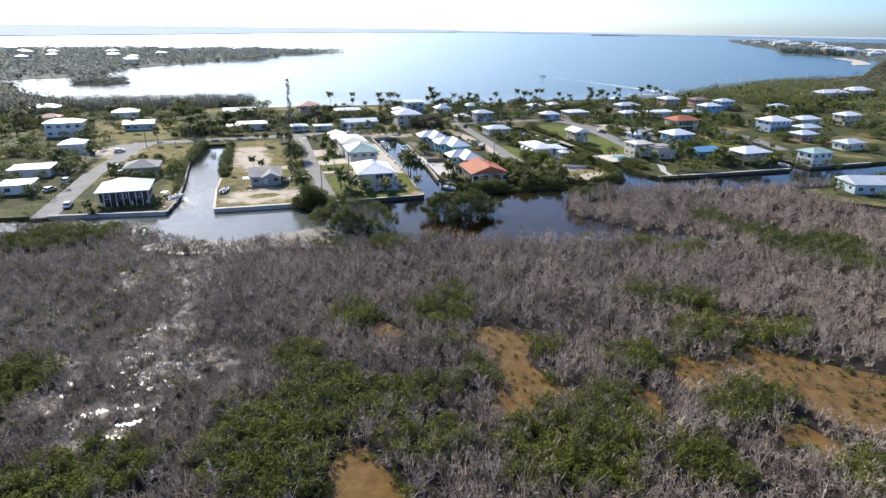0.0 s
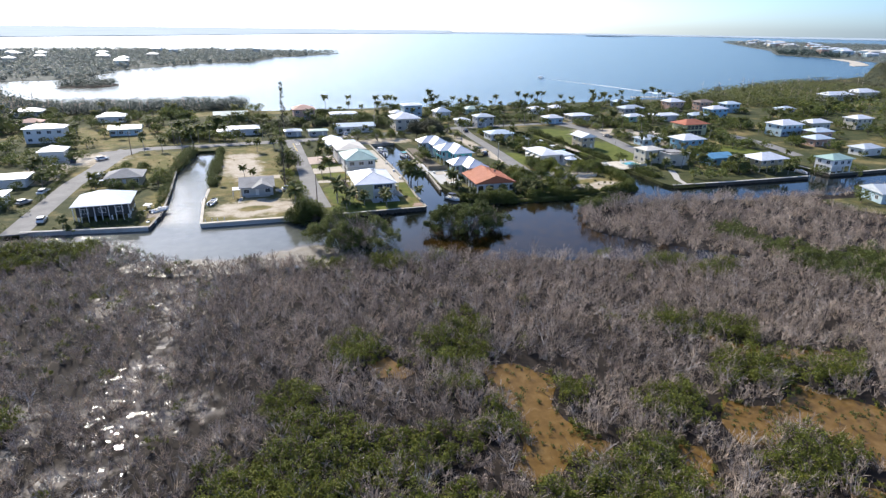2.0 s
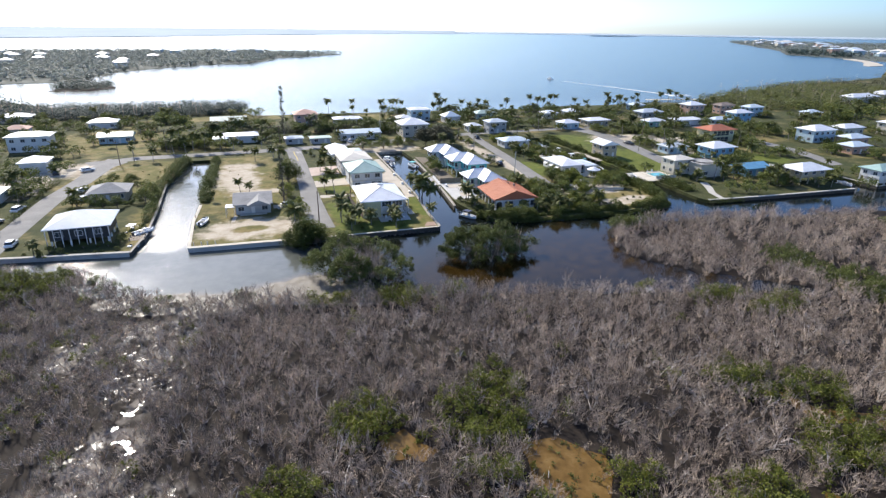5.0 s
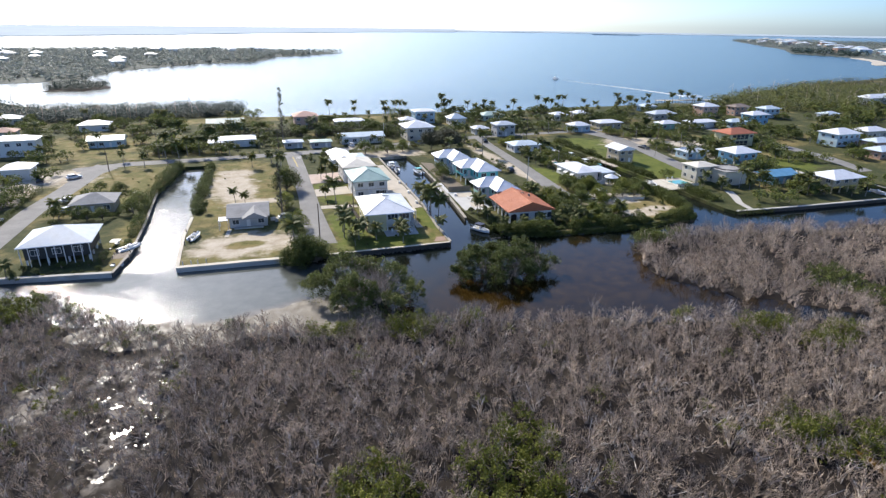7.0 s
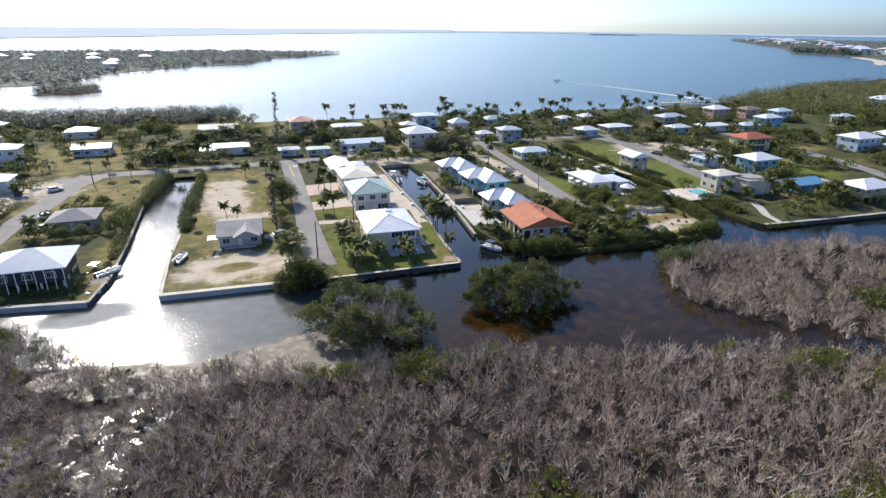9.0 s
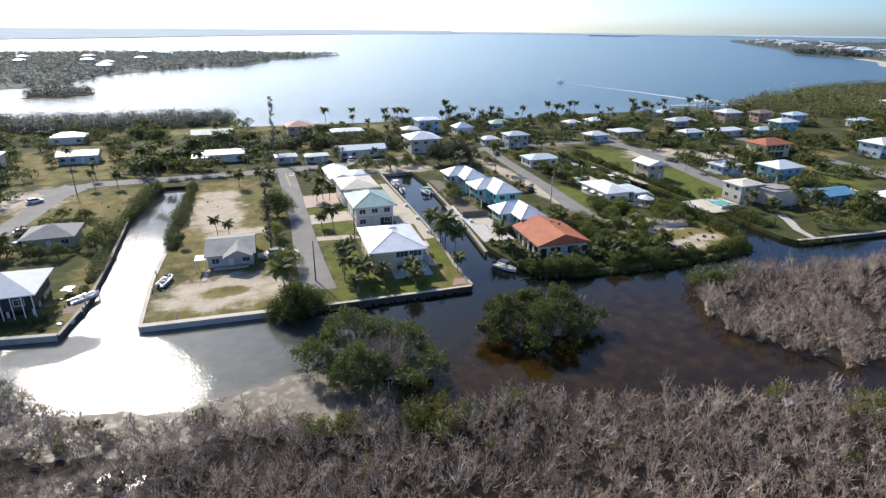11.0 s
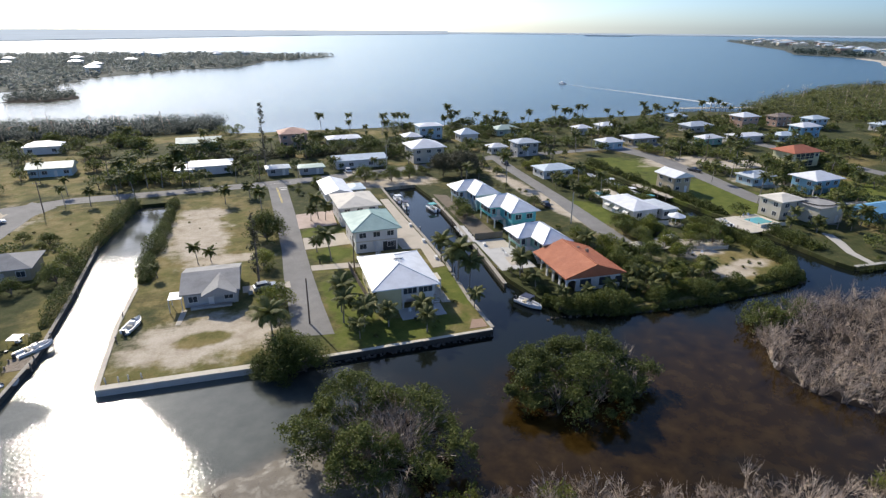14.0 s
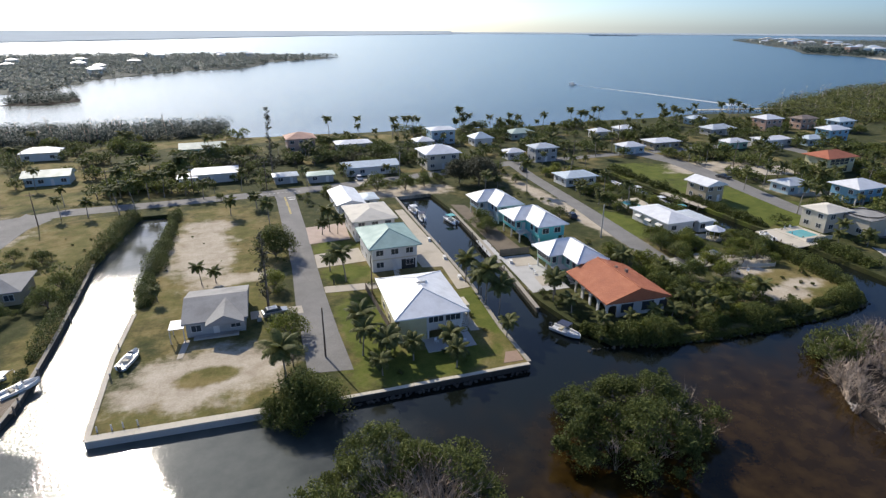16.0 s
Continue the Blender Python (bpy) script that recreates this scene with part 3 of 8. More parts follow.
def in_poly(px, py, poly):
    """Which points lie inside an outline."""
    ins = np.zeros(len(px), bool)
    k = len(poly)
    for i in range(k):
        x0, y0 = poly[i]
        x1, y1 = poly[(i + 1) % k]
        if y0 == y1:
            continue
        hit = ((y0 > py) != (y1 > py)) & (px < (x1 - x0) * (py - y0) / (y1 - y0) + x0)
        ins ^= hit
    return ins


def fray(pts, amp, step=4.0, closed=True):
    """An outline refined and made uneven, as shores and pools are."""
    out = []
    k = len(pts)
    for i in range(k if closed else k - 1):
        a = Vector((*pts[i], 0))
        b = Vector((*pts[(i + 1) % k], 0))
        m = max(1, int((b - a).length / step))
        for j in range(m):
            p = a.lerp(b, j / m)
            q = noise.noise_vector(Vector((p.x * 0.13, p.y * 0.13, 3.1))) * amp + noise.noise_vector(Vector((p.x * 0.5, p.y * 0.5, 8.1))) * amp * 0.35
            out.append((p.x + q.x, p.y + q.y))
    return out


# ---- water, land, marsh ----
WATER_R = 4960
bm = bmesh.new()
c0 = bm.verts.new((0, 0, 0))
rings = []
for r in (60, 200, 600, 1800, WATER_R):
    rings.append([bm.verts.new((math.cos(a * math.tau / 96) * r, math.sin(a * math.tau / 96) * r, 0)) for a in range(96)])
for k in range(96):
    bm.faces.new((c0, rings[0][k], rings[0][(k + 1) % 96]))
    for r, s in zip(rings, rings[1:]):
        bm.faces.new((r[k], s[k], s[(k + 1) % 96], r[(k + 1) % 96]))
single("water", bm, M["water"], "grey-blue rippled canal and bay water", "water", kind="structure")

SHORE = [(-72, 4.5), (-70, 16), (-69.6, 36), (-69.8, 66), (-66, 93), (-64.5, 99), (-55.5, 99), (-55.8, 92), (-57.2, 69), (-58.6, 53),
         (-58.4, 38), (-59.6, 23), (-59.6, 3.1), (-37.5, 1.6), (-24, 1.1), (0.3, 0.2), (0.9, 12), (3, 30.6), (3.6, 45), (4.6, 80), (5.3, 95), (16.6, 95),
         (17, 78), (15, 54), (12.4, 30), (12.4, 18), (13.8, 8), (16.5, 1.5), (28, -0.8), (44, -2.6), (57, -2.8), (69, -1.2), (74.2, 2),
         (77, 20), (76.5, 55), (77.5, 105), (86, 105), (85.5, 70), (86.2, 34), (85.2, 2), (86, -1.5), (107, -3.4), (143, -5.6), (144, 8),
         (153, 8), (154, -5.6), (240, -8), (420, -40), (900, 60), (1000, 560), (640, 330), (420, 270), (330, 236), (262, 196), (225, 206), (150, 203), (104, 199),
         (60, 205), (10, 209), (-36, 216), (-44, 226), (-42, 250), (-70, 256), (-138, 262), (-190, 320), (-236, 430), (-330, 470), (-600, 470), (-600, 60), (-220, 30), (-101, 9)]
NSH = 46
land = SHORE[:NSH] + fray(SHORE[NSH:66] + [(-600, 470)], 5.0, 14.0, False) + [(-600, 470), (-600, 60), (-220, 30), (-101, 9)]
ground = single("ground", prism(land, -1.2, LAND), M["ground"], "sandy land with dry grass, lawns and bare lots", "ground", kind="structure")

BELT = [(-420, 6), (-105, 3), (-84, -3), (-76, -11), (-69, -20), (-60, -25.5), (-50, -27), (-42, -29.5), (-34, -32.5), (-17, -34), (3, -39), (22, -46), (42, -52),
        (56, -58), (64, -59), (90, -70), (200, -106), (420, -170), (420, -420), (-420, -420)]
CLUMP = [(37, -25), (42, -16), (50, -12.5), (65, -12), (81, -15), (100, -18.5), (140, -23), (230, -34), (230, -112), (92, -72), (66, -61), (58, -52), (50, -46), (42.5, -41), (38, -34)]
BELT_LINE = fray(BELT, 2.2, 2.0)
CLUMP_LINE = fray(CLUMP, 3.2, 1.5)
MUD = [(-420, 4), (-105, 0), (-86, -6), (-78, -14), (-70, -22.5), (-60, -28), (-50, -29.5), (-42, -31), (-34, -33.5)] + BELT[9:]
marsh = single("marsh_ground", prism(fray(MUD, 2.6, 1.2), -0.8, 0.05), M["marsh"], "dark wet mud under dead mangroves", "mud", kind="structure")
single("far_ground", prism([(120, -29), (150, -33), (260, -40), (260, -58), (128, -51), (119, -40)], -0.8, LAND - 0.1), M["ground"], "low garden land beside the far canal", "land", kind="structure")
marsh2 = single("marsh_ground", prism(CLUMP_LINE, -0.8, 0.03), M["marsh"], "dark wet mud under dead mangroves", "mud", kind="structure")

# low mud bar drying out before the western islet
BAR = [(-35.5, -24.5, 6.5, 6.4), (-41, -24.5, 7, 4.6), (-48, -25, 8, 3.6), (-56, -24.5, 8, 2.9), (-65, -21.5, 8, 2.8), (-29.5, -29.5, 6.5, 4.6), (-26, -33, 7, 3.2), (-61, -25.5, 9, 3.4), (-53, -28, 9, 2.8), (-70.5, -20.5, 6, 3.6)]
gx, gy = np.meshgrid(np.arange(-76, -16, 0.4), np.arange(-40, -15, 0.4))
gz = np.max([1 - np.hypot((gx - a) / c, (gy - b) / d) for a, b, c, d in BAR], 0) * 0.5
rough = np.array([noise.noise(Vector((a * 0.3, b * 0.3, 4.0))) + 0.6 * noise.noise(Vector((a * 1.1, b * 1.1, 8.0))) for a, b in zip(gx.ravel(), gy.ravel())]).reshape(gx.shape)
gz = np.clip(gz + 0.07 * rough - 0.03, -0.3, 0.13 + 0.05 * rough)
bm = bmesh.new()
grid_v = {}
for i, j in zip(*np.nonzero(gz[:-1, :-1] > -0.12)):
    ring = []
    for q in ((i, j), (i, j + 1), (i + 1, j + 1), (i + 1, j)):
        if q not in grid_v:
            grid_v[q] = bm.verts.new((gx[q], gy[q], gz[q]))
        ring.append(grid_v[q])
    bm.faces.new(ring)
single("mud_bar", bm, M["mudbar"], "low tan mud bar drying at the water's edge", "mud bar", kind="structure", smooth=True)

POOLS = [
    [(-15.7, -79), (-10.5, -80.1), (-7.3, -84.8), (-11.6, -91.3), (-9.7, -96.5), (-7.6, -101), (-9.7, -103), (-13.6, -100.9), (-16.4, -103.6), (-19.6, -103.5), (-21.3, -100.5), (-18.1, -97.4), (-16.8, -91.4), (-17.2, -85.3)],
    [(12.6, -98), (15.4, -100.4), (19, -102), (25.6, -98.3), (29.4, -102.1), (33, -106), (40, -113), (36, -120), (26, -123.5), (21.5, -119), (20.6, -112), (19.2, -105.5), (16, -105.5), (12.9, -107), (8, -105.5), (9.6, -102.2)],
    [(0.6, -103.4), (3.1, -105.1), (2.8, -108), (-0.7, -111.7), (-2, -109.2), (-1.4, -104.3)],
    [(13.5, -115.5), (16.6, -117), (18.6, -121), (17, -125), (11.5, -120)],
    [(24.7, -81.5), (27.1, -86.8), (35.3, -90.9), (42, -96), (34, -95), (28.3, -90.4), (24.2, -88.4)],
    [(-32.5, -73.4), (-29.2, -72), (-26.6, -77.1), (-29, -78.6), (-32.8, -77.3)],
    [(-42.6, -102.1), (-39.3, -102.8), (-36.8, -111.2), (-38.6, -118), (-41.5, -123.5), (-45.6, -121), (-47.6, -115), (-46.1, -109.5)],
]
pool_lines = [fray(p, 1.3, 1.5) for p in POOLS]
for p in pool_lines:
    single("mud_pool", prism(p, -0.5, 0.12), M["pool"], "shallow orange-brown pool over mud", "pool", kind="structure")


# ---- mangrove thickets ----
GREEN = [(-14.1, -66.1, 2.6, 4.4), (-34.0, -69.7, 3.7, 4.0), (-18.5, -73.5, 5.5, 5.5), (-21.0, -83.5, 3.6, 1.5), (-43.4, -83.0, 3.3, 3.7), (-18.9, -93.1, 2.4, 3.0), (-16.6, -97.7, 2.1, 2.0),
         (-7.2, -90.3, 2.6, 2.6), (21.8, -78.8, 3.4, 4.5), (28.5, -83.4, 4, 3.6), (23.0, -93.7, 7.5, 4.2), (33.4, -97.5, 7.1, 3), (5.4, -97.6, 4, 4), (-5.6, -107, 6.6, 4.6),
         (-38.1, -94.6, 13, 4.0), (15.0, -110.8, 4.4, 3), (11.3, -112, 4.5, 3), (-42.9, -91.9, 6.0, 7.5), (-15.5, -112.4, 8.7, 7.0), (-32.0, -105.4, 5.5, 3.6), (-0.6, -119.3, 4.5, 4.0),
         (16.0, -127, 4.0, 3.4), (29, -46.5, 3.4, 2), (39, -54.5, 5, 2.4), (47, -61, 4.5, 2.6), (69, -46, 5, 8), (72, -58, 6, 7), (74, -68, 6.5, 7), (78, -77, 7, 6), (86, -68, 6, 6), (-95, -8, 14, 7), (-20, -36, 4, 3), (-33, -33.5, 3.4, 2), (-8, -37, 2.2, 1.8), (-72.0, -97.7, 8.5, 5.1), (-50.5, -100.2, 7.9, 9.3),
         (-84.2, -74.0, 3.8, 6.0), (-44.7, -80.4, 4.1, 4.6)]


FLATS = [(-71, -88, 5, 5), (-68, -77, 4, 7), (-66, -66, 4, 7), (-63, -50, 4, 9), (-62, -36, 5, 6), (-80, -75, 3.6, 7.5), (-58, -76, 4, 4), (-73, -40, 4, 6)]


def greenness(x, y):
    g = np.full(len(x), -1.0)
    for cx, cy, rx, ry in GREEN:
        g = np.maximum(g, 1.25 - np.hypot((x - cx) / rx, (y - cy) / ry))
    return g


def dead_bushes(x, y, rad, h, stems=16, twigs=8, girth=0.036, z=0.03):
    """Bare vase-shaped shrubs: bowed stems fan out from each root to a rounded crown of fine tangled twigs."""
    n = len(x)
    m = n * stems
    root = np.repeat(np.stack([x, y, np.full(n, z)], 1), stems, 0) + rng.normal(0, 0.14, (m, 3)) * np.array([[1, 1, 0]])
    rr, hh = np.repeat(rad, stems), np.repeat(h, stems)
    u = np.sqrt(rng.uniform(0, 1, m))
    q = rng.uniform(0, math.tau, m)
    tilt = np.repeat(rng.normal(0, 0.16, (n, 2)), stems, 0) * hh[:, None]
    tip = root.copy()
    tip[:, 0] += np.cos(q) * u * rr + tilt[:, 0]
    tip[:, 1] += np.sin(q) * u * rr + tilt[:, 1]
    tip[:, 2] += hh * (1.02 - 0.5 * u ** 2) * rng.uniform(0.72, 1.08, m)
    mid = root + (tip - root) * np.array([[0.42, 0.42, 0.55]]) + rng.normal(0, 0.12, (m, 3))
    g = girth * rng.uniform(0.5, 1.5, m)
    v, f = spikes(root, mid + (mid - root) * 0.2, g)
    v1, f1 = slivers(mid, tip, g * 0.85)
    k = rng.uniform(0.05, 1.0, (m, twigs, 1))
    tb = (mid[:, None] + (tip - mid)[:, None] * k).reshape(-1, 3)
    d = np.repeat(tip - mid, twigs, 0)
    d /= np.linalg.norm(d, axis=1)[:, None] + 1e-9
    d = d * 0.75 + rng.normal(0, 0.55, d.shape) + np.array([[0, 0, 0.18]])
    tt = tb + d * (rng.uniform(0.2, 0.8, len(tb)) * np.clip(np.repeat(hh, twigs) / 2.8, 0.5, 1.3))[:, None]
    tt[:, 2] = np.maximum(tt[:, 2], z + 0.05)
    v2, f2 = slivers(tb, tt, 0.023 * rng.uniform(0.5, 1.6, len(tb)))
    return np.concatenate([v, v1, v2]), np.concatenate([f, f1 + len(v), f2 + len(v) + len(v1)])


def leafy_bushes(x, y, rad, h, clumps=26, per=13, size=0.24):
    """Leafy shrubs: tufts of small leaves over each lumpy rounded crown, down to near the mud."""
    n = len(x)
    m = n * clumps
    c = np.repeat(np.stack([x, y, np.zeros(n)], 1), clumps, 0)
    rr, hh = np.repeat(rad, clumps), np.repeat(h, clumps)
    u = np.sqrt(rng.uniform(0, 1.15, m))
    q = rng.uniform(0, math.tau, m)
    c[:, 0] += np.cos(q) * u * rr
    c[:, 1] += np.sin(q) * u * rr
    c[:, 2] += hh * np.clip(1.0 - 0.62 * u ** 2.4, 0.2, 1) * rng.uniform(0.62, 1.08, m)
    e = rng.normal(size=(m, per, 3)) * (rng.uniform(0.13, 0.27, m) * np.clip(hh / 2.4, 0.5, 1.2))[:, None, None]
    p = (c[:, None] + e).reshape(-1, 3)
    p[:, 2] = np.maximum(p[:, 2], 0.12)
    return leaves(p, np.full(len(p), size), rng)


def bush_grid(x0, x1, y0, y1, step, poly, extra=()):
    """Roots on a loose grid inside an outline, none in the pools."""
    gx, gy = np.meshgrid(np.arange(x0, x1, step), np.arange(y0, y1, step))
    gx = gx + (np.arange(gx.shape[0]) % 2)[:, None] * step / 2
    px = gx.ravel() + rng.normal(0, step * 0.3, gx.size)
    py = gy.ravel() + rng.normal(0, step * 0.3, gx.size)
    ok = in_poly(px, py, poly)
    px, py = px[ok], py[ok]
    if len(extra):
        px, py = np.concatenate([px, extra[:, 0]]), np.concatenate([py, extra[:, 1]])
    ok = np.ones(len(px), bool)
    for p in pool_lines:
        q = np.array(p)
        q = q.mean(0) + (q - q.mean(0)) * 1.13
        ok &= ~in_poly(px, py, [tuple(w) for w in q])
    return px[ok], py[ok]


def shrub_leaves(x, y, h, clumps, per=20, size=0.22):
    """Leafy low crowns: tufts of small leaves all over each shrub."""
    n = len(x)
    m = n * clumps
    c = np.repeat(np.stack([x, y, np.zeros(n)], 1), clumps, 0)
    hh = np.repeat(h, clumps)
    d = rng.normal(size=(m, 3))
    d /= np.linalg.norm(d, axis=1)[:, None]
    r = rng.uniform(0.6, 1.0, m)
    c[:, 0] += d[:, 0] * r * hh * 0.6
    c[:, 1] += d[:, 1] * r * hh * 0.6
    c[:, 2] += hh * 0.55 + (d[:, 2] * 0.5 + 0.1) * r * hh * 0.8
    e = rng.normal(size=(m, per, 3)) * (rng.uniform(0.14, 0.3, m) * np.clip(hh / 2.4, 0.5, 1.2))[:, None, None]
    p = (c[:, None] + e).reshape(-1, 3)
    p[:, 2] = np.maximum(p[:, 2], 0.12)
    return leaves(p, np.full(len(p), size), rng)


def stuff(name, vf, mat, label, category):
    ob = new(name, mesh_np(name, vf[0], vf[1], mat))
    return tagged(ob, label, category, kind="stuff")


bl = np.array([p for p in BELT_LINE if p[1] > -80 and -110 < p[0] < 110])
bl = bl[::2] + rng.normal(0, 1.0, (len(bl[::2]), 2))
x, y = bush_grid(-150, 110, -134, 4, 1.75, BELT_LINE, bl)
g = greenness(x, y) + rng.normal(0, 0.13, len(x))
patch = np.array([noise.noise(Vector((a * 0.06, b * 0.06, 0.3))) for a, b in zip(x, y)])
small = np.array([noise.noise(Vector((a * 0.23, b * 0.23, 6.3))) for a, b in zip(x, y)])
west = np.clip((-50 - x) / 14, 0, 1)
# open flats that carry the painted pale sky sheen
sheen_flat = np.zeros(len(x), bool)
for cx, cy, rx, ry in FLATS:
    sheen_flat |= np.hypot((x - cx) / rx, (y - cy) / ry) + patch * 0.8 < 0.9
u_ = rng.uniform(0, 1, len(x))
dead = (g < 0.3) & (u_ < 0.97 - 0.14 * west + 0.4 * small) & (~sheen_flat | (u_ < 0.7))
h = np.clip((2.75 + 0.8 * patch + 0.9 * small + rng.normal(0, 0.4, len(x))) * (1 - 0.22 * west), 1.1, 4.3)
rad = np.clip(0.52 * h * rng.uniform(0.75, 1.25, len(x)), 0.7, 2.0)
stuff("dead_mangrove_thicket", dead_bushes(x[dead], y[dead], rad[dead], h[dead], 12, 9, 0.03), M["dead"], "dense bare grey-brown dead mangrove shrubs in mud", "mangrove thicket")
gr = g > 0.16
hg = np.clip(h * 0.88, 1.3, 3.2)
shady = gr & (x > 56)
stuff("green_mangrove_shrubs", leafy_bushes(x[shady], y[shady], rad[shady], hg[shady], 22, 12, 0.28), M["isle_leaf"], "dark green mangrove shrubs along the side creek", "mangrove shrubs")
gr &= x <= 56
v1 = leafy_bushes(x[gr], y[gr], rad[gr], hg[gr], 24, 13, 0.25)
sparse = (g < 0.16) & (rng.uniform(0, 1, len(x)) < 0.006 + 0.02 * (patch > 0.3) + 0.09 * (g > -0.1) + 0.05 * west)
v2 = leafy_bushes(x[sparse], y[sparse], rad[sparse] * 0.8, h[sparse] * 0.75, 12, 12, 0.25)
stuff("green_mangrove_shrubs", (np.concatenate([v1[0], v2[0]]), np.concatenate([v1[1], v2[1] + len(v1[0])])), M["mangrove"], "leafy olive-green mangrove shrubs among dead ones", "mangrove shrubs")
stuff("mangrove_stems", dead_bushes(x[gr], y[gr], rad[gr] * 0.9, hg[gr], 5, 2), M["bark"], "thin brown stems of the living mangroves", "mangrove stems")
mixed_in = (g > 0.16) & (rng.uniform(0, 1, len(x)) < 0.45)
stuff("dead_mangrove_thicket", dead_bushes(x[mixed_in] + 0.9, y[mixed_in] + 0.5, rad[mixed_in], h[mixed_in], 9, 8), M["dead"], "bare grey shrubs standing among leafy ones", "mangrove thicket")

# low growth standing in the shallows along the sunlit edge
ed = np.array([p for p in BELT_LINE if p[1] > -60 and -108 < p[0] < -8])
ed = np.repeat(ed, 3, 0)
ed = ed + rng.normal(0, 1.3, ed.shape) + np.array([[0.0, 0.4]])
he = rng.uniform(1.1, 2.5, len(ed))
leafy = rng.uniform(0, 1, len(ed)) < 0.25
stuff("dead_mangrove_thicket", dead_bushes(ed[~leafy, 0], ed[~leafy, 1], he[~leafy] * 0.6, he[~leafy], 13, 9, 0.03, -0.05), M["dead"], "low bare mangroves standing in the shallows", "mangrove thicket")
stuff("green_mangrove_shrubs", leafy_bushes(ed[leafy, 0], ed[leafy, 1], he[leafy] * 0.5, he[leafy], 14, 12, 0.24), M["isle_leaf"], "low dark green mangroves along the shallows", "mangrove shrubs")

# thinner growth round about, to the edges of the marsh
x2 = np.concatenate([rng.uniform(-260, 230, 4200), rng.uniform(-120, 60, 2000)])
y2 = np.concatenate([rng.uniform(-230, -6, 4200), -131 - rng.uniform(0, 1, 2000) ** 1.5 * 55])
out = in_poly(x2, y2, BELT_LINE) & ((y2 < -133) | (x2 < -150) | (x2 > 112))
h2 = rng.uniform(1.8, 3.4, len(x2))
stuff("dead_mangrove_thicket", dead_bushes(x2[out], y2[out], h2[out] * 0.55, h2[out], 12, 5, 0.05), M["dead"], "open bare grey mangrove shrubs at the marsh's edges", "mangrove thicket")

# bleached larger limbs standing out of the thicket
k_ = rng.choice(np.nonzero(dead)[0], 800, replace=False)
stuff("bleached_limbs", dead_bushes(x[k_], y[k_], rad[k_] * 1.15, h[k_] * 1.06, 4, 6, 0.06), M["bleached"], "pale bleached limbs among the dead mangroves", "dead limbs")

# rims and seedlings of the pools
rim = np.concatenate([np.array(p) for p in pool_lines])
rim = np.repeat(rim, 2, 0) + rng.normal(0, 0.55, (len(rim) * 2, 2))
pick = rng.uniform(0, 1, len(rim))
a_, b_ = rim[pick < 0.3].T
stuff("pool_rim_shrubs", shrub_leaves(a_, b_, rng.uniform(0.6, 1.5, len(a_)), 7, 13, 0.23), M["mangrove"], "low green mangrove shrubs round the pools", "mangrove shrubs")
a_, b_ = rim[pick > 0.6].T
stuff("pool_rim_twigs", dead_bushes(a_, b_, rng.uniform(0.4, 1.0, len(a_)), rng.uniform(0.7, 1.7, len(a_)), 6, 8), M["dead"], "bare grey twigs leaning over the pools", "dead twigs")
n_ = 1100
sx, sy = rng.uniform(-18, 46, n_), rng.uniform(-120, -81, n_)
inside = np.zeros(n_, bool)
for p in pool_lines:
    inside |= in_poly(sx, sy, p)
stuff("mangrove_seedlings", shrub_leaves(sx[inside], sy[inside], rng.uniform(0.35, 0.8, inside.sum()), 4, 9, 0.17), M["isle_leaf"], "small dark mangrove seedlings standing in the pools", "seedlings")

bl = np.array([p for p in CLUMP_LINE if p[0] < 110])
bl = bl[::2] + rng.normal(0, 0.7, (len(bl[::2]), 2))
x, y = bush_grid(31, 200, -112, -6, 2.5, CLUMP_LINE, bl)
patch = np.array([noise.noise(Vector((a * 0.06, b * 0.06, 5.3))) for a, b in zip(x, y)])
small = np.array([noise.noise(Vector((a * 0.2, b * 0.2, 1.3))) for a, b in zip(x, y)])
g = greenness(x, y) + rng.normal(0, 0.12, len(x))
point = np.hypot((x - 46) / 8, (y + 12) / 3.4) < 1
dead = (g < 0.35) & ~((x > 118) & (y < -26) & (y > -56)) & (small > -0.42) & (~point | (rng.uniform(0, 1, len(x)) < 0.3))
h = np.clip(3.1 + 0.8 * patch + 1.3 * small + rng.normal(0, 0.4, len(x)), 1.2, 4.8)
rad = np.clip(0.62 * h * rng.uniform(0.75, 1.25, len(x)), 0.8, 2.5)
stuff("dead_mangrove_thicket", dead_bushes(x[dead], y[dead], rad[dead], h[dead], 18, 10, 0.045, -0.05), M["dead"], "pale leaning dead mangroves beside the channel", "mangrove thicket")
x, y = np.concatenate([x, rng.uniform(44, 60, 16)]), np.concatenate([y, rng.normal(-11.2, 1.1, 16)])
h, rad, g, point = (np.concatenate([q_, np.full(16, w_)]) for q_, w_ in ((h, 3.0), (rad, 1.7), (g, 0.5), (point, True)))
gr = (g > 0.25) | (point.astype(bool) & (rng.uniform(0, 1, len(x)) < 0.95))
stuff("green_mangrove_shrubs", leafy_bushes(x[gr], y[gr], rad[gr], h[gr] * 0.85, 24, 12, 0.3), M["isle_leaf"], "leafy dark green mangrove shrubs at the channel edge", "mangrove shrubs")


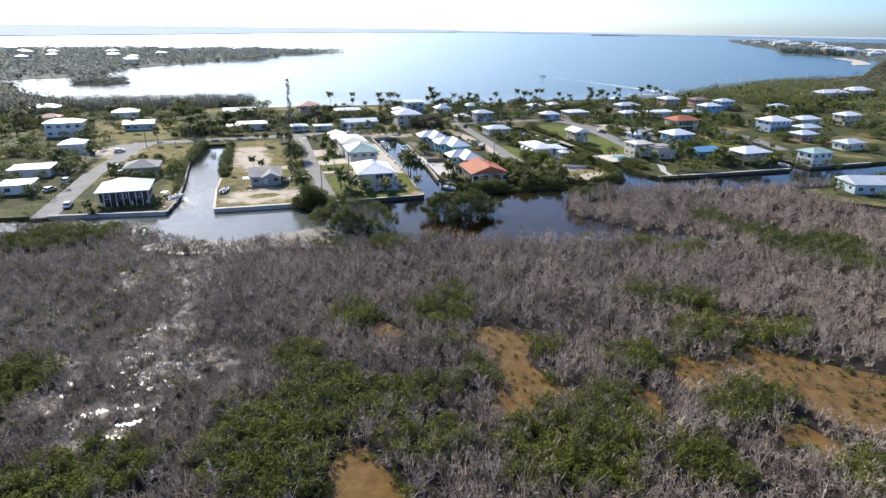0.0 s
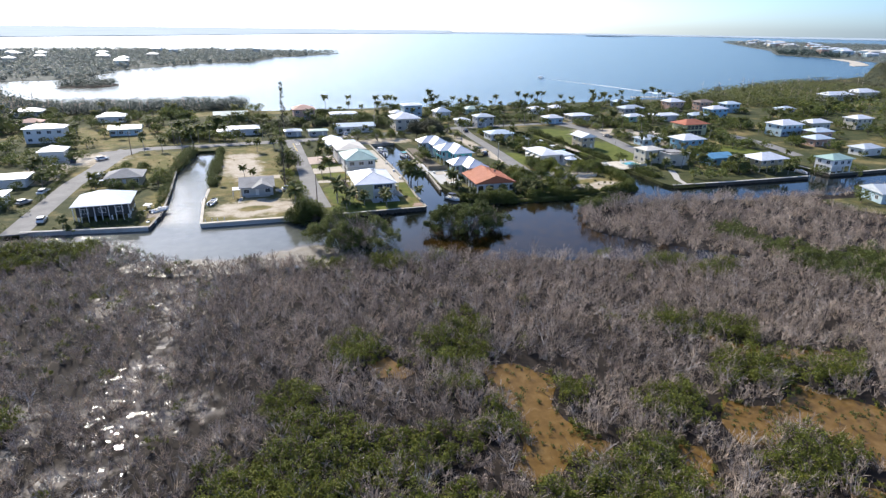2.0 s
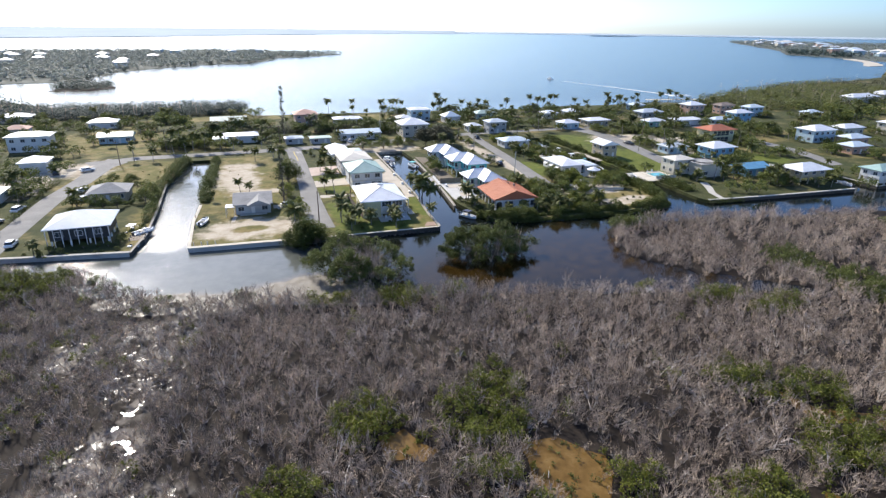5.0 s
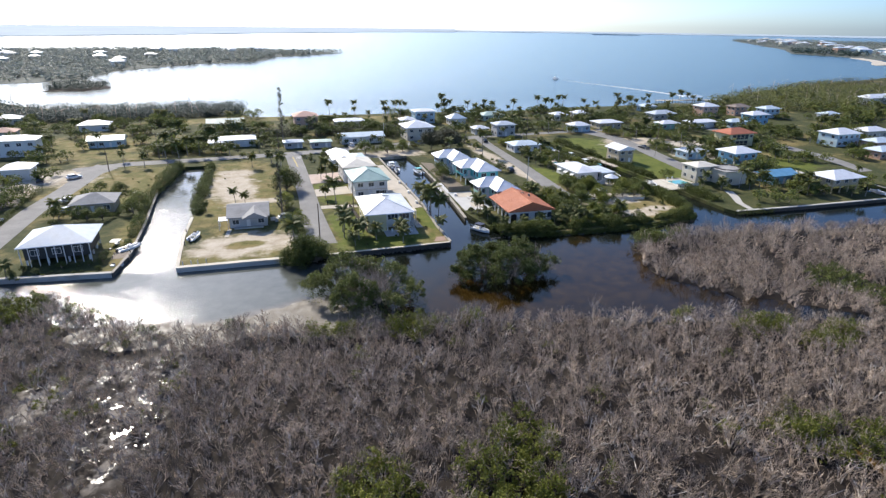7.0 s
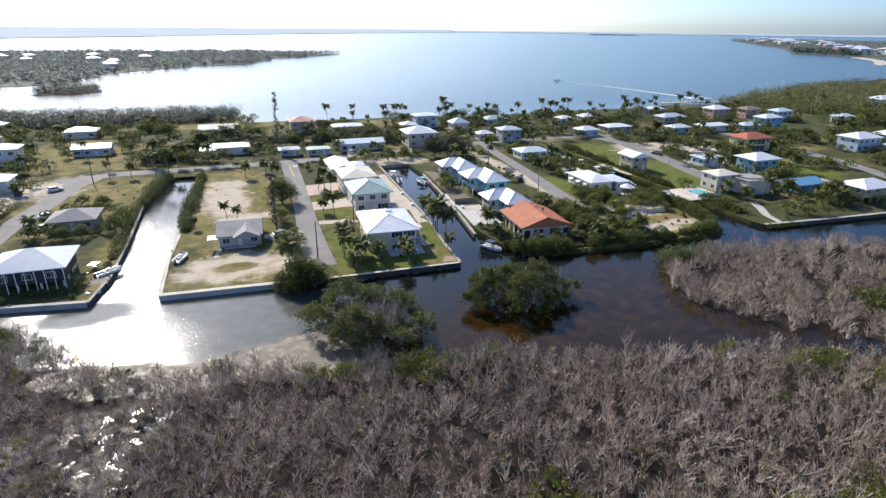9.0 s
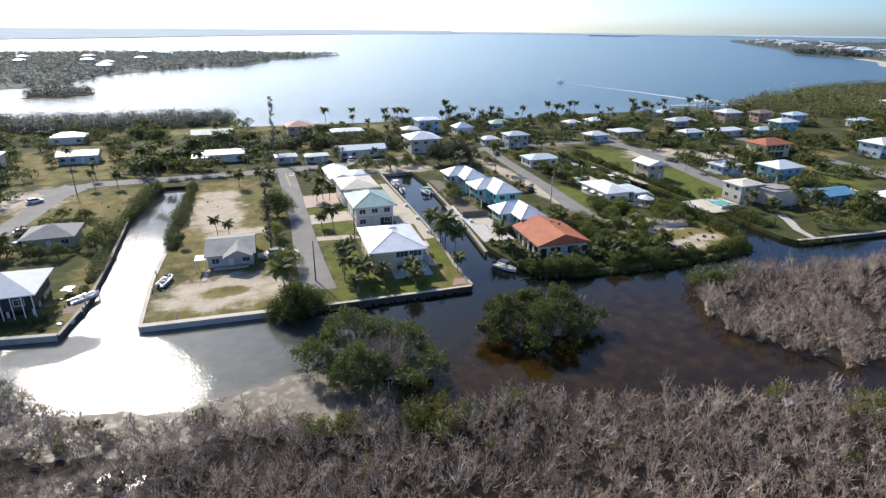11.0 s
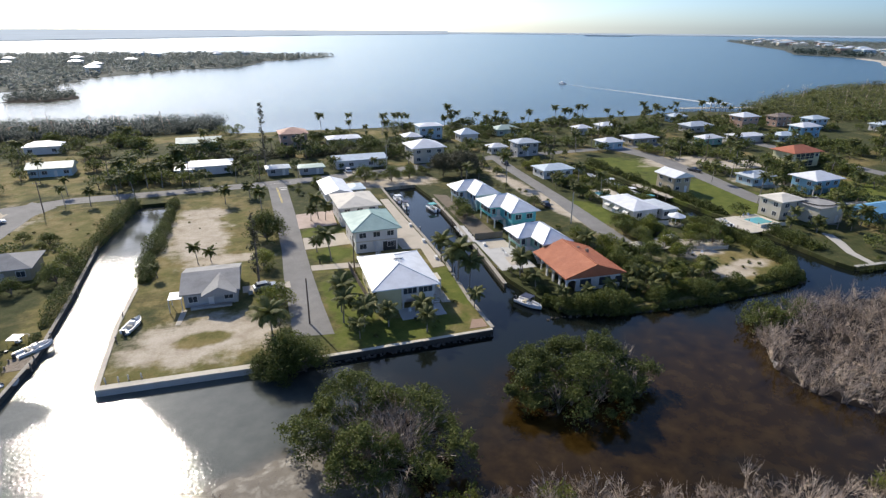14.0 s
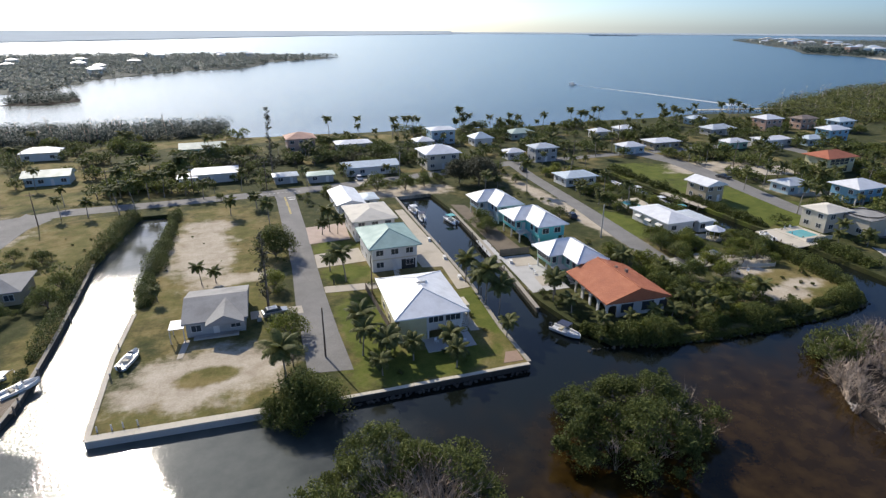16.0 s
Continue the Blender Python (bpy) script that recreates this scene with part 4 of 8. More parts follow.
# ---- trees ----
def crown_points(gen, lumps, per, rx, rz, zc):
    """Points on the outside of many small clumps spread over a lobed crown."""
    d = gen.normal(size=(lumps, 3))
    d /= np.linalg.norm(d, axis=1)[:, None]
    d[:, 2] = np.abs(d[:, 2]) * 1.15 - 0.5
    k = gen.uniform(0.45, 1.0, lumps)[:, None]
    cl = d * k * np.array([[rx, rx, rz]])
    cl[:, 2] += zc
    e = gen.normal(size=(lumps, per, 3))
    e /= np.linalg.norm(e, axis=2)[..., None]
    e *= gen.uniform(0.5, 1.0, (lumps, per))[..., None]
    sz = gen.uniform(0.28, 0.46, lumps)[:, None, None] * rx
    return cl, (cl[:, None] + e * sz * np.array([[[1, 1, 0.75]]])).reshape(-1, 3)


def broadleaf(seed, height, radius, mat, lumps=26, per=60, size=0.3, label="", trunk_h=0.22, name="tree"):
    gen = np.random.default_rng(seed)
    t = thing(name, 0, 0, LAND, 0, label or "leafy green broad-crowned garden tree", "tree")
    rz = height * (1 - trunk_h) * 0.6
    zc = height - rz
    cl, pts = crown_points(gen, lumps, per, radius, rz, zc)
    bm = bmesh.new()
    fork = height * trunk_h
    tube(bm, [(0, 0, -0.3), (0.06, 0.03, fork * 0.5), (0.1, -0.05, fork)], [0.2, 0.16, 0.13], 7)
    for c in cl[::4]:
        mid = (c * 0.5 + np.array([0.05, 0, fork * 0.6]))
        tube(bm, [(0.1, -0.05, fork * 0.95), tuple(mid), tuple(c)], [0.1, 0.06, 0.02], 5, False)
    part("trunk", bm, M["bark"], t)
    v, f = leaves(pts, np.full(len(pts), size), gen)
    part("crown", mesh_np("crown", v, f, mat), mat, t)
    return t


def frond_mesh(seed, length, droop, mat):
    """One feather leaf: an arched rib with narrow hanging leaflets on both sides."""
    gen = np.random.default_rng(seed)
    bm = bmesh.new()
    n = 13
    pts = []
    for i in range(n + 1):
        s = i / n
        pts.append(Vector((s * length * (1 - 0.28 * s * droop), 0, length * (0.42 * s - (0.35 + 0.55 * droop) * s * s))))
    tube(bm, [pts[0], pts[5], pts[9], pts[n]], [0.05, 0.035, 0.022, 0.008], 3, False)
    for i in range(1, n + 1):
        s = i / n
        ln = length * 0.34 * (math.sin(math.pi * min(1, 0.12 + s * 0.85)) ** 0.7) + 0.12
        fw = (pts[i] - pts[i - 1]).normalized()
        for side in (-1, 1):
            a = pts[i]
            out = Vector((0.35, side, -0.45 - 0.4 * droop)).normalized()
            tip = a + out * ln * gen.uniform(0.85, 1.1)
            wd = fw * 0.12 * length / 2.6
            bm.faces.new([bm.verts.new(p) for p in (a - wd, a + wd, (a + tip) / 2 + wd * 0.9 + Vector((0, 0, 0.04)), tip, (a + tip) / 2 - wd * 0.9 + Vector((0, 0, 0.04)))])
    return mesh_of("frond", bm, mat)


def palm(seed, height, length, fronds=20, split=True, lean=0.6, label="", name="palm_tree"):
    gen = random.Random(seed)
    t = thing(name, 0, 0, LAND, 0, label or "coconut palm with a slender grey trunk and arching fronds", "palm")
    bm = bmesh.new()
    pts = [(lean * (k / 6) ** 1.6, 0, -0.3 + (height + 0.3) * k / 6) for k in range(7)]
    tube(bm, pts, [0.2, 0.15, 0.13, 0.125, 0.12, 0.115, 0.13], 8)
    part("trunk", bm, M["palm_bark"], t)
    kinds = [frond_mesh(seed + 1, length, 0.25, M["palm"]), frond_mesh(seed + 2, length, 0.6, M["palm"]), frond_mesh(seed + 3, length * 0.95, 1.0, M["palm"])]
    joined = bmesh.new()
    for i in range(fronds):
        level = i / fronds
        kind = kinds[0] if level < 0.35 else kinds[1] if level < 0.72 else kinds[2]
        m = pose(lean, 0, height, 0, -38 + 62 * level + gen.uniform(-9, 9), i * 137.5 + gen.uniform(-14, 14))
        if split:
            o = part("frond", kind, None, t)
            o.matrix_basis = m
        else:
            tmp = bmesh.new()
            tmp.from_mesh(kind)
            bmesh.ops.transform(tmp, matrix=m, verts=tmp.verts)
            me = bpy.data.meshes.new("tmp")
            tmp.to_mesh(me)
            tmp.free()
            joined.from_mesh(me)
            bpy.data.meshes.remove(me)
    if split:
        joined.free()
    else:
        part("crown", joined, M["palm"], t)
    return t


def casuarina(seed, height, radius, label):
    """A tall thin Australian pine: a straight trunk with short feathery tiers and gaps."""
    gen = np.random.default_rng(seed)
    t = thing("pine_tree", 0, 0, LAND, 0, label, "pine tree")
    bm = bmesh.new()
    tube(bm, [(0, 0, -0.3), (0.15, 0.05, height * 0.5), (0.05, 0.1, height)], [0.26, 0.15, 0.03], 7)
    pts = []
    for k in range(int(height * 3.2)):
        z = height * gen.uniform(0.14, 0.99)
        a = gen.uniform(0, math.tau)
        r = radius * (1.1 - z / height) ** 0.5 * gen.uniform(0.4, 1.15)
        e = np.array([math.cos(a) * r, math.sin(a) * r, z + r * 0.25])
        tube(bm, [(0.08, 0.05, z), tuple(e)], [0.035, 0.01], 3, False)
        s = gen.uniform(0.35, 1.0, 14)[:, None]
        pts.append(np.array([[0.08, 0.05, z]]) * (1 - s) + e[None] * s + gen.normal(0, 0.2, (14, 3)))
    part("trunk", bm, M["bark"], t)
    pts = np.concatenate(pts)
    v, f = leaves(pts, np.full(len(pts), 0.42), gen, 0.0)
    part("crown", mesh_np("crown", v, f, M["pine"]), M["pine"], t)
    return t


def at(m_x, m_y, z=LAND, rz=0.0, s=1.0):
    return pose(m_x, m_y, z, 0, 0, rz) @ Matrix.Scale(s, 4)


def hedge(pts, width, height, dens, mat, label, name="hedge", z=LAND - 0.2, size=0.24, category="hedge"):
    """A bank of leaves along a line, lumpy and uneven."""
    vs = []
    for (x0, y0), (x1, y1) in zip(pts, pts[1:]):
        ln = math.hypot(x1 - x0, y1 - y0)
        n = int(ln * dens)
        s = rng.uniform(0, 1, n)
        a = rng.uniform(0, math.pi, n)
        px = x0 + (x1 - x0) * s
        py = y0 + (y1 - y0) * s
        k = np.array([0.8 + 0.7 * noise.noise(Vector((u * 0.16, w * 0.16, 1.7))) + 0.45 * noise.noise(Vector((u * 0.6, w * 0.6, 4.7))) for u, w in zip(px, py)])
        r = rng.uniform(0.12, 1.08, n) ** 0.6 * k
        ox = np.cos(a) * r * width / 2
        vs.append(np.stack([px - (y1 - y0) / ln * ox, py + (x1 - x0) / ln * ox, z + np.sin(a) * r * height + rng.normal(0, 0.08, n)], 1))
    c = np.concatenate(vs)
    v, f = leaves(c, np.full(len(c), size), rng)
    ob = new(name, mesh_np(name, v, f, mat))
    return tagged(ob, label, category, kind="stuff")


# ---- roads, seawalls, paving ----
def sheet(name, pts, z, mat, label, category, thick=0.3, kind="structure"):
    return single(name, prism(pts, z - thick, z), mat, label, category, kind=kind)


sheet("road", [(-31.8, 8.8), (-25.2, 7.6), (-25.3, 20), (-25.1, 35.4), (-24.6, 51), (-23.8, 72), (-23, 102), (-22.8, 108), (-28.8, 108), (-28.7, 104), (-29.3, 74), (-29.8, 50), (-31, 32)], LAND + 0.03, M["asphalt"], "faded grey asphalt dead-end street", "road")
sheet("road", [(-28.8, 108), (-22.8, 108), (10, 112), (60, 122), (62, 128), (8, 118.5), (-28, 114.5), (-58, 113), (-84, 113), (-101, 107), (-98, 101), (-84, 106), (-58, 107)], LAND + 0.025, M["asphalt"], "pale asphalt cross street", "road")
sheet("road", [(-105, 8), (-99, 8), (-97.8, 30), (-96.4, 55), (-92.6, 76), (-89.8, 97), (-86, 104), (-94, 112), (-97, 100), (-98.6, 80), (-102.4, 57), (-104, 30)], LAND + 0.034, M["asphalt"], "grey asphalt side street", "road")
sheet("road", [(44.5, 24), (49.5, 22), (54.5, 62), (58.5, 104), (62, 128), (57.5, 128), (54, 104), (50, 64), (46.5, 42)], LAND + 0.03, M["asphalt"], "grey asphalt street between gardens", "road")
sheet("road", [(105, 22), (110, 20), (112, 44), (119, 74), (124, 104), (122, 128), (60, 127), (60, 122), (112, 123), (116, 106), (112, 76), (106, 46)], LAND + 0.035, M["asphalt"], "grey asphalt street past lawns", "road")
sheet("road", [(168, 22), (174, 22), (182, 45), (186, 95), (190, 126), (124, 128), (123, 122), (181, 120), (180, 95), (176, 48)], LAND + 0.03, M["asphalt"], "grey asphalt street", "road")

marks = thing("road_markings", -25.8, 104, LAND + 0.03, 0, "worn yellow and white paint on the street", "road marking", kind="structure")
part("centre_line", boxes((-0.45, -0.3, -16, 1.5, 0, 0.012), (-0.15, 0.0, -16, 1.5, 0, 0.012)), M["yellow_line"], marks)
part("stop_bar", boxes((0.5, 2.8, 0.6, 1.2, 0, 0.012)), M["white_line"], marks)
part("stop_word", boxes((0.7, 2.4, -1.8, -0.9, 0, 0.012)), M["white_line"], marks)
dash = mesh_of("dash", boxes((-0.3, 0.3, -0.12, 0.12, 0, 0.012)), M["white_line"])
for k in range(13):
    part("dash", dash, None, marks).location = (-10.5 + k * 1.25, 6.6 + k * 0.04, 0.004)


def wall_run(name, pts, w, h, top, mat, capmat, label, jitter=0.0):
    """A retaining wall along the water: body with a proud cap, made of cast lengths."""
    t = thing(name, 0, 0, 0, 0, label, "seawall", kind="structure")
    for (x0, y0), (x1, y1) in zip(pts, pts[1:]):
        ln = math.hypot(x1 - x0, y1 - y0)
        rz = math.degrees(math.atan2(y1 - y0, x1 - x0))
        k = max(1, round(ln / 6.0))
        for i in range(k):
            a, b = ln * i / k, ln * (i + 1) / k
            o = part("wall", boxes((a + 0.02, b - 0.02, -0.12, w - 0.2, -1.0, top - h)), mat, t)
            o.matrix_basis = pose(x0, y0, 0, 0, 0, rz)
            dz = rnd.uniform(-jitter, jitter)
            c = part("cap", boxes((a + 0.015, b - 0.015, -0.28, w, top - h + 0.004, top + dz)), capmat, t, "pale concrete cap")
            c.matrix_basis = pose(x0, y0, 0, 0, 0, rz)
    return t


wall_run("seawall", [(-59.7, 3.0), (-37.6, 1.5)], 0.95, 0.2, 1.18, M["concrete"], M["cap"], "long pale concrete seawall by the bare lot", 0.02)
wall_run("seawall", [(-37.0, 1.4), (-24, 0.9), (0.4, 0.1)], 0.38, 0.12, 1.13, M["wallrock"], M["cap"], "low dark stone seawall with a pale cap", 0.03)
wall_run("seawall", [(0.6, 0.6), (1.0, 12), (3.1, 30.6), (3.7, 45), (4.7, 80), (5.4, 95)][::-1], 0.4, 0.14, 1.12, M["wallrock"], M["old_cap"], "pale-capped seawall along the boat canal", 0.03)
wall_run("seawall", [(10.7, 16), (12.5, 30), (15.1, 54), (17.1, 78)], 0.5, 0.14, 1.1, M["wallrock"], M["old_cap"], "concrete seawall with rubbing posts", 0.02)
wall_run("seawall", [(-101, 9), (-72.1, 4.4)], 0.7, 0.2, 1.15, M["concrete"], M["concrete"], "grey concrete seawall at the street end", 0.02)
wall_run("seawall", [(-72, 4.4), (-70, 16), (-69.6, 36), (-69.8, 66)], 0.3, 0.12, 1.06, M["wallrock"], M["old_cap"], "grey seawall along the canal", 0.03)
wall_run("seawall", [(86.5, -1.6), (107, -3.5), (142.8, -5.7)], 0.6, 0.18, 1.15, M["wallrock"], M["concrete"], "grey seawall before the far gardens", 0.02)
wall_run("seawall", [(-59.7, 3.2), (-59.7, 23), (-58.5, 38)][::-1], 0.45, 0.14, 1.12, M["concrete"], M["cap"], "concrete seawall along the sunlit canal", 0.02)

wall_run("seawall", [(153.9, 8), (153.9, -5.4), (184, -6.6)][::-1], 0.5, 0.16, 1.16, M["wallrock"], M["cap"], "pale walkway cap round the canal house", 0.02)

# drives and paths
for pts, mat, lab in (
        ([(-24.3, 63), (-14.6, 63.4), (-13.6, 76), (-23.7, 75.2)], "pink_drive", "pinkish gravel forecourt"),
        ([(-24.7, 48), (-14, 48.4), (-14, 56.8), (-24.3, 55.8)], "drive", "pale gravel driveway"),
        ([(-25.0, 35.3), (-15, 34), (-14.8, 36.9), (-24.9, 38.2)], "drive", "pale concrete driveway"),
        ([(-0.4, 28.4), (2.4, 28.6), (3.2, 45), (4.0, 82), (1.6, 82), (0.8, 60), (-3.5, 57), (-3.5, 41), (0.6, 40)], "drive", "pale gravel strip along the canal"),
        ([(-4.2, 12.5), (-2.6, 12.2), (-2.4, 19), (-4.0, 19)], "cap", "pale concrete side path"),
        ([(-39, 29), (-30, 28.5), (-30, 31.5), (-39, 32)], "drive", "pale driveway strip"),
        ([(-50.4, 19.5), (-49.5, 19.5), (-48.6, 25), (-49.6, 25)], "drive", "narrow concrete path"),
        ([(47, 22), (60, 20), (60, 28), (48, 27)], "concrete", "grey driveway by the tiled house"),
        ([(57, 38), (66, 37), (66, 40), (57, 41)], "drive", "pale drive"),
        ([(15.6, 41), (21.5, 40.8), (22, 58), (22, 80), (18.4, 82), (17.2, 62)], "mulch", "brown bare yard by the boat canal"),
        ([(91, -1.2), (92.6, -1.4), (94.4, 4.2), (98.4, 9.6), (101.2, 15.0), (99.6, 16.8), (96.4, 11.0), (92.6, 5.2)], "concrete", "pale curving garden path"),
        ([(128, 30), (146, 26), (147, 31), (129, 35)], "concrete", "grey driveway"),
        ([(130, 80), (150, 75), (152, 88), (132, 92)], "drive", "pale sandy lot"),
        ([(-112, 84), (-101, 88), (-100, 100), (-114, 98)], "drive", "pale sandy drive"),
        ([(-2, 112), (6, 113), (6, 121), (-2, 121)], "drive", "pale driveway")):
    sheet("driveway", pts, LAND + 0.05, M[mat], lab, "driveway", 0.2)


# ---- houses ----
def hip_roof(w, d, z, rise, th=0.16, gable=False, axis=None):
    """A hipped or gabled roof over w by d at eave height z, as a closed body with its fascia."""
    bm = bmesh.new()
    along_y = d >= w if axis is None else axis == "y"
    L, S = (d, w) if along_y else (w, d)
    run = 0.0 if gable else min(S / 2, L / 2 - 0.05)

    def P(a, b, c):
        return (b, a, c) if along_y else (a, b, c)
    e = [P(-L / 2, -S / 2, z), P(L / 2, -S / 2, z), P(L / 2, S / 2, z), P(-L / 2, S / 2, z)]
    top = [bm.verts.new(Vector(p) + Vector((0, 0, th))) for p in e]
    lo = [bm.verts.new(p) for p in e]
    r0 = bm.verts.new(P(-L / 2 + run, 0, z + th + rise))
    r1 = bm.verts.new(P(L / 2 - run, 0, z + th + rise))
    bm.faces.new((top[0], top[1], r1, r0))
    bm.faces.new((top[2], top[3], r0, r1))
    bm.faces.new((top[1], top[2], r1))
    bm.faces.new((top[3], top[0], r0))
    for i in range(4):
        bm.faces.new((lo[i], lo[(i + 1) % 4], top[(i + 1) % 4], top[i]))
    bm.faces.new(lo[::-1])
    bmesh.ops.recalc_face_normals(bm, faces=bm.faces)
    return bm


def ridge_caps(parent, w, d, z, rise, th, mat, axis=None):
    """Folded metal caps along the ridge and the four hips."""
    along_y = d >= w if axis is None else axis == "y"
    L, S = (d, w) if along_y else (w, d)
    run = min(S / 2, L / 2 - 0.05)

    def P(a, b, c):
        return (b, a, c) if along_y else (a, b, c)
    r0, r1 = P(-L / 2 + run, 0, z + th + rise), P(L / 2 - run, 0, z + th + rise)
    ends = [(r0, r1)] + [(P(s * L / 2, q * S / 2, z + th), r0 if s < 0 else r1) for s in (-1, 1) for q in (-1, 1)]
    for a, b in ends:
        if (Vector(a) - Vector(b)).length > 0.3:
            part("ridge_cap", tube(bmesh.new(), [a, b], [0.09, 0.09], 6), mat, parent)


def ridge_set(w, d, z, rise, th, axis):
    """The folded caps of a hipped roof, one body each."""
    L, S = (d, w) if axis == "y" else (w, d)
    run = min(S / 2, L / 2 - 0.05)

    def P(a, b, c):
        return (b, a, c) if axis == "y" else (a, b, c)
    r0, r1 = P(-L / 2 + run, 0, z + th + rise), P(L / 2 - run, 0, z + th + rise)
    ends = [(r0, r1)] + [(P(s * L / 2, q * S / 2, z + th), r0 if s < 0 else r1) for s in (-1, 1) for q in (-1, 1)]
    return [tube(bmesh.new(), [a, b], [0.08, 0.08], 6) for a, b in ends if (Vector(a) - Vector(b)).length > 0.3]


WIN = {}


def window(parent, x, y, z, w=1.4, h=1.1, rz=0, bars=1, frame_mat="white"):
    """A framed window lying on a wall whose outside faces -y before it is turned by rz."""
    key = (round(w, 2), round(h, 2), bars, frame_mat)
    if key not in WIN:
        f = 0.09
        bs = [(-w / 2 - f, w / 2 + f, -0.06, 0.05, -h / 2 - f, -h / 2), (-w / 2 - f, w / 2 + f, -0.06, 0.05, h / 2, h / 2 + f),
              (-w / 2 - f, -w / 2, -0.06, 0.05, -h / 2, h / 2), (w / 2, w / 2 + f, -0.06, 0.05, -h / 2, h / 2)]
        for i in range(bars):
            cx = -w / 2 + w * (i + 1) / (bars + 1)
            bs.append((cx - 0.03, cx + 0.03, -0.045, 0.04, -h / 2, h / 2))
        WIN[key] = (mesh_of("window", boxes(*bs), M[frame_mat]), mesh_of("pane", boxes((-w / 2, w / 2, -0.02, 0.03, -h / 2, h / 2)), M["glass"]))
    fr = part("window", WIN[key][0], None, parent)
    fr.matrix_basis = pose(x, y, z, 0, 0, rz)
    part("pane", WIN[key][1], None, fr)
    return fr


def door(parent, x, y, z, rz=0, mat="white", w=0.95, h=2.05):
    o = part("door", boxes((-w / 2, w / 2, -0.06, 0.03, 0, h)), M[mat], parent)
    o.matrix_basis = pose(x, y, z, 0, 0, rz)
    part("handle", boxes((w / 2 - 0.14, w / 2 - 0.08, -0.11, -0.06, 0.98, 1.06)), M["chrome"], o)
    return o


def house(x, y, w, d, wall="cream", roof="white_roof", label="", rz=0.0, floors=1, lift=0.0, kind="hip", rise=None, over=0.7, caps=False, axis=None, name="house", storey=2.75, win=True, core=True, frame_mat="white"):
    """A house of w by d over its walls, standing on the ground or on posts (lift)."""
    t = thing(name, x, y, LAND, rz, label, "house")
    eave = lift + floors * storey
    part("wall", boxes((-w / 2, w / 2, -d / 2, d / 2, lift if lift else -0.3, eave)), M[wall], t)
    W, D = w + 2 * over, d + 2 * over
    rise = rise if rise is not None else min(W, D) / 2 * 0.36
    part("roof", hip_roof(W, D, eave + 0.003, rise, 0.18, kind == "gable", axis), M[roof], t)
    if caps:
        ridge_caps(t, W, D, eave + 0.003, rise, 0.18, M[roof], axis)
    if kind == "gable":
        along_y = (D >= W) if axis is None else axis == "y"
        S = W if along_y else D
        s = (w if along_y else d) / 2
        L = (d if along_y else w) / 2
        hh = rise * s / (S / 2) - 0.05
        for e in (-1, 1):
            bm = bmesh.new()
            for q in ((-0.1, 0.1),):
                vs = []
                for off in q:
                    pp = [(-s, 0), (s, 0), (0, hh)]
                    vs.append([bm.verts.new((a, e * (L - 0.1) + off, eave + 0.18 + b) if along_y else (e * (L - 0.1) + off, a, eave + 0.18 + b)) for a, b in pp])
                bm.faces.new(vs[0])
                bm.faces.new(vs[1][::-1])
                for i in range(3):
                    bm.faces.new((vs[0][i], vs[0][(i + 1) % 3], vs[1][(i + 1) % 3], vs[1][i]))
            bmesh.ops.recalc_face_normals(bm, faces=bm.faces)
            part("gable", bm, M[wall], t)
    if lift:
        nx, ny = max(2, round(w / 3.6) + 1), max(2, round(d / 4.2) + 1)
        pm = mesh_of("post", boxes((-0.17, 0.17, -0.17, 0.17, -0.3, lift - 0.01)), M["white" if wall != "tan" else "tan"])
        for i in range(nx):
            for j in range(ny):
                if 0 < i < nx - 1 and 0 < j < ny - 1:
                    continue
                part("post", pm, None, t).location = (-w / 2 + 0.2 + (w - 0.4) * i / (nx - 1), -d / 2 + 0.2 + (d - 0.4) * j / (ny - 1), 0)
        if core:
            part("lower_wall", boxes((-w / 2 + 1.2, w / 2 - 1.2, -d / 2 + 2.2, d / 2 - 0.8, -0.3, lift - 0.01)), M[wall], t)
    if win:
        for fl in range(floors):
            z = lift + fl * storey + 1.5
            k = max(2, round(w / 3.6))
            for i in range(k):
                cx = -w / 2 + w * (i + 0.5) / k
                if fl == 0 and not lift and i == k // 2:
                    door(t, cx, -d / 2, 0.02)
                else:
                    window(t, cx, -d / 2, z, 1.5, 1.15, 0, 1, frame_mat)
            k = max(2, round(d / 4.5))
            for i in range(k):
                cy = -d / 2 + d * (i + 0.5) / k
                window(t, -w / 2, cy, z, 1.3, 1.1, -90, 1, frame_mat)
    return t


def arch_panel(w, h, aw, ah, th, cx=0.0):
    """A wall piece of w by h with an arched opening aw wide and ah high."""
    bm = bmesh.new()
    r = aw / 2
    pts = [(-w / 2, 0), (-w / 2, h), (w / 2, h), (w / 2, 0), (cx + r, 0)]
    sp = ah - r * 0.55
    for k in range(9):
        a = math.pi * k / 8
        pts.append((cx + r * math.cos(a), sp + r * 0.55 * math.sin(a)))
    pts.append((cx - r, 0))
    a = [bm.verts.new((x, 0, z)) for x, z in pts]
    b = [bm.verts.new((x, th, z)) for x, z in pts]
    bm.faces.new(a)
    bm.faces.new(b[::-1])
    for i in range(len(pts)):
        j = (i + 1) % len(pts)
        bm.faces.new((a[i], a[j], b[j], b[i]))
    bmesh.ops.recalc_face_normals(bm, faces=bm.faces)
    return bm


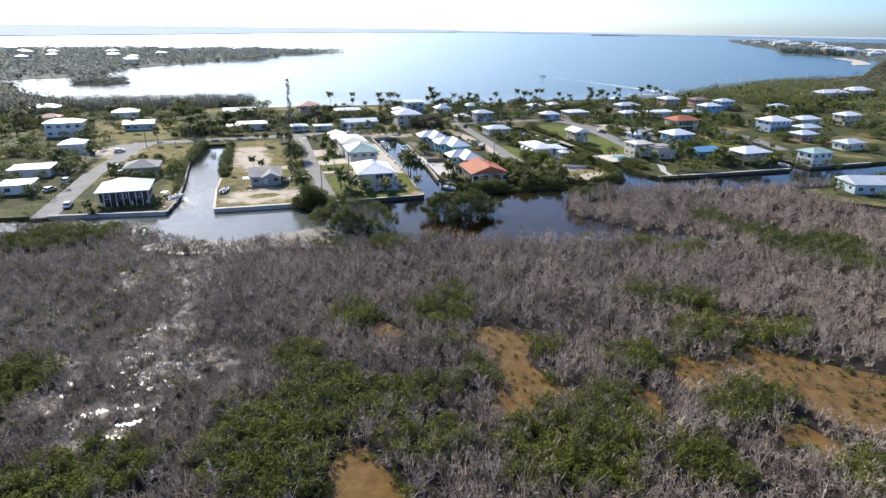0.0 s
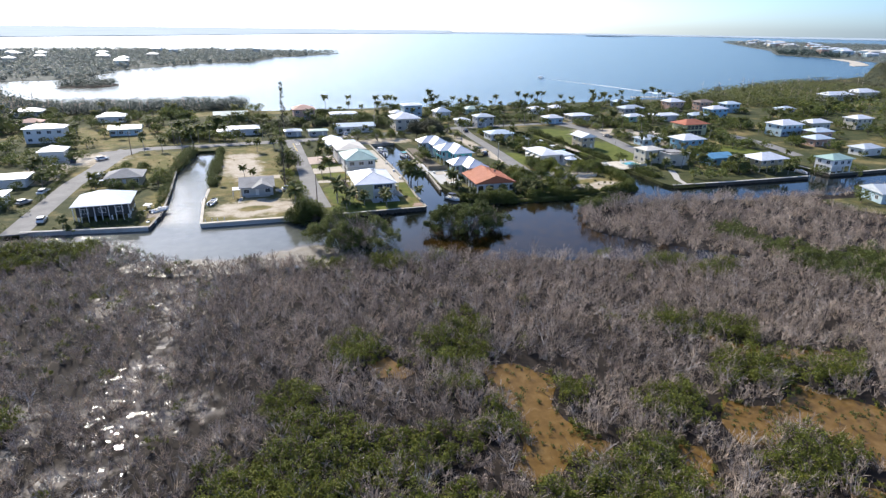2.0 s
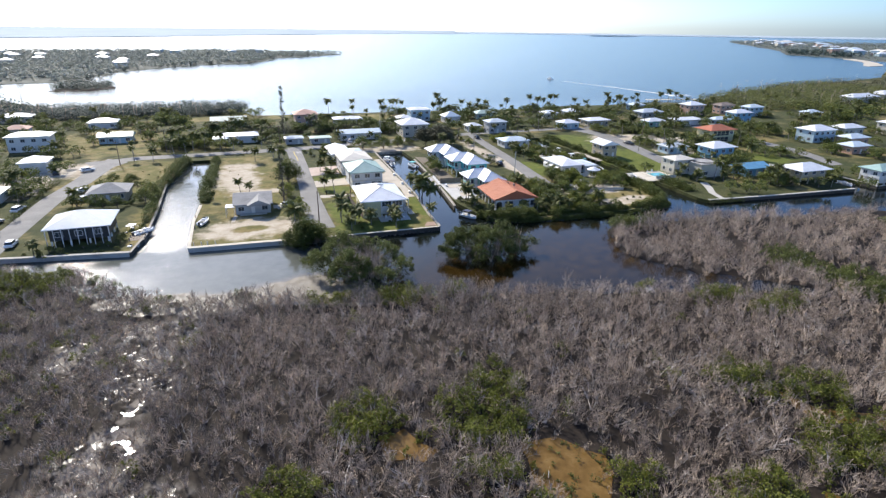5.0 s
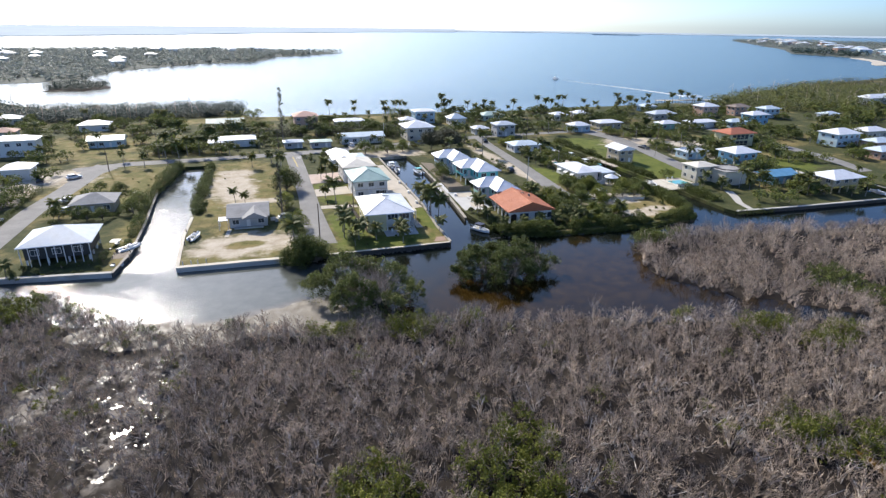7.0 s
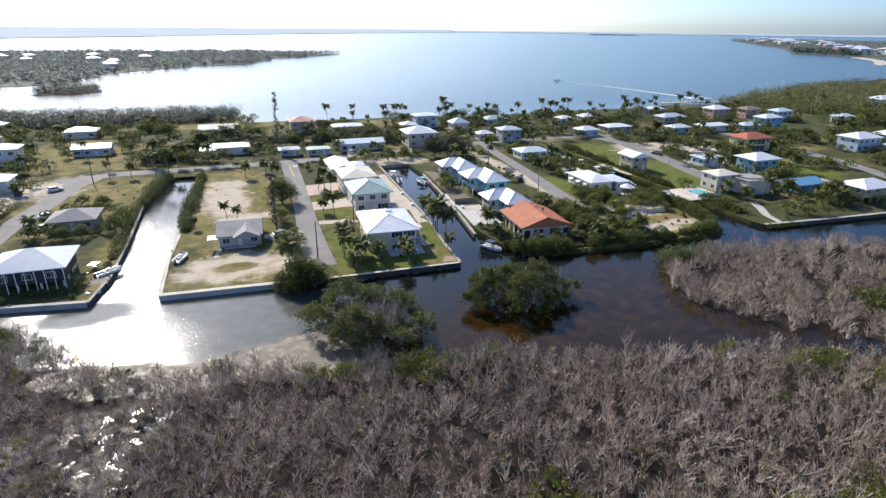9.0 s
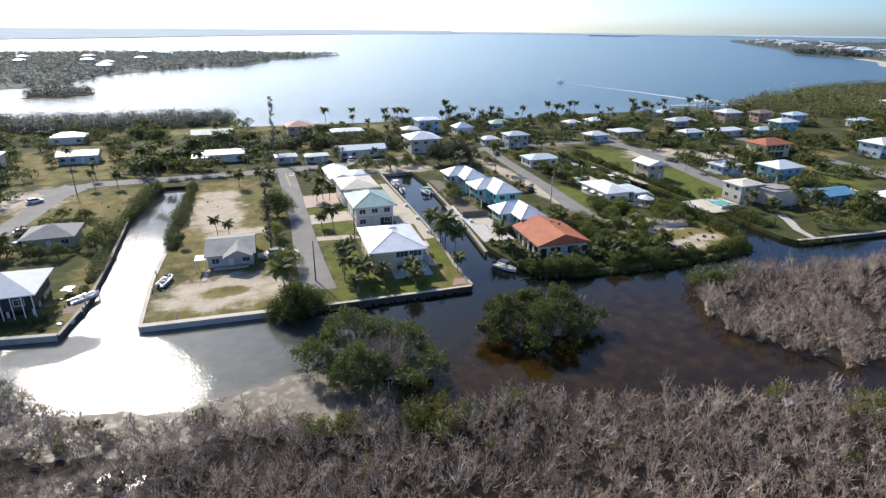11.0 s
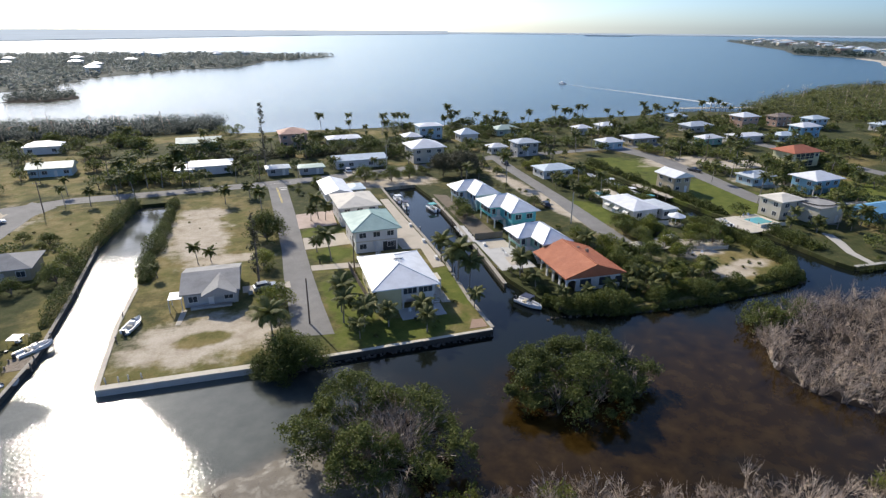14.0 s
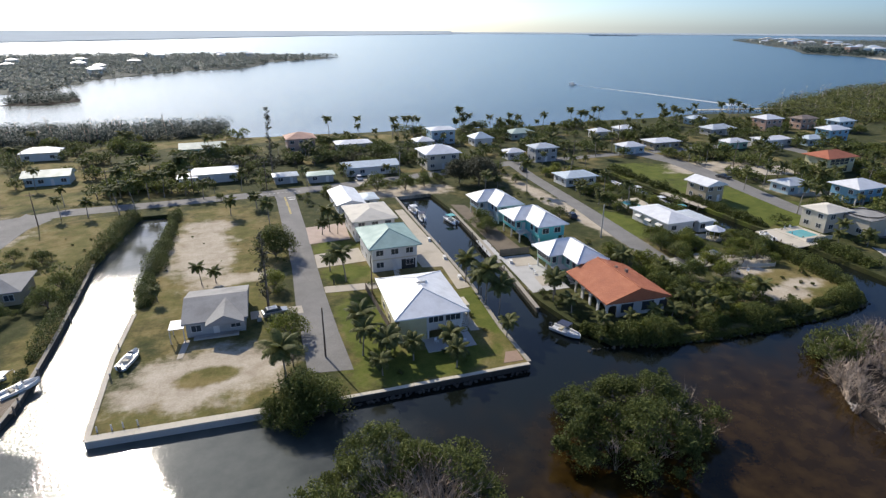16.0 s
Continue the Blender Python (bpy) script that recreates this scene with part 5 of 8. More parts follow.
def stairs(parent, x, y, z1, width, rz, mat="white", n=None):
    """A straight flight that climbs along +y from the ground to z1."""
    n = n or max(3, round(z1 / 0.18))
    o = part("stairs", boxes((-width / 2, width / 2, -0.1, 0.3, 0, 0.08)), M[mat], parent)
    o.matrix_basis = pose(x, y, 0, 0, 0, rz)
    sm = mesh_of("step", boxes((-width / 2, width / 2, 0, 0.28, -0.05, 0)), M[mat])
    for k in range(n):
        part("step", sm, None, o).location = (0, k * 0.26, z1 * (k + 1) / n)
    bm = bmesh.new()
    L = n * 0.26
    for s in (-1, 1):
        tube(bm, [(s * width / 2, 0, 0.95), (s * width / 2, L, z1 + 0.95)], [0.035, 0.035], 4)
        for k in range(0, n, 3):
            tube(bm, [(s * width / 2, k * 0.26 + 0.1, z1 * (k + 1) / n), (s * width / 2, k * 0.26 + 0.1, z1 * k / n + 1.0)], [0.025, 0.025], 4)
    r = part("stair_rail", bm, M[mat], parent)
    r.matrix_basis = pose(x, y, 0, 0, 0, rz)


def railing(parent, x0, x1, y, z, mat="white", rz=0.0, px=0.0, py=0.0):
    """A top rail with its balusters and a bottom rail as parts."""
    o = part("railing", boxes((x0, x1, y - 0.03, y + 0.03, z + 0.95, z + 1.02)), M[mat], parent)
    o.matrix_basis = pose(px, py, 0, 0, 0, rz)
    part("bottom_rail", boxes((x0, x1, y - 0.02, y + 0.02, z + 0.1, z + 0.15)), M[mat], o)
    bm = mesh_of("baluster", boxes((-0.02, 0.02, y - 0.018, y + 0.018, z + 0.152, z + 0.948)), M[mat])
    k = x0 + 0.15
    while k < x1:
        part("baluster", bm, None, o).location = (k, 0, 0)
        k += 0.3


# the white-roofed house at the point
t = thing("house", -11.0, 19.4, LAND, -3, "two-storey pale yellow house with a white hipped metal roof", "house")
w, d, e = 10.9, 14.4, 4.7
part("wall", boxes((-w / 2, -0.75, -d / 2, d / 2, -0.3, e)), M["yellow"], t)
part("wall", boxes((-0.75 + 0.002, w / 2, -d / 2 + 2.6, d / 2, -0.3, e)), M["white"], t)
part("floor_slab", boxes((-0.745, w / 2, -d / 2, -d / 2 + 2.598, 2.2, 2.5)), M["white"], t)
part("lintel", boxes((-0.745, w / 2, -d / 2, -d / 2 + 0.25, 4.22, e - 0.003)), M["white"], t)
for cx in (-0.55, 2.3, w / 2 - 0.2):
    part("pilaster", boxes((cx - 0.2, cx + 0.2, -d / 2 - 0.05, -d / 2 + 0.3, 2.503, 4.217)), M["white"], t)
for cx in (0.875, 3.78):
    part("screen", boxes((cx - 1.28, cx + 1.28, -d / 2 + 0.1, -d / 2 + 0.14, 2.95, 4.217)), M["glass"], t, "dark screened porch panel")
    part("parapet", boxes((cx - 1.28, cx + 1.28, -d / 2 + 0.02, -d / 2 + 0.2, 2.503, 2.947)), M["white"], t)
    mull = mesh_of("mullion", boxes((-0.04, 0.04, -d / 2 + 0.05, -d / 2 + 0.16, 2.95, 4.217)), M["white"])
    for k in (-0.43, 0.43):
        part("mullion", mull, None, t).location = (cx + k, 0, 0)
    part("arch", arch_panel(2.95, 2.195, 2.35, 2.0, 0.3), M["white"], t, "white arched porch opening").location = (cx, -d / 2, 0)
part("roof", hip_roof(w + 1.6, d + 2.5, e, 2.1, 0.2), M["white_roof"], t)
ridge_caps(t, w + 1.6, d + 2.5, e, 2.1, 0.2, M["white_roof"])
part("skylight", boxes((0.5, 1.5, 0.6, 1.5, e + 2.05, e + 2.25)), M["silver_roof"], t).rotation_euler = (0, 0.0, 0)
part("roof_vent", boxes((-0.6, 0.9, -0.35, -0.15, e + 2.35, e + 2.6)), M["grey"], t)
for cy in (-4.5, 0, 4.5):
    window(t, -w / 2, cy, 3.4, 1.5, 1.1, -90)
    window(t, -w / 2, cy, 1.2, 1.5, 1.1, -90)
stairs(t, w / 2 + 0.75, -6.2, 2.3, 1.1, 0)
part("landing", boxes((w / 2 + 0.02, w / 2 + 2.2, -2.7, 0.8, 2.15, 2.3)), M["cream"], t)
part("landing_roof", boxes((w / 2 + 0.9, w / 2 + 2.3, -4.2, -1.0, 3.6, 3.7)), M["cream"], t)
for px_, py_ in ((w / 2 + 2.1, -4.0), (w / 2 + 2.1, 0.6)):
    part("post", boxes((px_ - 0.08, px_ + 0.08, py_ - 0.08, py_ + 0.08, -0.3, 3.6 if py_ < 0 else 2.15)), M["white"], t)
sheet("patio", [(-3.2, 1.6), (0.0, 1.3), (0.3, 4.2), (-1.6, 4.4)], LAND + 0.05, M["terracotta"], "small brick-red paved corner by the seawall", "patio")
sheet("patio", [(-13.1, 8.2), (-5.0, 7.9), (-4.7, 12.45), (-12.9, 12.48)], LAND + 0.07, M["slab"], "grey concrete patio before the arched porch", "patio")

# the aqua-roofed house
t = house(-9.2, 48.2, 9.6, 13.0, "white", "aqua_roof", "white two-storey house with an aqua hipped metal roof", rz=-1, floors=2, storey=2.65, over=0.9, rise=2.2, caps=True)
part("belt", boxes((-4.85, 4.85, -6.56, -6.503, 2.55, 2.8)), M["cream"], t)
# flat dark panel on the wall in place of the bay's shade
part("garage_opening", boxes((1.4, 4.4, -6.54, -6.503, 0, 2.2)), M["dark"], t, "dark open carport bay")
stairs(t, -0.5, -10.3, 2.6, 1.0, 0)
# pale roofs behind it
house(-8.9, 67.4, 9.7, 12.8, "white", "flat_roof", "white house with a cream-white low hipped roof", floors=2, storey=2.5, over=0.8, rise=1.5)
house(-10.3, 90.5, 7.0, 15.5, "white", "white_roof", "low white cottage with a white metal gable roof", kind="gable", over=0.6, rise=1.2, storey=2.7)
house(-4.0, 90, 4.5, 7, "cream", "pale_roof", "small white-roofed side wing of a cottage", over=0.3, rise=0.5, storey=2.4)


# turquoise houses on the boat canal
def turquoise(x, y, W, D, lift, storey, wall, label):
    """A canal house on posts: a long body, a wing to the west, and an outside stair in the corner between them."""
    t = thing("house", x, y, LAND, 0, label, "house")
    e = lift + storey
    x0, x1, y0, y1 = -W / 2 + 0.8, W / 2 - 0.8, -D / 2 + 0.8, D / 2 - 0.8
    xp, ym = x0 + 3.2, y0 + D * 0.42
    part("wall", boxes((xp, x1, y0, y1, lift, e)), M[wall], t)
    part("wing", boxes((x0 + 0.3, xp - 0.002, ym, y1, lift, e)), M[wall], t)
    part("deck", boxes((x0 + 0.3, xp - 0.003, ym - 2.0, ym - 0.003, lift - 0.2, lift)), M["white"], t)
    part("lower_wall", boxes((xp + 0.6, x1 - 0.4, y0 + 1.6, y1 - 0.4, -0.3, lift - 0.002)), M[wall], t)
    o = part("roof", hip_roof(W - 3.2, D, e + 0.003, 2.0, 0.18, False, "y"), M["white_roof"], t)
    o.location = (1.6, 0, 0)
    for s_ in ridge_set(W - 3.2, D, e + 0.003, 2.0, 0.18, "y"):
        part("ridge_cap", s_, M["white_roof"], t).location = (1.6, 0, 0)
    o = part("cross_roof", hip_roof(W, D * 0.58, e + 0.012, 2.0, 0.18, False, "x"), M["white_roof"], t)
    o.location = (0, D * 0.21, 0)
    for s_ in ridge_set(W, D * 0.58, e + 0.012, 2.0, 0.18, "x"):
        part("ridge_cap", s_, M["white_roof"], t).location = (0, D * 0.21, 0)
    pm = mesh_of("post", boxes((-0.14, 0.14, -0.14, 0.14, -0.3, lift - 0.202)), M["white"])
    for k in range(4):
        yy = y0 + 0.2 + (y1 - y0 - 0.4) * k / 3
        for xx in (x0 + 0.5, xp + 0.2, x1 - 0.2):
            if xx < xp and yy < ym - 2:
                continue
            part("post", pm, None, t).location = (xx, yy, 0)
    part("post", pm, None, t).location = (x0 + 0.5, ym - 1.8, 0)
    railing(t, x0 + 0.35, xp - 1.2, ym - 1.95, lift, "white")
    railing(t, ym - 1.9, ym - 0.1, 0, lift, "white", 90, x0 + 0.36, 0)
    for k in (0.2, 0.5, 0.8):
        window(t, x0 + 0.3, ym + (y1 - ym) * k, lift + storey * 0.55, 1.7, 1.35, -90, 1)
    window(t, x0 + 1.0, ym, lift + storey * 0.55, 0.9, 1.3, 0, 0)
    door(t, x0 + 2.3, ym, lift, 0, "white", 0.95, 2.0)
    for k in (0.25, 0.72):
        window(t, xp + (x1 - xp) * k, y0, lift + storey * 0.55, 1.6, 1.25, 0, 1)
    for k in (1.4, 3.6):
        window(t, xp, y0 + k, lift + storey * 0.55, 1.2, 1.25, -90, 0)
    n = max(3, round(lift / 0.18))
    stairs(t, xp - 0.65, ym - 2.0 - n * 0.26, lift, 1.0, 0)
    return t


turquoise(27.4, 49.8, 11.4, 14.8, 2.3, 2.75, "teal", "turquoise house on posts with a white metal roof")
turquoise(24.4, 28.3, 10.8, 12.8, 2.1, 2.45, "green", "sea-green house on posts with a white hipped roof")
turquoise(25.6, 67.8, 11.2, 13.6, 2.2, 2.5, "paleblue", "pale blue house on posts with a white hipped roof")

# the tiled house
t = thing("house", 26.2, 14.5, LAND, -4, "white bungalow with an orange clay-tiled gable roof", "house")
w, d, e = 11.8, 13.2, 3.1
part("wall", boxes((-w / 2 + 2.4, w / 2, -d / 2, d / 2, -0.3, e)), M["white"], t)
part("roof", hip_roof(w + 1.5, d + 1.6, e + 0.003, 2.3, 0.2, True, "y"), M["tiles"], t)
part("ridge_tiles", tube(bmesh.new(), [(0, -d / 2 - 0.8, e + 2.5), (0, d / 2 + 0.8, e + 2.5)], [0.13, 0.13], 8), M["tiles"], t)
for s in (-1, 1):
    bm = bmesh.new()
    a = [bm.verts.new((x_, s * (d / 2 - 0.1) - 0.1, z_)) for x_, z_ in ((-w / 2, e + 0.2), (w / 2, e + 0.2), (0, e + 2.26))]
    b = [bm.verts.new((v_.co.x, v_.co.y + 0.2, v_.co.z)) for v_ in a]
    bm.faces.new(a)
    bm.faces.new(b[::-1])
    for i in range(3):
        bm.faces.new((a[i], a[(i + 1) % 3], b[(i + 1) % 3], b[i]))
    bmesh.ops.recalc_face_normals(bm, faces=bm.faces)
    part("gable", bm, M["white"], t)
for cx in (-1.8, 2.4):
    window(t, cx, -d / 2, 1.6, 2.2, 1.5, 0, 0, "dark")
window(t, 5.6, -d / 2, 1.6, 1.4, 1.2, 0, 0, "dark")
part("porch_front", arch_panel(2.4, e - 0.004, 1.7, 2.4, 0.25), M["white"], t, "white arched porch end").location = (-w / 2 + 1.2, -d / 2, 0)
for k in range(4):
    o = part("porch_arch", arch_panel(2.8, e - 0.004, 2.1, 2.4, 0.25), M["white"], t)
    o.matrix_basis = pose(-w / 2, -d / 2 + 1.6 + k * 2.8, 0, 0, 0, -90)
# dark sheet over the back wall, painted shade behind the arches
part("porch_wall", boxes((-w / 2 + 2.3, -w / 2 + 2.396, -d / 2 + 0.4, d / 2 - 0.3, 0, e - 0.01)), M["dark"], t, "dark screened porch back")
for yy, xx in ((3.0, 1.5), (1.2, 2.6)):
    part("roof_vent", boxes((xx - 0.25, xx + 0.25, yy - 0.25, yy + 0.25, e + 1.4, e + 2.25)), M["brown_shingle"], t)

# the grey bungalow on the bare lot
t = house(-44.2, 31.6, 9.2, 11.8, "grey", "grey_shingle", "grey stucco bungalow with a worn grey shingle roof", rz=-3, kind="gable", axis="x", over=0.6, rise=1.7, storey=2.65)
o = part("wing_roof", hip_roof(6.0, 7.6, 2.66, 1.45, 0.18, True, "y"), M["grey_shingle"], t)
o.location = (1.6, -4.3, 0)
part("carport_roof", boxes((-7.0, -4.7, -7.4, -4.2, 2.5, 2.62)), M["white_roof"], t, "white sheet canopy")
for xx, yy in ((-6.9, -7.3), (-4.8, -7.3), (-6.9, -4.3)):
    part("post", boxes((xx - 0.06, xx + 0.06, yy - 0.06, yy + 0.06, -0.3, 2.5)), M["white"], t)
part("step", boxes((-3.5, 3.5, -7.3, -6.32, -0.2, 0.35)), M["concrete"], t)

# west of the sunlit canal
t = house(-83.4, 19.2, 12.0, 10.6, "dark", "silver_roof", "blue-grey house on posts under a wide pale hipped roof", floors=1, lift=1.2, storey=2.9, over=1.0, rise=2.5, core=False)
for k in range(9):
    part("porch_post", boxes((-6.4 + k * 1.6 - 0.07, -6.4 + k * 1.6 + 0.07, -6.4, -6.26, -0.3, 4.1)), M["white"], t)
house(-83.5, 53.9, 9.9, 9.0, "tan", "grey_shingle", "low house with a weathered grey hipped roof among trees", storey=2.6, rise=1.9)
house(-113.4, 97.9, 7.8, 7.8, "white", "white_roof", "white house with a bright white metal roof", storey=3.6)
house(-117.4, 60.1, 11.2, 7.7, "white", "white_roof", "low white house with a bright flat-pitched roof", storey=2.8, rise=0.9)
house(-115.5, 38.3, 7.7, 6.9, "white", "white_roof", "low white house with a glaring white roof", storey=2.8, rise=0.9)
house(-125.0, 138.1, 14.7, 7.7, "white", "white_roof", "white two-storey house with a row of balcony posts", floors=2, storey=3.0, rise=1.4)
house(-108.5, 190.0, 12.3, 7.5, "white", "white_roof", "long low white-roofed house before the mangroves", storey=3.0)
house(-152.9, 219.9, 13.6, 7.2, "cream", "white_roof", "white-roofed house by the far shore", storey=3.0)
house(-96.4, 147.8, 12.7, 7.2, "paleblue", "sage_roof", "blue-grey house with a pale green sheet roof", storey=2.8, kind="gable", axis="x")
house(-141, 178, 9, 7, "white", "salmon_roof", "small house with a reddish roof", storey=3.0)
t = house(-46.1, 135.4, 14.6, 9.4, "white", "white_roof", "long low house with a white flat-pitched roof", storey=2.9, rise=0.8)
house(-54, 132, 5, 6, "white", "white_roof", "white-roofed carport wing among garden trees", storey=2.5, rise=0.3, win=False)
house(-50.6, 180.1, 16.3, 8.1, "green", "sage_roof", "pale green long bungalow by the bay", storey=2.9, kind="gable", axis="x")
house(-13.0, 175.6, 11.0, 9.6, "salmon", "salmon_roof", "two-storey salmon house with a salmon tiled roof", floors=2, storey=2.7)
house(7.8, 170.2, 13.8, 7.9, "cream", "white_roof", "long white-roofed bungalow near the bay", storey=2.9, rise=1.0)
house(5.4, 128.3, 18.1, 8.6, "white", "pale_roof", "long bungalow with a pale metal roof across the cross street", storey=2.9, rise=1.2, kind="gable", axis="x")
house(-13, 122, 8, 5, "grey", "sage_roof", "low grey annex with a pale green sheet roof", storey=2.4, rise=0.4)
house(-24, 124, 7, 5, "grey", "silver_roof", "small grey-roofed cottage with grey walls", storey=2.4, rise=0.8)
house(31.4, 129.6, 12.2, 11.2, "cream", "white_roof", "two-storey cream house with a big white hipped roof", floors=2, storey=2.8, over=0.9)
house(47.7, 172.2, 10.7, 7.7, "paleblue", "white_roof", "two-storey pale blue house on the bay", floors=2, storey=3.0, rise=1.0)
house(37.5, 166, 7, 7, "white", "white_roof", "low white-roofed wing of a bay house", storey=2.7)
house(62.6, 162.2, 8.2, 7.2, "white", "pale_roof", "white cottage with a steep pale roof", storey=3.2, rise=2.2)
house(86.1, 170.3, 11.5, 7.3, "sage_roof", "sage_roof", "grey-green bungalow behind palms", storey=2.9)
house(72.8, 126.0, 9.1, 6.7, "grey", "silver_roof", "two-storey pale grey house with a silver roof", floors=2, storey=2.6, rise=1.3)
house(63.6, 132.5, 6.7, 5.2, "white", "white_roof", "low white-roofed house among garden trees", storey=2.7)
house(65.8, 91.5, 11.2, 7.7, "white", "pale_roof", "white bungalow with a pale blue-white roof", storey=2.8, rise=1.3)
t = house(64.0, 47.0, 7.9, 13.5, "white", "white_roof", "long white canal house with a pale metal roof", storey=2.9, rise=1.4, over=0.8)
for k in (-4.4, -0.4, 3.6):
    bm = bmesh.new()
    q = [bm.verts.new(p) for p in ((-3.952, k - 1.0, 2.45), (-3.952, k + 1.0, 2.45), (-5.2, k + 1.0, 1.75), (-5.2, k - 1.0, 1.75))]
    w_ = [bm.verts.new(v_.co + Vector((0, 0, 0.06))) for v_ in q]
    bm.faces.new(q[::-1])
    bm.faces.new(w_)
    for i in range(4):
        bm.faces.new((q[i], q[(i + 1) % 4], w_[(i + 1) % 4], w_[i]))
    bmesh.ops.recalc_face_normals(bm, faces=bm.faces)
    part("awning", bm, M["white"], t, "sloping white window awning")
house(71, 43.5, 4.5, 9, "white", "silver_roof", "screened pool-side wing with a silver roof", storey=2.6, rise=0.3, over=0.4)
house(92.6, 62.7, 6.4, 7.8, "tan", "white_roof", "olive-tan two-storey house with a white roof on a lawn", floors=2, storey=2.5, kind="gable", axis="y", rise=1.4, over=0.8)
house(102.1, 31.3, 8.4, 6.8, "cream", "flat_roof", "cream two-storey house with a flat parapet roof", floors=2, storey=2.5, rise=1.0, over=0.5)
t = house(108.4, 25.6, 9.0, 8.4, "cream", "grey_shingle", "cream house with a dark-rimmed roof terrace", floors=1, storey=4.5, rise=0.15, over=0.4)
ring = [(4.4 * math.cos(k * math.tau / 20) * (1 if abs(math.cos(k * math.tau / 20)) < 0.9 else 0.97), 3.9 * math.sin(k * math.tau / 20), 4.95) for k in range(21)]
part("terrace_rim", tube(bmesh.new(), ring, [0.16] * 21, 5, False), M["rubber"], t, "dark rounded rim of the roof terrace")
house(124.7, 60.4, 9.1, 6.7, "paleblue", "silver_roof", "pale blue bungalow behind palms", storey=2.8)
house(133.2, 45.7, 10.5, 8.1, "blue", "white_roof", "blue house on posts with a white hipped metal roof", lift=2.2, storey=2.8, over=1.0)
house(125.4, 20.8, 9.8, 6.5, "blue", "blue_roof", "low house with a bright blue metal roof", storey=2.8, kind="gable", axis="x", rise=1.4)
house(135.2, 7.5, 11.1, 7.2, "tan", "white_roof", "tan house on posts under a wide white hipped roof", lift=2.2, storey=2.4, over=1.4, core=False)
t = house(162.6, 76.9, 13.3, 8.8, "yellow", "rust_roof", "pale yellow two-storey house with a rust-red hipped roof", floors=2, storey=2.7, over=1.0, win=False)
# dark flat panels on the front stand for shade in the porch recesses
for z in (0.35, 3.05):
    for k in range(4):
        part("porch_opening", boxes((-5.2 + k * 2.3, -3.2 + k * 2.3, -4.43, -4.403, z, z + 1.95)), M["dark"], t, "dark shaded porch opening")
    part("porch_rail", boxes((-5.3, 3.8, -4.5, -4.44, z + 0.75, z + 0.85)), M["yellow"], t)
window(t, 5.2, -4.4, 4.2, 1.5, 1.15)
house(114.2, 126.8, 9.2, 6.7, "paleblue", "white_roof", "pale blue bungalow with white walls", storey=2.9)
house(133.5, 131.3, 13.0, 8.3, "tan", "white_roof", "tan bungalow with a white low roof", storey=2.9, rise=1.1)
house(122.2, 160.3, 7.5, 5.9, "white", "white_roof", "white bay-front cottage among garden trees", storey=3.0)
house(139.3, 163.2, 10.6, 6.4, "white", "white_roof", "white bay-front bungalow among garden trees", storey=3.0)
house(194.7, 177.9, 9.1, 6.7, "paleblue", "pale_roof", "pale blue house near the pier", storey=3.0)
house(182.1, 149.3, 14.0, 7.8, "grey", "silver_roof", "long grey-roofed house with white walls", storey=3.0)
house(215.2, 150.9, 10.9, 8.5, "salmon", "white_roof", "brown two-storey house with a white hipped roof", floors=2, storey=2.9)
house(237.6, 148.8, 10.6, 6.7, "salmon", "brown_shingle", "brown house with a brown shingle roof", floors=2, storey=2.5)
house(162.3, 120.2, 9.9, 6.0, "green", "white_roof", "pale green bungalow with a white roof", storey=2.8)
house(183.9, 119.9, 15.8, 7.4, "white", "white_roof", "long white-roofed bungalow among garden trees", storey=2.8, rise=1.0)
house(201.3, 115.0, 9.8, 5.9, "paleblue", "pale_roof", "pale blue-roofed house with white walls", storey=2.8)
house(219.6, 119.4, 11.4, 7.5, "blue", "white_roof", "blue two-storey house with a white hipped roof", floors=2, storey=2.6)
house(246.9, 136.0, 10.6, 6.7, "paleblue", "pale_roof", "pale blue house at the wood's edge", floors=2, storey=2.6)
house(209.2, 63.2, 13.4, 9.4, "paleblue", "white_roof", "pale blue two-storey house with a white hipped roof", floors=2, storey=2.7)
house(242.8, 72.7, 13.3, 7.4, "cream", "white_roof", "cream bungalow with a white roof", floors=1, storey=3.4)
house(218.6, 51.9, 11.3, 6.9, "salmon", "pale_roof", "salmon house with a pale roof", floors=1, storey=3.2)
house(158.4, -2.1, 9.9, 6.8, "white", "aqua_roof", "white canal house on posts with an aqua roof", lift=2.4, storey=2.6)
house(141.0, -36.3, 14.7, 9.1, "paleblue", "silver_roof", "pale blue waterside house with a silver gable roof", storey=3.0, kind="gable", axis="x", rz=-20)
house(201.6, 16.3, 10.6, 6.7, "white", "silver_roof", "grey-roofed canal house with white walls", storey=3.0)
house(200.2, 37.8, 10.1, 6.9, "salmon", "pale_roof", "brick-red house with a pale roof", floors=1, storey=3.2)
house(266.8, 67.2, 11.4, 7.5, "cream", "white_roof", "cream two-storey house with a white roof", floors=2, storey=2.7)
house(275.7, 120.2, 9.8, 6.7, "white", "pale_roof", "white-roofed house before the trees", floors=1, storey=3.2)
house(382, 168, 26, 10, "white", "white_roof", "long white building at the wood's edge", floors=1, storey=4.2)
house(420, 175, 22, 12, "cream", "white_roof", "white-roofed building among trees", floors=1, storey=4.5)


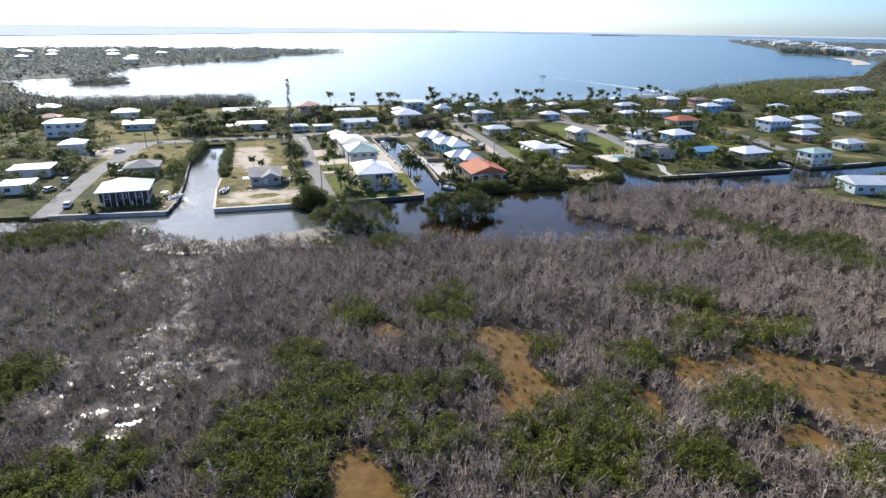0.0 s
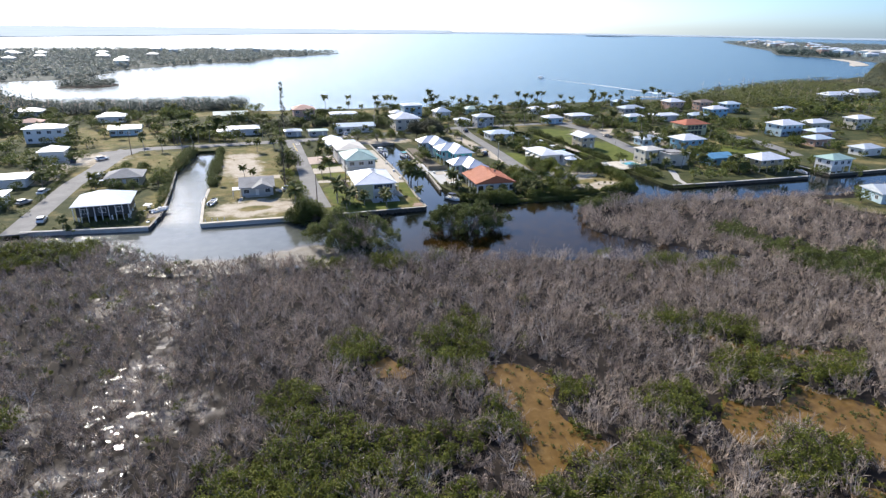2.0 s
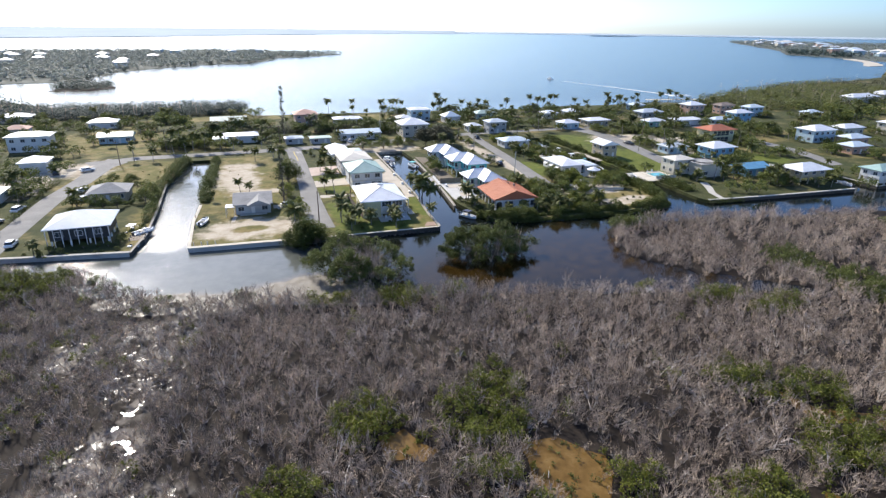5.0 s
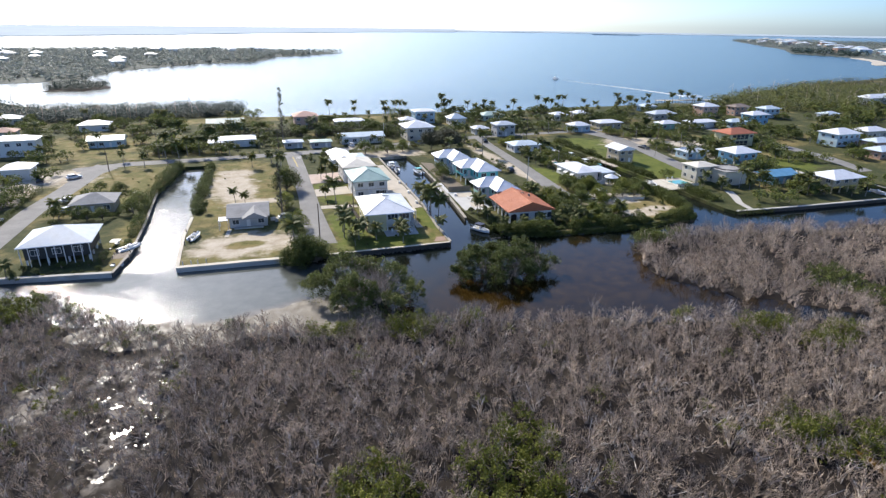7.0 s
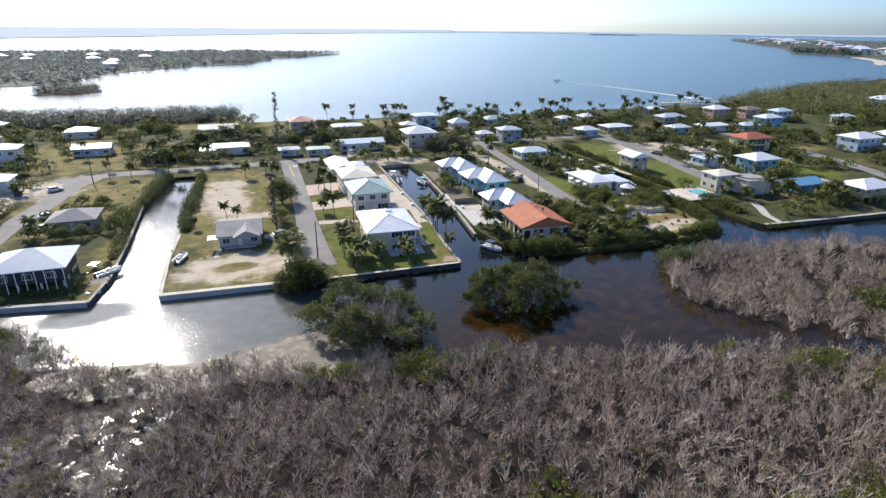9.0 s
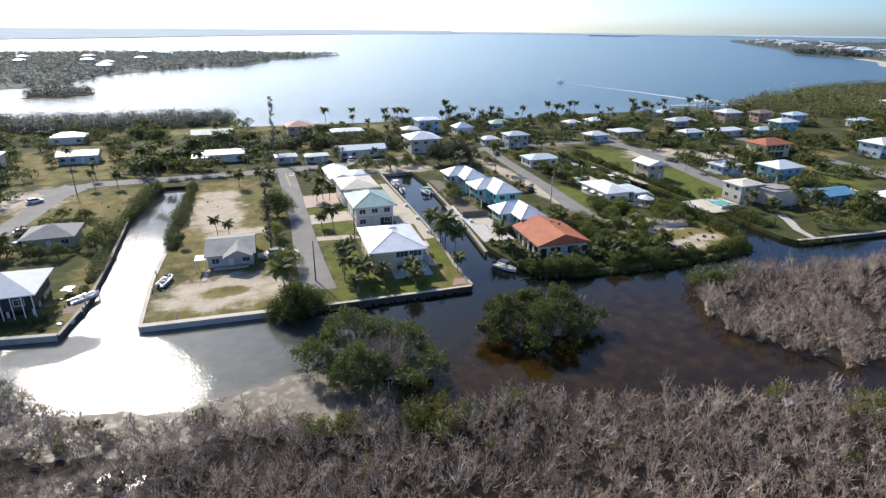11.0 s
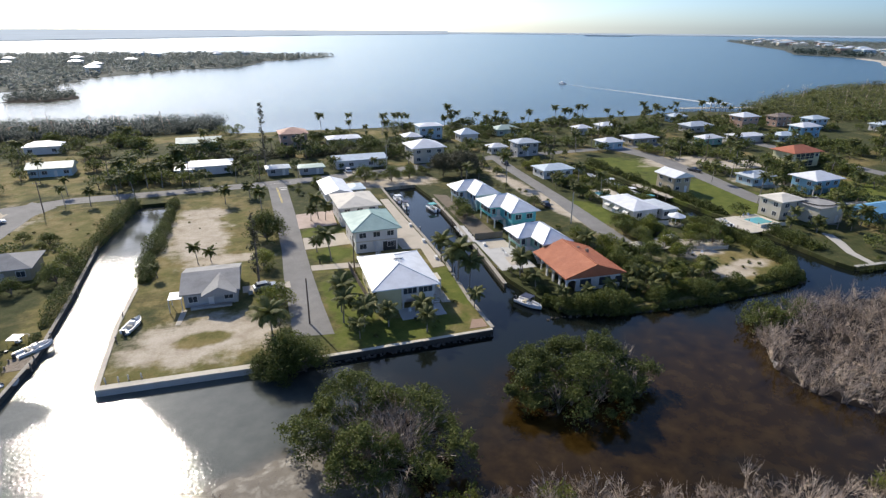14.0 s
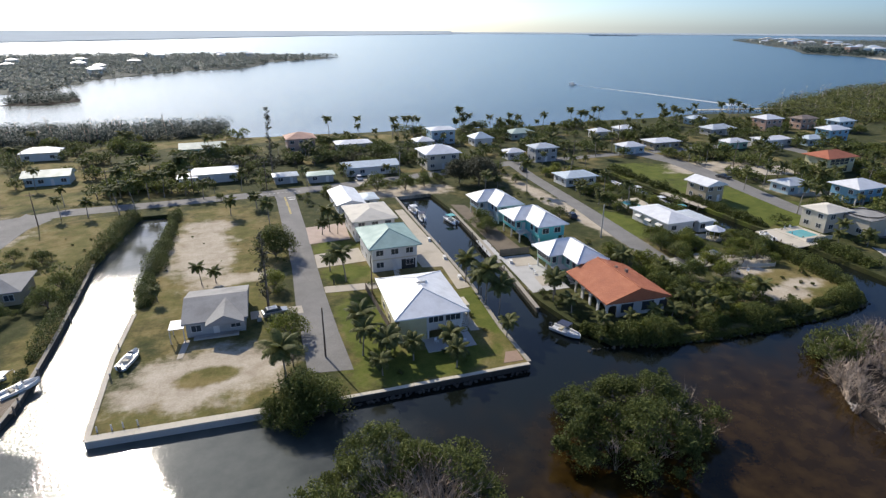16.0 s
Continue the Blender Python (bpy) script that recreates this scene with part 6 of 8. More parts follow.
# ---- island mangroves in the channel ----
def mangrove_island(x, y, rx, ry, h, seed, deadmid, label):
    gen = np.random.default_rng(seed)
    t = thing("mangrove_island", x, y, 0, 0, label, "mangrove")

    def lobes(a):
        return 1 + 0.13 * np.sin(a * 2 + seed) + 0.14 * np.sin(a * 5 + 2 * seed) + 0.1 * np.sin(a * 11 + seed)

    n = 420
    a = gen.uniform(0, math.tau, n)
    r = np.sqrt(gen.uniform(0, 1, n))
    cx, cy = np.cos(a) * r * rx * lobes(a), np.sin(a) * r * ry * lobes(a)
    hump = 0.82 + 0.32 * np.sin(cx * 0.45 + seed) * np.cos(cy * 0.5 + seed)
    cz = h * (0.45 + 0.48 * (1 - r ** 3)) * hump * gen.uniform(0.72, 1.12, n)
    if deadmid:
        gap = np.hypot(cx / rx - 0.08, cy / ry + 0.16)
        keep = (gap > 0.31) & ((cx < rx * 0.3) | (gen.uniform(0, 1, n) < 0.72))
        cx, cy, cz = cx[keep], cy[keep], cz[keep]
    n = len(cx)
    per = 112
    e = gen.normal(size=(n, per, 3))
    e /= np.linalg.norm(e, axis=2)[..., None]
    e *= gen.uniform(0.45, 1, (n, per))[..., None]
    pts = (np.stack([cx, cy, cz], 1)[:, None] + e * gen.uniform(0.55, 1.3, n)[:, None, None] * np.array([[[1, 1, 0.85]]])).reshape(-1, 3)
    nl = 2200
    low = gen.uniform(0, math.tau, nl)
    lr = gen.uniform(0.8, 1.04, nl) * lobes(low)
    skirt = np.stack([np.cos(low) * rx * lr, np.sin(low) * ry * lr, gen.uniform(0.25, h * 0.45, nl)], 1)
    v, f = leaves(np.concatenate([pts, skirt]), np.full(len(pts) + nl, 0.25), gen)
    part("crown", mesh_np("crown", v, f, M["isle_leaf"]), None, t, "dense dark green leaves")
    bm = bmesh.new()
    for i in range(30):
        q = gen.integers(0, n)
        b = (cx[q] * 0.35 + gen.normal(0, 0.6), cy[q] * 0.35 + gen.normal(0, 0.6))
        tube(bm, [(b[0], b[1], -0.5), (b[0] * 1.3, b[1] * 1.3, cz[q] * 0.5), (cx[q], cy[q], cz[q])], [0.13, 0.09, 0.03], 5, False)
    tagged(part("stem_thicket", bm, M["bark"], t), "brown stems under the leaves", kind="stuff")
    if deadmid:
        k = 13
        px = rx * 0.08 + gen.normal(0, rx * 0.17, k)
        py = -ry * 0.2 + gen.normal(0, ry * 0.2, k)
        tall = h * gen.uniform(0.78, 1.04, k)
        vf = dead_bushes(px, py, tall * 0.7, tall, 26, 12, 0.055, 0.1)
    else:
        px, py = gen.uniform(-0.5, 0.85, 11) * rx, gen.uniform(-0.8, 0.3, 11) * ry
        vf = dead_bushes(px, py, np.full(11, 2.4), h * gen.uniform(0.7, 1.02, 11), 9, 10, 0.055, 0.1)
    tagged(part("dead_branch_tangle", mesh_np("dead_branch_tangle", vf[0], vf[1], M["dead"]), None, t), "bare grey branches among the leaves", kind="stuff")
    return t


hedge([(-71.5, 20), (-71, 36), (-71.2, 66)], 3.2, 2.2, 180, M["hedge"], "uneven green scrub on the canal bank")
mangrove_island(-24.6, -20.5, 9.9, 9.8, 7.7, 3, True, "mangrove islet with grey dead branches in its middle")
mangrove_island(5.4, -18.2, 11.2, 7.7, 6.7, 5, False, "dense dark green mangrove islet standing in brown shallows")

def driftwood(x, y, z, label):
    gen = random.Random(int(x * 7))
    t = thing("driftwood", x, y, z, 0, label, "driftwood")
    for k in range(9):
        q = gen.uniform(0, math.tau)
        ln = gen.uniform(0.7, 1.7)
        c = (gen.uniform(-0.5, 0.5), gen.uniform(-0.5, 0.5))
        p0 = (c[0] - math.cos(q) * ln / 2, c[1] - math.sin(q) * ln / 2, gen.uniform(0, 0.25))
        p1 = (c[0], c[1], 0.3 + 0.05 * k)
        p2 = (c[0] + math.cos(q + 0.3) * ln / 2, c[1] + math.sin(q + 0.3) * ln / 2, gen.uniform(0.1, 0.7))
        part("branch", tube(bmesh.new(), [p0, p1, p2], [0.12, 0.09, 0.03], 6), M["bleached"], t)


driftwood(38.0, -23.6, 0.1, "heap of bleached white branches at the water's edge")
driftwood(26.4, -50.1, 1.6, "bleached white branches caught in the dead mangroves")

# ---- shore hedges ----
hedge([(-57, 96), (-55.4, 99.5)], 2.4, 1.6, 70, M["hedge"], "low green bushes at the canal head")
hedge([(-55.2, 100), (-56.3, 72), (-57.8, 53), (-57.2, 40)], 4.4, 3.0, 420, M["hedge"], "clipped green hedge along the canal bank")
hedge([(-65.3, 100), (-67, 92), (-70.2, 67)], 4.8, 3.3, 420, M["hedge"], "green bushes along the canal bank")
hedge([(14.4, 7.5), (17, 3.6), (21, 1.6), (28, 0.6), (44, -0.2), (58, -0.6), (69, 0.4), (73.6, 3.4), (75.8, 18), (75.8, 36)], 4.6, 3.3, 760, M["isle_leaf"], "dense green shore scrub along the rocky bank", z=0.1, size=0.25)
hedge([(88.2, 8), (88.4, 14), (88.4, 22)], 6, 3.0, 420, M["isle_leaf"], "dark green hedge along the east canal", z=0.4, size=0.34)
hedge([(88.4, 36), (88.8, 55), (89, 74), (89, 104)], 6.2, 3.0, 420, M["isle_leaf"], "dark hedge between lawn and canal", z=0.4, size=0.34)
hedge([(76, 38), (75.6, 58), (76, 75), (76.6, 104)], 4.4, 2.8, 160, M["isle_leaf"], "uneven green scrub on the east canal bank", z=0.5, size=0.34)
hedge([(86, -2.5), (96, -3.2), (98, -3.5)], 3.0, 2.0, 90, M["hedge"], "dark shore bushes", z=0.2)
hedge([(-16.5, 36.5), (-1.5, 35.6)], 1.6, 1.3, 80, M["hedge"], "dark green clipped hedge between two houses")
hedge([(-104, 38), (-104, 62), (-103, 80)], 2.0, 1.6, 60, M["hedge"], "roadside hedge")
# two hedges in dark pine foliage: shade of their south face as colour
hedge([(-67, 157), (-40, 154), (-15, 150.5)], 3.0, 3.6, 110, M["pine"], "dark overgrown hedge behind the cross-street gardens", size=0.5)
hedge([(-12, 149.6), (5, 147), (28, 146)], 3.0, 3.6, 110, M["pine"], "dark overgrown hedge behind the bay-front gardens", size=0.5)
hedge([(-66, 114.8), (-84, 115)], 1.2, 0.6, 40, M["hedge"], "low shrubs at the roadside")

hedge([(24, -0.6), (34, -1.7), (44, -2.7), (57, -2.9), (69, -1.5), (74.4, 1.6)], 2.6, 1.5, 300, M["isle_leaf"], "low dark growth overhanging the east bank", z=-0.1)

# rocks at the foot of the east bank
bm = bmesh.new()
for k in range(120):
    s = rnd.uniform(0, 1)
    xx = 12 + 60 * s + rnd.uniform(-0.8, 0.8)
    yy = 2.4 - 4.9 * math.sin(s * math.pi * 0.75) + rnd.uniform(-0.8, 0.3) - 0.4
    r = rnd.uniform(0.15, 0.42)
    q = bmesh.ops.create_icosphere(bm, subdivisions=1, radius=r, matrix=pose(xx, yy, rnd.uniform(-0.15, 0.1), rnd.uniform(0, 90), rnd.uniform(0, 90), 0))
    for v_ in q["verts"]:
        v_.co += Vector((rnd.uniform(-0.3, 0.3), rnd.uniform(-0.3, 0.3), rnd.uniform(-0.3, 0.2))) * r
single("riprap", bm, M["wallrock"], "grey limestone rocks at the water's edge", "rocks", kind="stuff")

bm = bmesh.new()
for k in range(110):
    s = rnd.uniform(0, 1)
    xx, yy = -37 + 37.6 * s, 1.1 - 1.25 * s - rnd.uniform(0.1, 0.7)
    r = rnd.uniform(0.14, 0.32)
    q = bmesh.ops.create_icosphere(bm, subdivisions=1, radius=r, matrix=pose(xx, yy, rnd.uniform(-0.12, 0.2), rnd.uniform(0, 90), rnd.uniform(0, 90), 0))
    for v_ in q["verts"]:
        v_.co += Vector((rnd.uniform(-0.3, 0.3), rnd.uniform(-0.3, 0.3), rnd.uniform(-0.3, 0.2))) * r
single("riprap", bm, M["wallrock"], "dark weathered stones at the seawall foot", "rocks", kind="stuff")

# ---- trees ----
T = [broadleaf(101, 6.0, 3.0, M["leaf"], 34, 72, 0.27, "", 0.05), broadleaf(102, 7.2, 3.5, M["leaf"], 36, 76, 0.29, "", 0.05), broadleaf(103, 4.8, 2.5, M["leaf_pale"], 28, 64, 0.25),
     broadleaf(104, 5.2, 2.7, M["hedge"], 30, 68, 0.26, "", 0.05), broadleaf(105, 8.5, 3.6, M["leaf_pale"], 40, 70, 0.28)]
P_near = [palm(201, 5.4, 3.0, 20), palm(211, 3.9, 2.7, 18, True, 0.4), palm(221, 7.0, 3.1, 21, True, 1.1)]
P_far = [palm(231, 7.6, 3.0, 15, False, 0.7), palm(241, 9.6, 3.1, 15, False, 1.2), palm(251, 5.4, 2.8, 15, False, 0.4)]
bush = broadleaf(301, 1.9, 1.4, M["hedge"], 16, 34, 0.28, "round green garden bush", 0.12, "bush")
bush2 = broadleaf(302, 1.5, 1.2, M["leaf"], 14, 34, 0.26, "dark green garden shrub", 0.12, "bush")
# garden tree in the sun-brightened leaf colour
T.append(broadleaf(106, 5.6, 2.9, M["leaf_bright"], 34, 70, 0.27, "", 0.05))
first = {}


def plant(ob, m_x, m_y, rz=None, s=1.0, z=LAND, group="", label=""):
    """Set a plant down: the first one itself, later ones as copies."""
    m = at(m_x, m_y, z, rnd.uniform(0, 360) if rz is None else rz, s)
    if ob in first:
        ob = copy_thing(ob, m)
    else:
        first[ob] = True
        ob.matrix_basis = m
    return tagged(ob, label, "", group)


g = "palms round the white-roofed house"
for k, (a, b, s) in enumerate(((-22.6, 15, 0.95), (-20, 8.2, 1.0), (-21.5, 4.6, 0.75), (-16, 7, 0.8), (-9.4, 7.2, 0.9), (-10.4, 3.0, 0.8), (2.4, 31, 1.05), (2.6, 25, 1.1), (2.2, 20.5, 1.1), (3.0, 16.5, 1.05), (0.6, 8.5, 0.75), (-18.2, 12, 0.8), (-23, 11, 0.9))):
    plant(P_near[k % 3 if s > 0.85 else 1], a, b, None, s, group=g)
g = "palms along the street"
for k, (a, b, s) in enumerate(((-22.4, 45.6, 0.8), (-20.2, 39.5, 0.85), (-16.8, 68, 0.8), (-20.5, 68.5, 0.85), (-18.4, 70, 0.8), (-41.5, 92, 0.85), (-34.5, 97, 0.95), (-32.2, 78.5, 0.8), (-49, 112, 0.9), (-44.9, 47.4, 0.68), (-47.5, 47.1, 0.55), (-55, 42, 0.5))):
    plant(P_near[(k + 1) % 3], a, b, None, s, group=g)
g = "palms along the cross street"
for k, (a, b, s) in enumerate(((-70, 103, 1.05), (-65.5, 101, 1.0), (-77.5, 103, 0.9), (-84, 104, 0.8), (-60, 117, 0.9), (-73, 118, 1.0), (-86, 117, 0.8), (-38, 117, 0.8), (-46, 118, 0.7), (-18, 116, 0.9))):
    plant(P_far[k % 3], a, b, None, s * 0.9, group=g)
g = "palms by the tiled house"
for k, (a, b, s) in enumerate(((14.6, 17.5, 0.9), (16.5, 20, 0.95), (15.5, 12.5, 0.75), (17.5, 5.5, 0.6), (22, 4.6, 0.6), (27, 4.2, 0.65), (31, 4.6, 0.6), (35.5, 7, 0.75), (38.6, 14, 0.7), (34, 24, 0.9), (37, 27.5, 0.8), (41, 20, 0.8), (45, 8, 0.75), (47, 4, 0.6), (36, 2.6, 0.6))):
    plant(P_near[k % 3 if s > 0.85 else 1], a, b, None, s, group=g)
plant(P_far[1], 45.5, 86.5, None, 1.05, label="tall palm at the street edge")
for k, (a, b) in enumerate(((70, 101), (62, 70), (58, 76), (68, 66), (106, 42), (104, 30), (112, 66), (121, 67), (82, 110), (143, 60), (30, 84), (38, 92), (20, 112), (48, 112))):
    plant(P_far[k % 3], a, b, None, rnd.uniform(0.7, 0.95), group="scattered garden palms")
for k, (a, b, n_) in enumerate(((4, 205, 1), (21, 203, 2), (25, 189, 1), (32, 186, 2), (41, 194, 4), (66, 203, 4), (71, 199, 2), (92, 194, 2), (109, 189, 2), (125, 186, 3), (138, 194, 4), (154, 178, 3), (177, 181, 5), (190, 188, 3), (205, 192, 3), (222, 188, 2), (240, 186, 3))):
    for j_ in range(n_):
        plant(P_far[(k + j_) % 3], a + rnd.gauss(0, 2.6), min(b + rnd.gauss(0, 2.6), 202), None, rnd.uniform(0.8, 1.15), group="palms along the bay front")
for k, (a, b) in enumerate(((96, 124), (107, 129), (129, 111), (127, 98), (135, 78), (138, 75), (131, 62))):
    plant(P_far[k % 3], a, b, None, rnd.uniform(0.85, 1.05), group="palms along the lawn street")

# named trees of the bare lot
plant(T[5], -34.4, 40.0, None, 0.95, label="sunny green tree beside the pine")
plant(T[5], -33.3, 20.2, None, 1.15, label="leafy tree shading the parked car")
plant(T[4], -33.6, 11.2, None, 0.6, label="pale green tree at the seawall")
plant(P_near[0], -35.0, 6.8, None, 1.15, label="full-crowned palm at the seawall")
shore_tree = broadleaf(121, 6.6, 3.1, M["isle_leaf"], 64, 90, 0.24, "dark mangrove tree overhanging the water", 0.06)
for a, b, q in ((-33.6, 1.4, 1.22), (-31.0, -0.4, 0.9), (-34.6, -1.2, 0.7), (-37.2, 0.6, 0.55)):
    plant(shore_tree, a, b, None, q, -0.2, "dark trees at the seawall")
plant(shore_tree, -32.4, 57.5, None, 1.15, label="round dark green tree by the street")
plant(T[1], -44, 108.5, None, 0.42, label="dense round bush at the corner")
for a, b, q in ((-11.5, 58.6, 0.85), (-8.2, 58.9, 0.95), (-5.2, 58.5, 0.9), (-2.8, 58.9, 0.8)):
    plant(T[1], a, b, None, q, group="close-grown dark trees between two houses")
plant(T[1], 32.8, 39.6, None, 0.4, label="round dark green bush")
plant(T[1], 38, 41.5, None, 0.5, label="round dark green bush by the street")
plant(T[0], 18.6, 61, None, 1.05, label="dark tree leaning over the boat canal")
plant(T[0], 18.4, 56.4, None, 0.85, label="dark tree leaning over the boat canal")
for k, (a, b, q) in enumerate(((-73.6, 46, 0.9), (-75.5, 50, 0.95), (-72.8, 54, 0.8), (-78, 44, 0.6))):
    plant(T[k % 2], a, b, None, q, group="dark trees along the west canal bank")
big_tree = broadleaf(411, 9.5, 4.9, M["pine"], 90, 150, 0.3, "large feathery olive-grey tree beyond the canal head", 0.2)
for a, b, q in ((34.5, 98.5, 1.15), (29.5, 103, 0.85), (38.5, 104, 0.8)):
    plant(big_tree, a, b, None, q, group="large feathery trees beyond the canal head")
for k, (a, b, q) in enumerate(((2.0, 103, 1.15), (6.5, 106.5, 1.2), (10.5, 101.5, 1.1), (13.5, 107, 1.15), (17.5, 104, 0.9), (-1.5, 107, 0.9))):
    plant(T[k % 2], a, b, None, q, group="dense dark trees beyond the canal head")
plant(casuarina(401, 14.5, 1.5, "tall thin pine with short ragged branches"), -35.8, 33)
plant(casuarina(402, 24.0, 1.9, "very tall thin pine above the roofs"), -27.6, 112 + 16)

HOUSES = [(o.location.x, o.location.y) for o in scene.objects if o.name.startswith("house") and o.parent is None]
ROADX = [(-26.6, 8, 110), (-98, 8, 110), (47, 22, 45), (52, 45, 70), (56, 70, 125), (109, 20, 50), (117, 50, 125), (183, 22, 125)]


def free(a, b, r):
    if 86 < a < 111 and 38 < b < 104:
        return False
    if any(abs(a - hx) < 7.5 + r and abs(b - hy) < 8 + r for hx, hy in HOUSES):
        return False
    if any(abs(a - rx_) < 4 + r and y0 - 2 < b < y1 + 2 for rx_, y0, y1 in ROADX):
        return False
    if -110 < a < 190 and 105 < b < 116 and a < 5:
        return False
    if 60 < a < 190 and 119 < b < 130:
        return False
    return True


def grove(n, x0, x1, y0, y1, kinds, smin, smax, group, r=0.5, z=LAND):
    for _ in range(n):
        for _try in range(12):
            a, b = rnd.uniform(x0, x1), rnd.uniform(y0, y1)
            if free(a, b, r):
                plant(rnd.choice(kinds), a, b, None, rnd.uniform(smin, smax), z, group)
                break


mixed = [T[0], T[1], T[2], T[3]]
grove(19, 51, 64, 15, 36, [T[0], T[5], T[5], T[4]], 0.6, 0.9, "garden trees east of the tiled house")
grove(11, 63, 74, 17, 34, [T[0], T[5], T[2]], 0.5, 0.8, "garden trees east of the tiled house")
grove(20, 36, 47, 10, 32, [T[0], T[5], T[5], T[4]], 0.7, 0.95, "garden trees east of the tiled house")
grove(4, 33, 52, 2.5, 12, [P_near[1], P_near[0]], 0.6, 0.85, "palms east of the tiled house")
grove(36, 33, 56, 2, 14, [bush, T[5], T[3], T[2]], 0.55, 0.9, "garden trees east of the tiled house")
for a, b, q in ((98.5, 20.5, 0.5), (104, 19.5, 0.55), (110, 17, 0.5), (116, 17, 0.7), (95, -0.8, 0.55)):
    plant(T[1], a, b, None, q, group="dark trees before the cream house")
for a, b, q in ((99, 17.6, 0.8), (108.5, 15.5, 0.7), (94.6, 21.5, 0.7)):
    plant(P_near[1], a, b, None, q, group="palms before the cream house")
grove(26, 52, 75, 2, 16, [bush, bush2, bush2], 0.3, 0.8, "low shrubs on the sandy point")
grove(14, 18, 52, 0.5, 3.0, [T[3], T[5], T[5]], 0.45, 0.65, "shore trees along the rocky bank", 0.2)
grove(26, 15, 36, 1.2, 5.6, [bush, bush2], 0.7, 1.2, "shrubs at the tiled house")
grove(14, 13.6, 17, 8, 21, [bush, T[3], bush2], 0.5, 0.8, "shrubs at the tiled house")
grove(34, 59, 75, 58, 112, mixed + [T[5], T[5]], 0.5, 0.85, "garden trees on the east street")
grove(16, 32, 48, 50, 112, mixed, 0.45, 0.75, "garden trees on the east street")
grove(14, 20, 52, 103, 122, mixed + [T[4]], 0.5, 0.9, "trees beyond the canal head")
grove(13, -91, -76, 38, 74, mixed, 0.45, 0.8, "trees round the grey-roofed house")
grove(15, 48, 62, 27, 39, [T[2], T[5], T[0]], 0.6, 0.85, "garden trees before the canal bungalow")
grove(12, 58, 64, 58, 92, [T[2], T[0], P_near[1]], 0.55, 0.8, "trees between street and pool gardens")
grove(22, -94, -74, 6, 14, [T[3], bush, bush2, P_near[1]], 0.5, 0.85, "shrubs before the house on posts")
grove(22, -24, -3, 76, 106, mixed + [bush], 0.4, 0.75, "shrubs round the cottages")
grove(14, -22, -1, 2, 34, [bush2, bush], 0.4, 0.8, "small shrubs in the corner garden")
grove(14, -57, -40, 40, 100, [bush2], 0.25, 0.6, "small weeds on the bare lot")
grove(12, -92, -70, 74, 98, [bush2], 0.3, 0.8, "small weeds in the dry field")

far_kinds = [broadleaf(111, 6.4, 3.5, M["leaf"], 15, 17, 0.66, "", 0.05), broadleaf(112, 5.2, 3.0, M["leaf_pale"], 13, 16, 0.6), broadleaf(113, 7.2, 3.6, M["leaf"], 16, 18, 0.68, "", 0.05), P_far[0], P_far[2]]


def mesh_arrays(ob):
    me = ob.data
    v = np.zeros(len(me.vertices) * 3, np.float32)
    me.vertices.foreach_get("co", v)
    me.calc_loop_triangles()
    f = np.zeros(len(me.loop_triangles) * 3, np.int32)
    me.loop_triangles.foreach_get("vertices", f)
    return v.reshape(-1, 3), f.reshape(-1, 3)


PACK = []
for ob in far_kinds:
    PACK.append({c.name.split(".")[0]: (*mesh_arrays(c), c.data.materials[0]) for c in ob.children})


def far_grove(n, x0, x1, y0, y1, smin, smax, label, weights=(5, 6, 4, 1.3, 1.3), r=0.3):
    """Trees too many to count among the far houses, joined by material."""
    acc = {}
    stands = [(rnd.uniform(x0, x1), rnd.uniform(y0, y1)) for _ in range(max(4, n // 7))]
    for _ in range(n):
        for _try in range(10):
            a, b = rnd.choice(stands)
            a, b = a + rnd.gauss(0, 4.2), b + rnd.gauss(0, 3.2)
            if not (x0 <= a <= x1 and y0 <= b <= y1):
                continue
            if free(a, b, r):
                break
        else:
            continue
        k = rnd.choices(range(5), weights)[0]
        s, q = rnd.uniform(smin, smax), rnd.uniform(0, math.tau)
        rot = np.array([[math.cos(q), -math.sin(q), 0], [math.sin(q), math.cos(q), 0], [0, 0, 1]]) * s
        for v, f, mat in PACK[k].values():
            e = acc.setdefault(mat.name, [mat, [], [], 0])
            e[1].append(v @ rot.T + np.array([[a, b, LAND]]))
            e[2].append(f + e[3])
            e[3] += len(v)
    for mat, vs, fs, _n in acc.values():
        wood_part = "garden_trunks" if "bark" in mat.name else "garden_trees"
        tagged(new(wood_part, mesh_np(wood_part, np.concatenate(vs), np.concatenate(fs), mat)), label, "trees", kind="stuff")


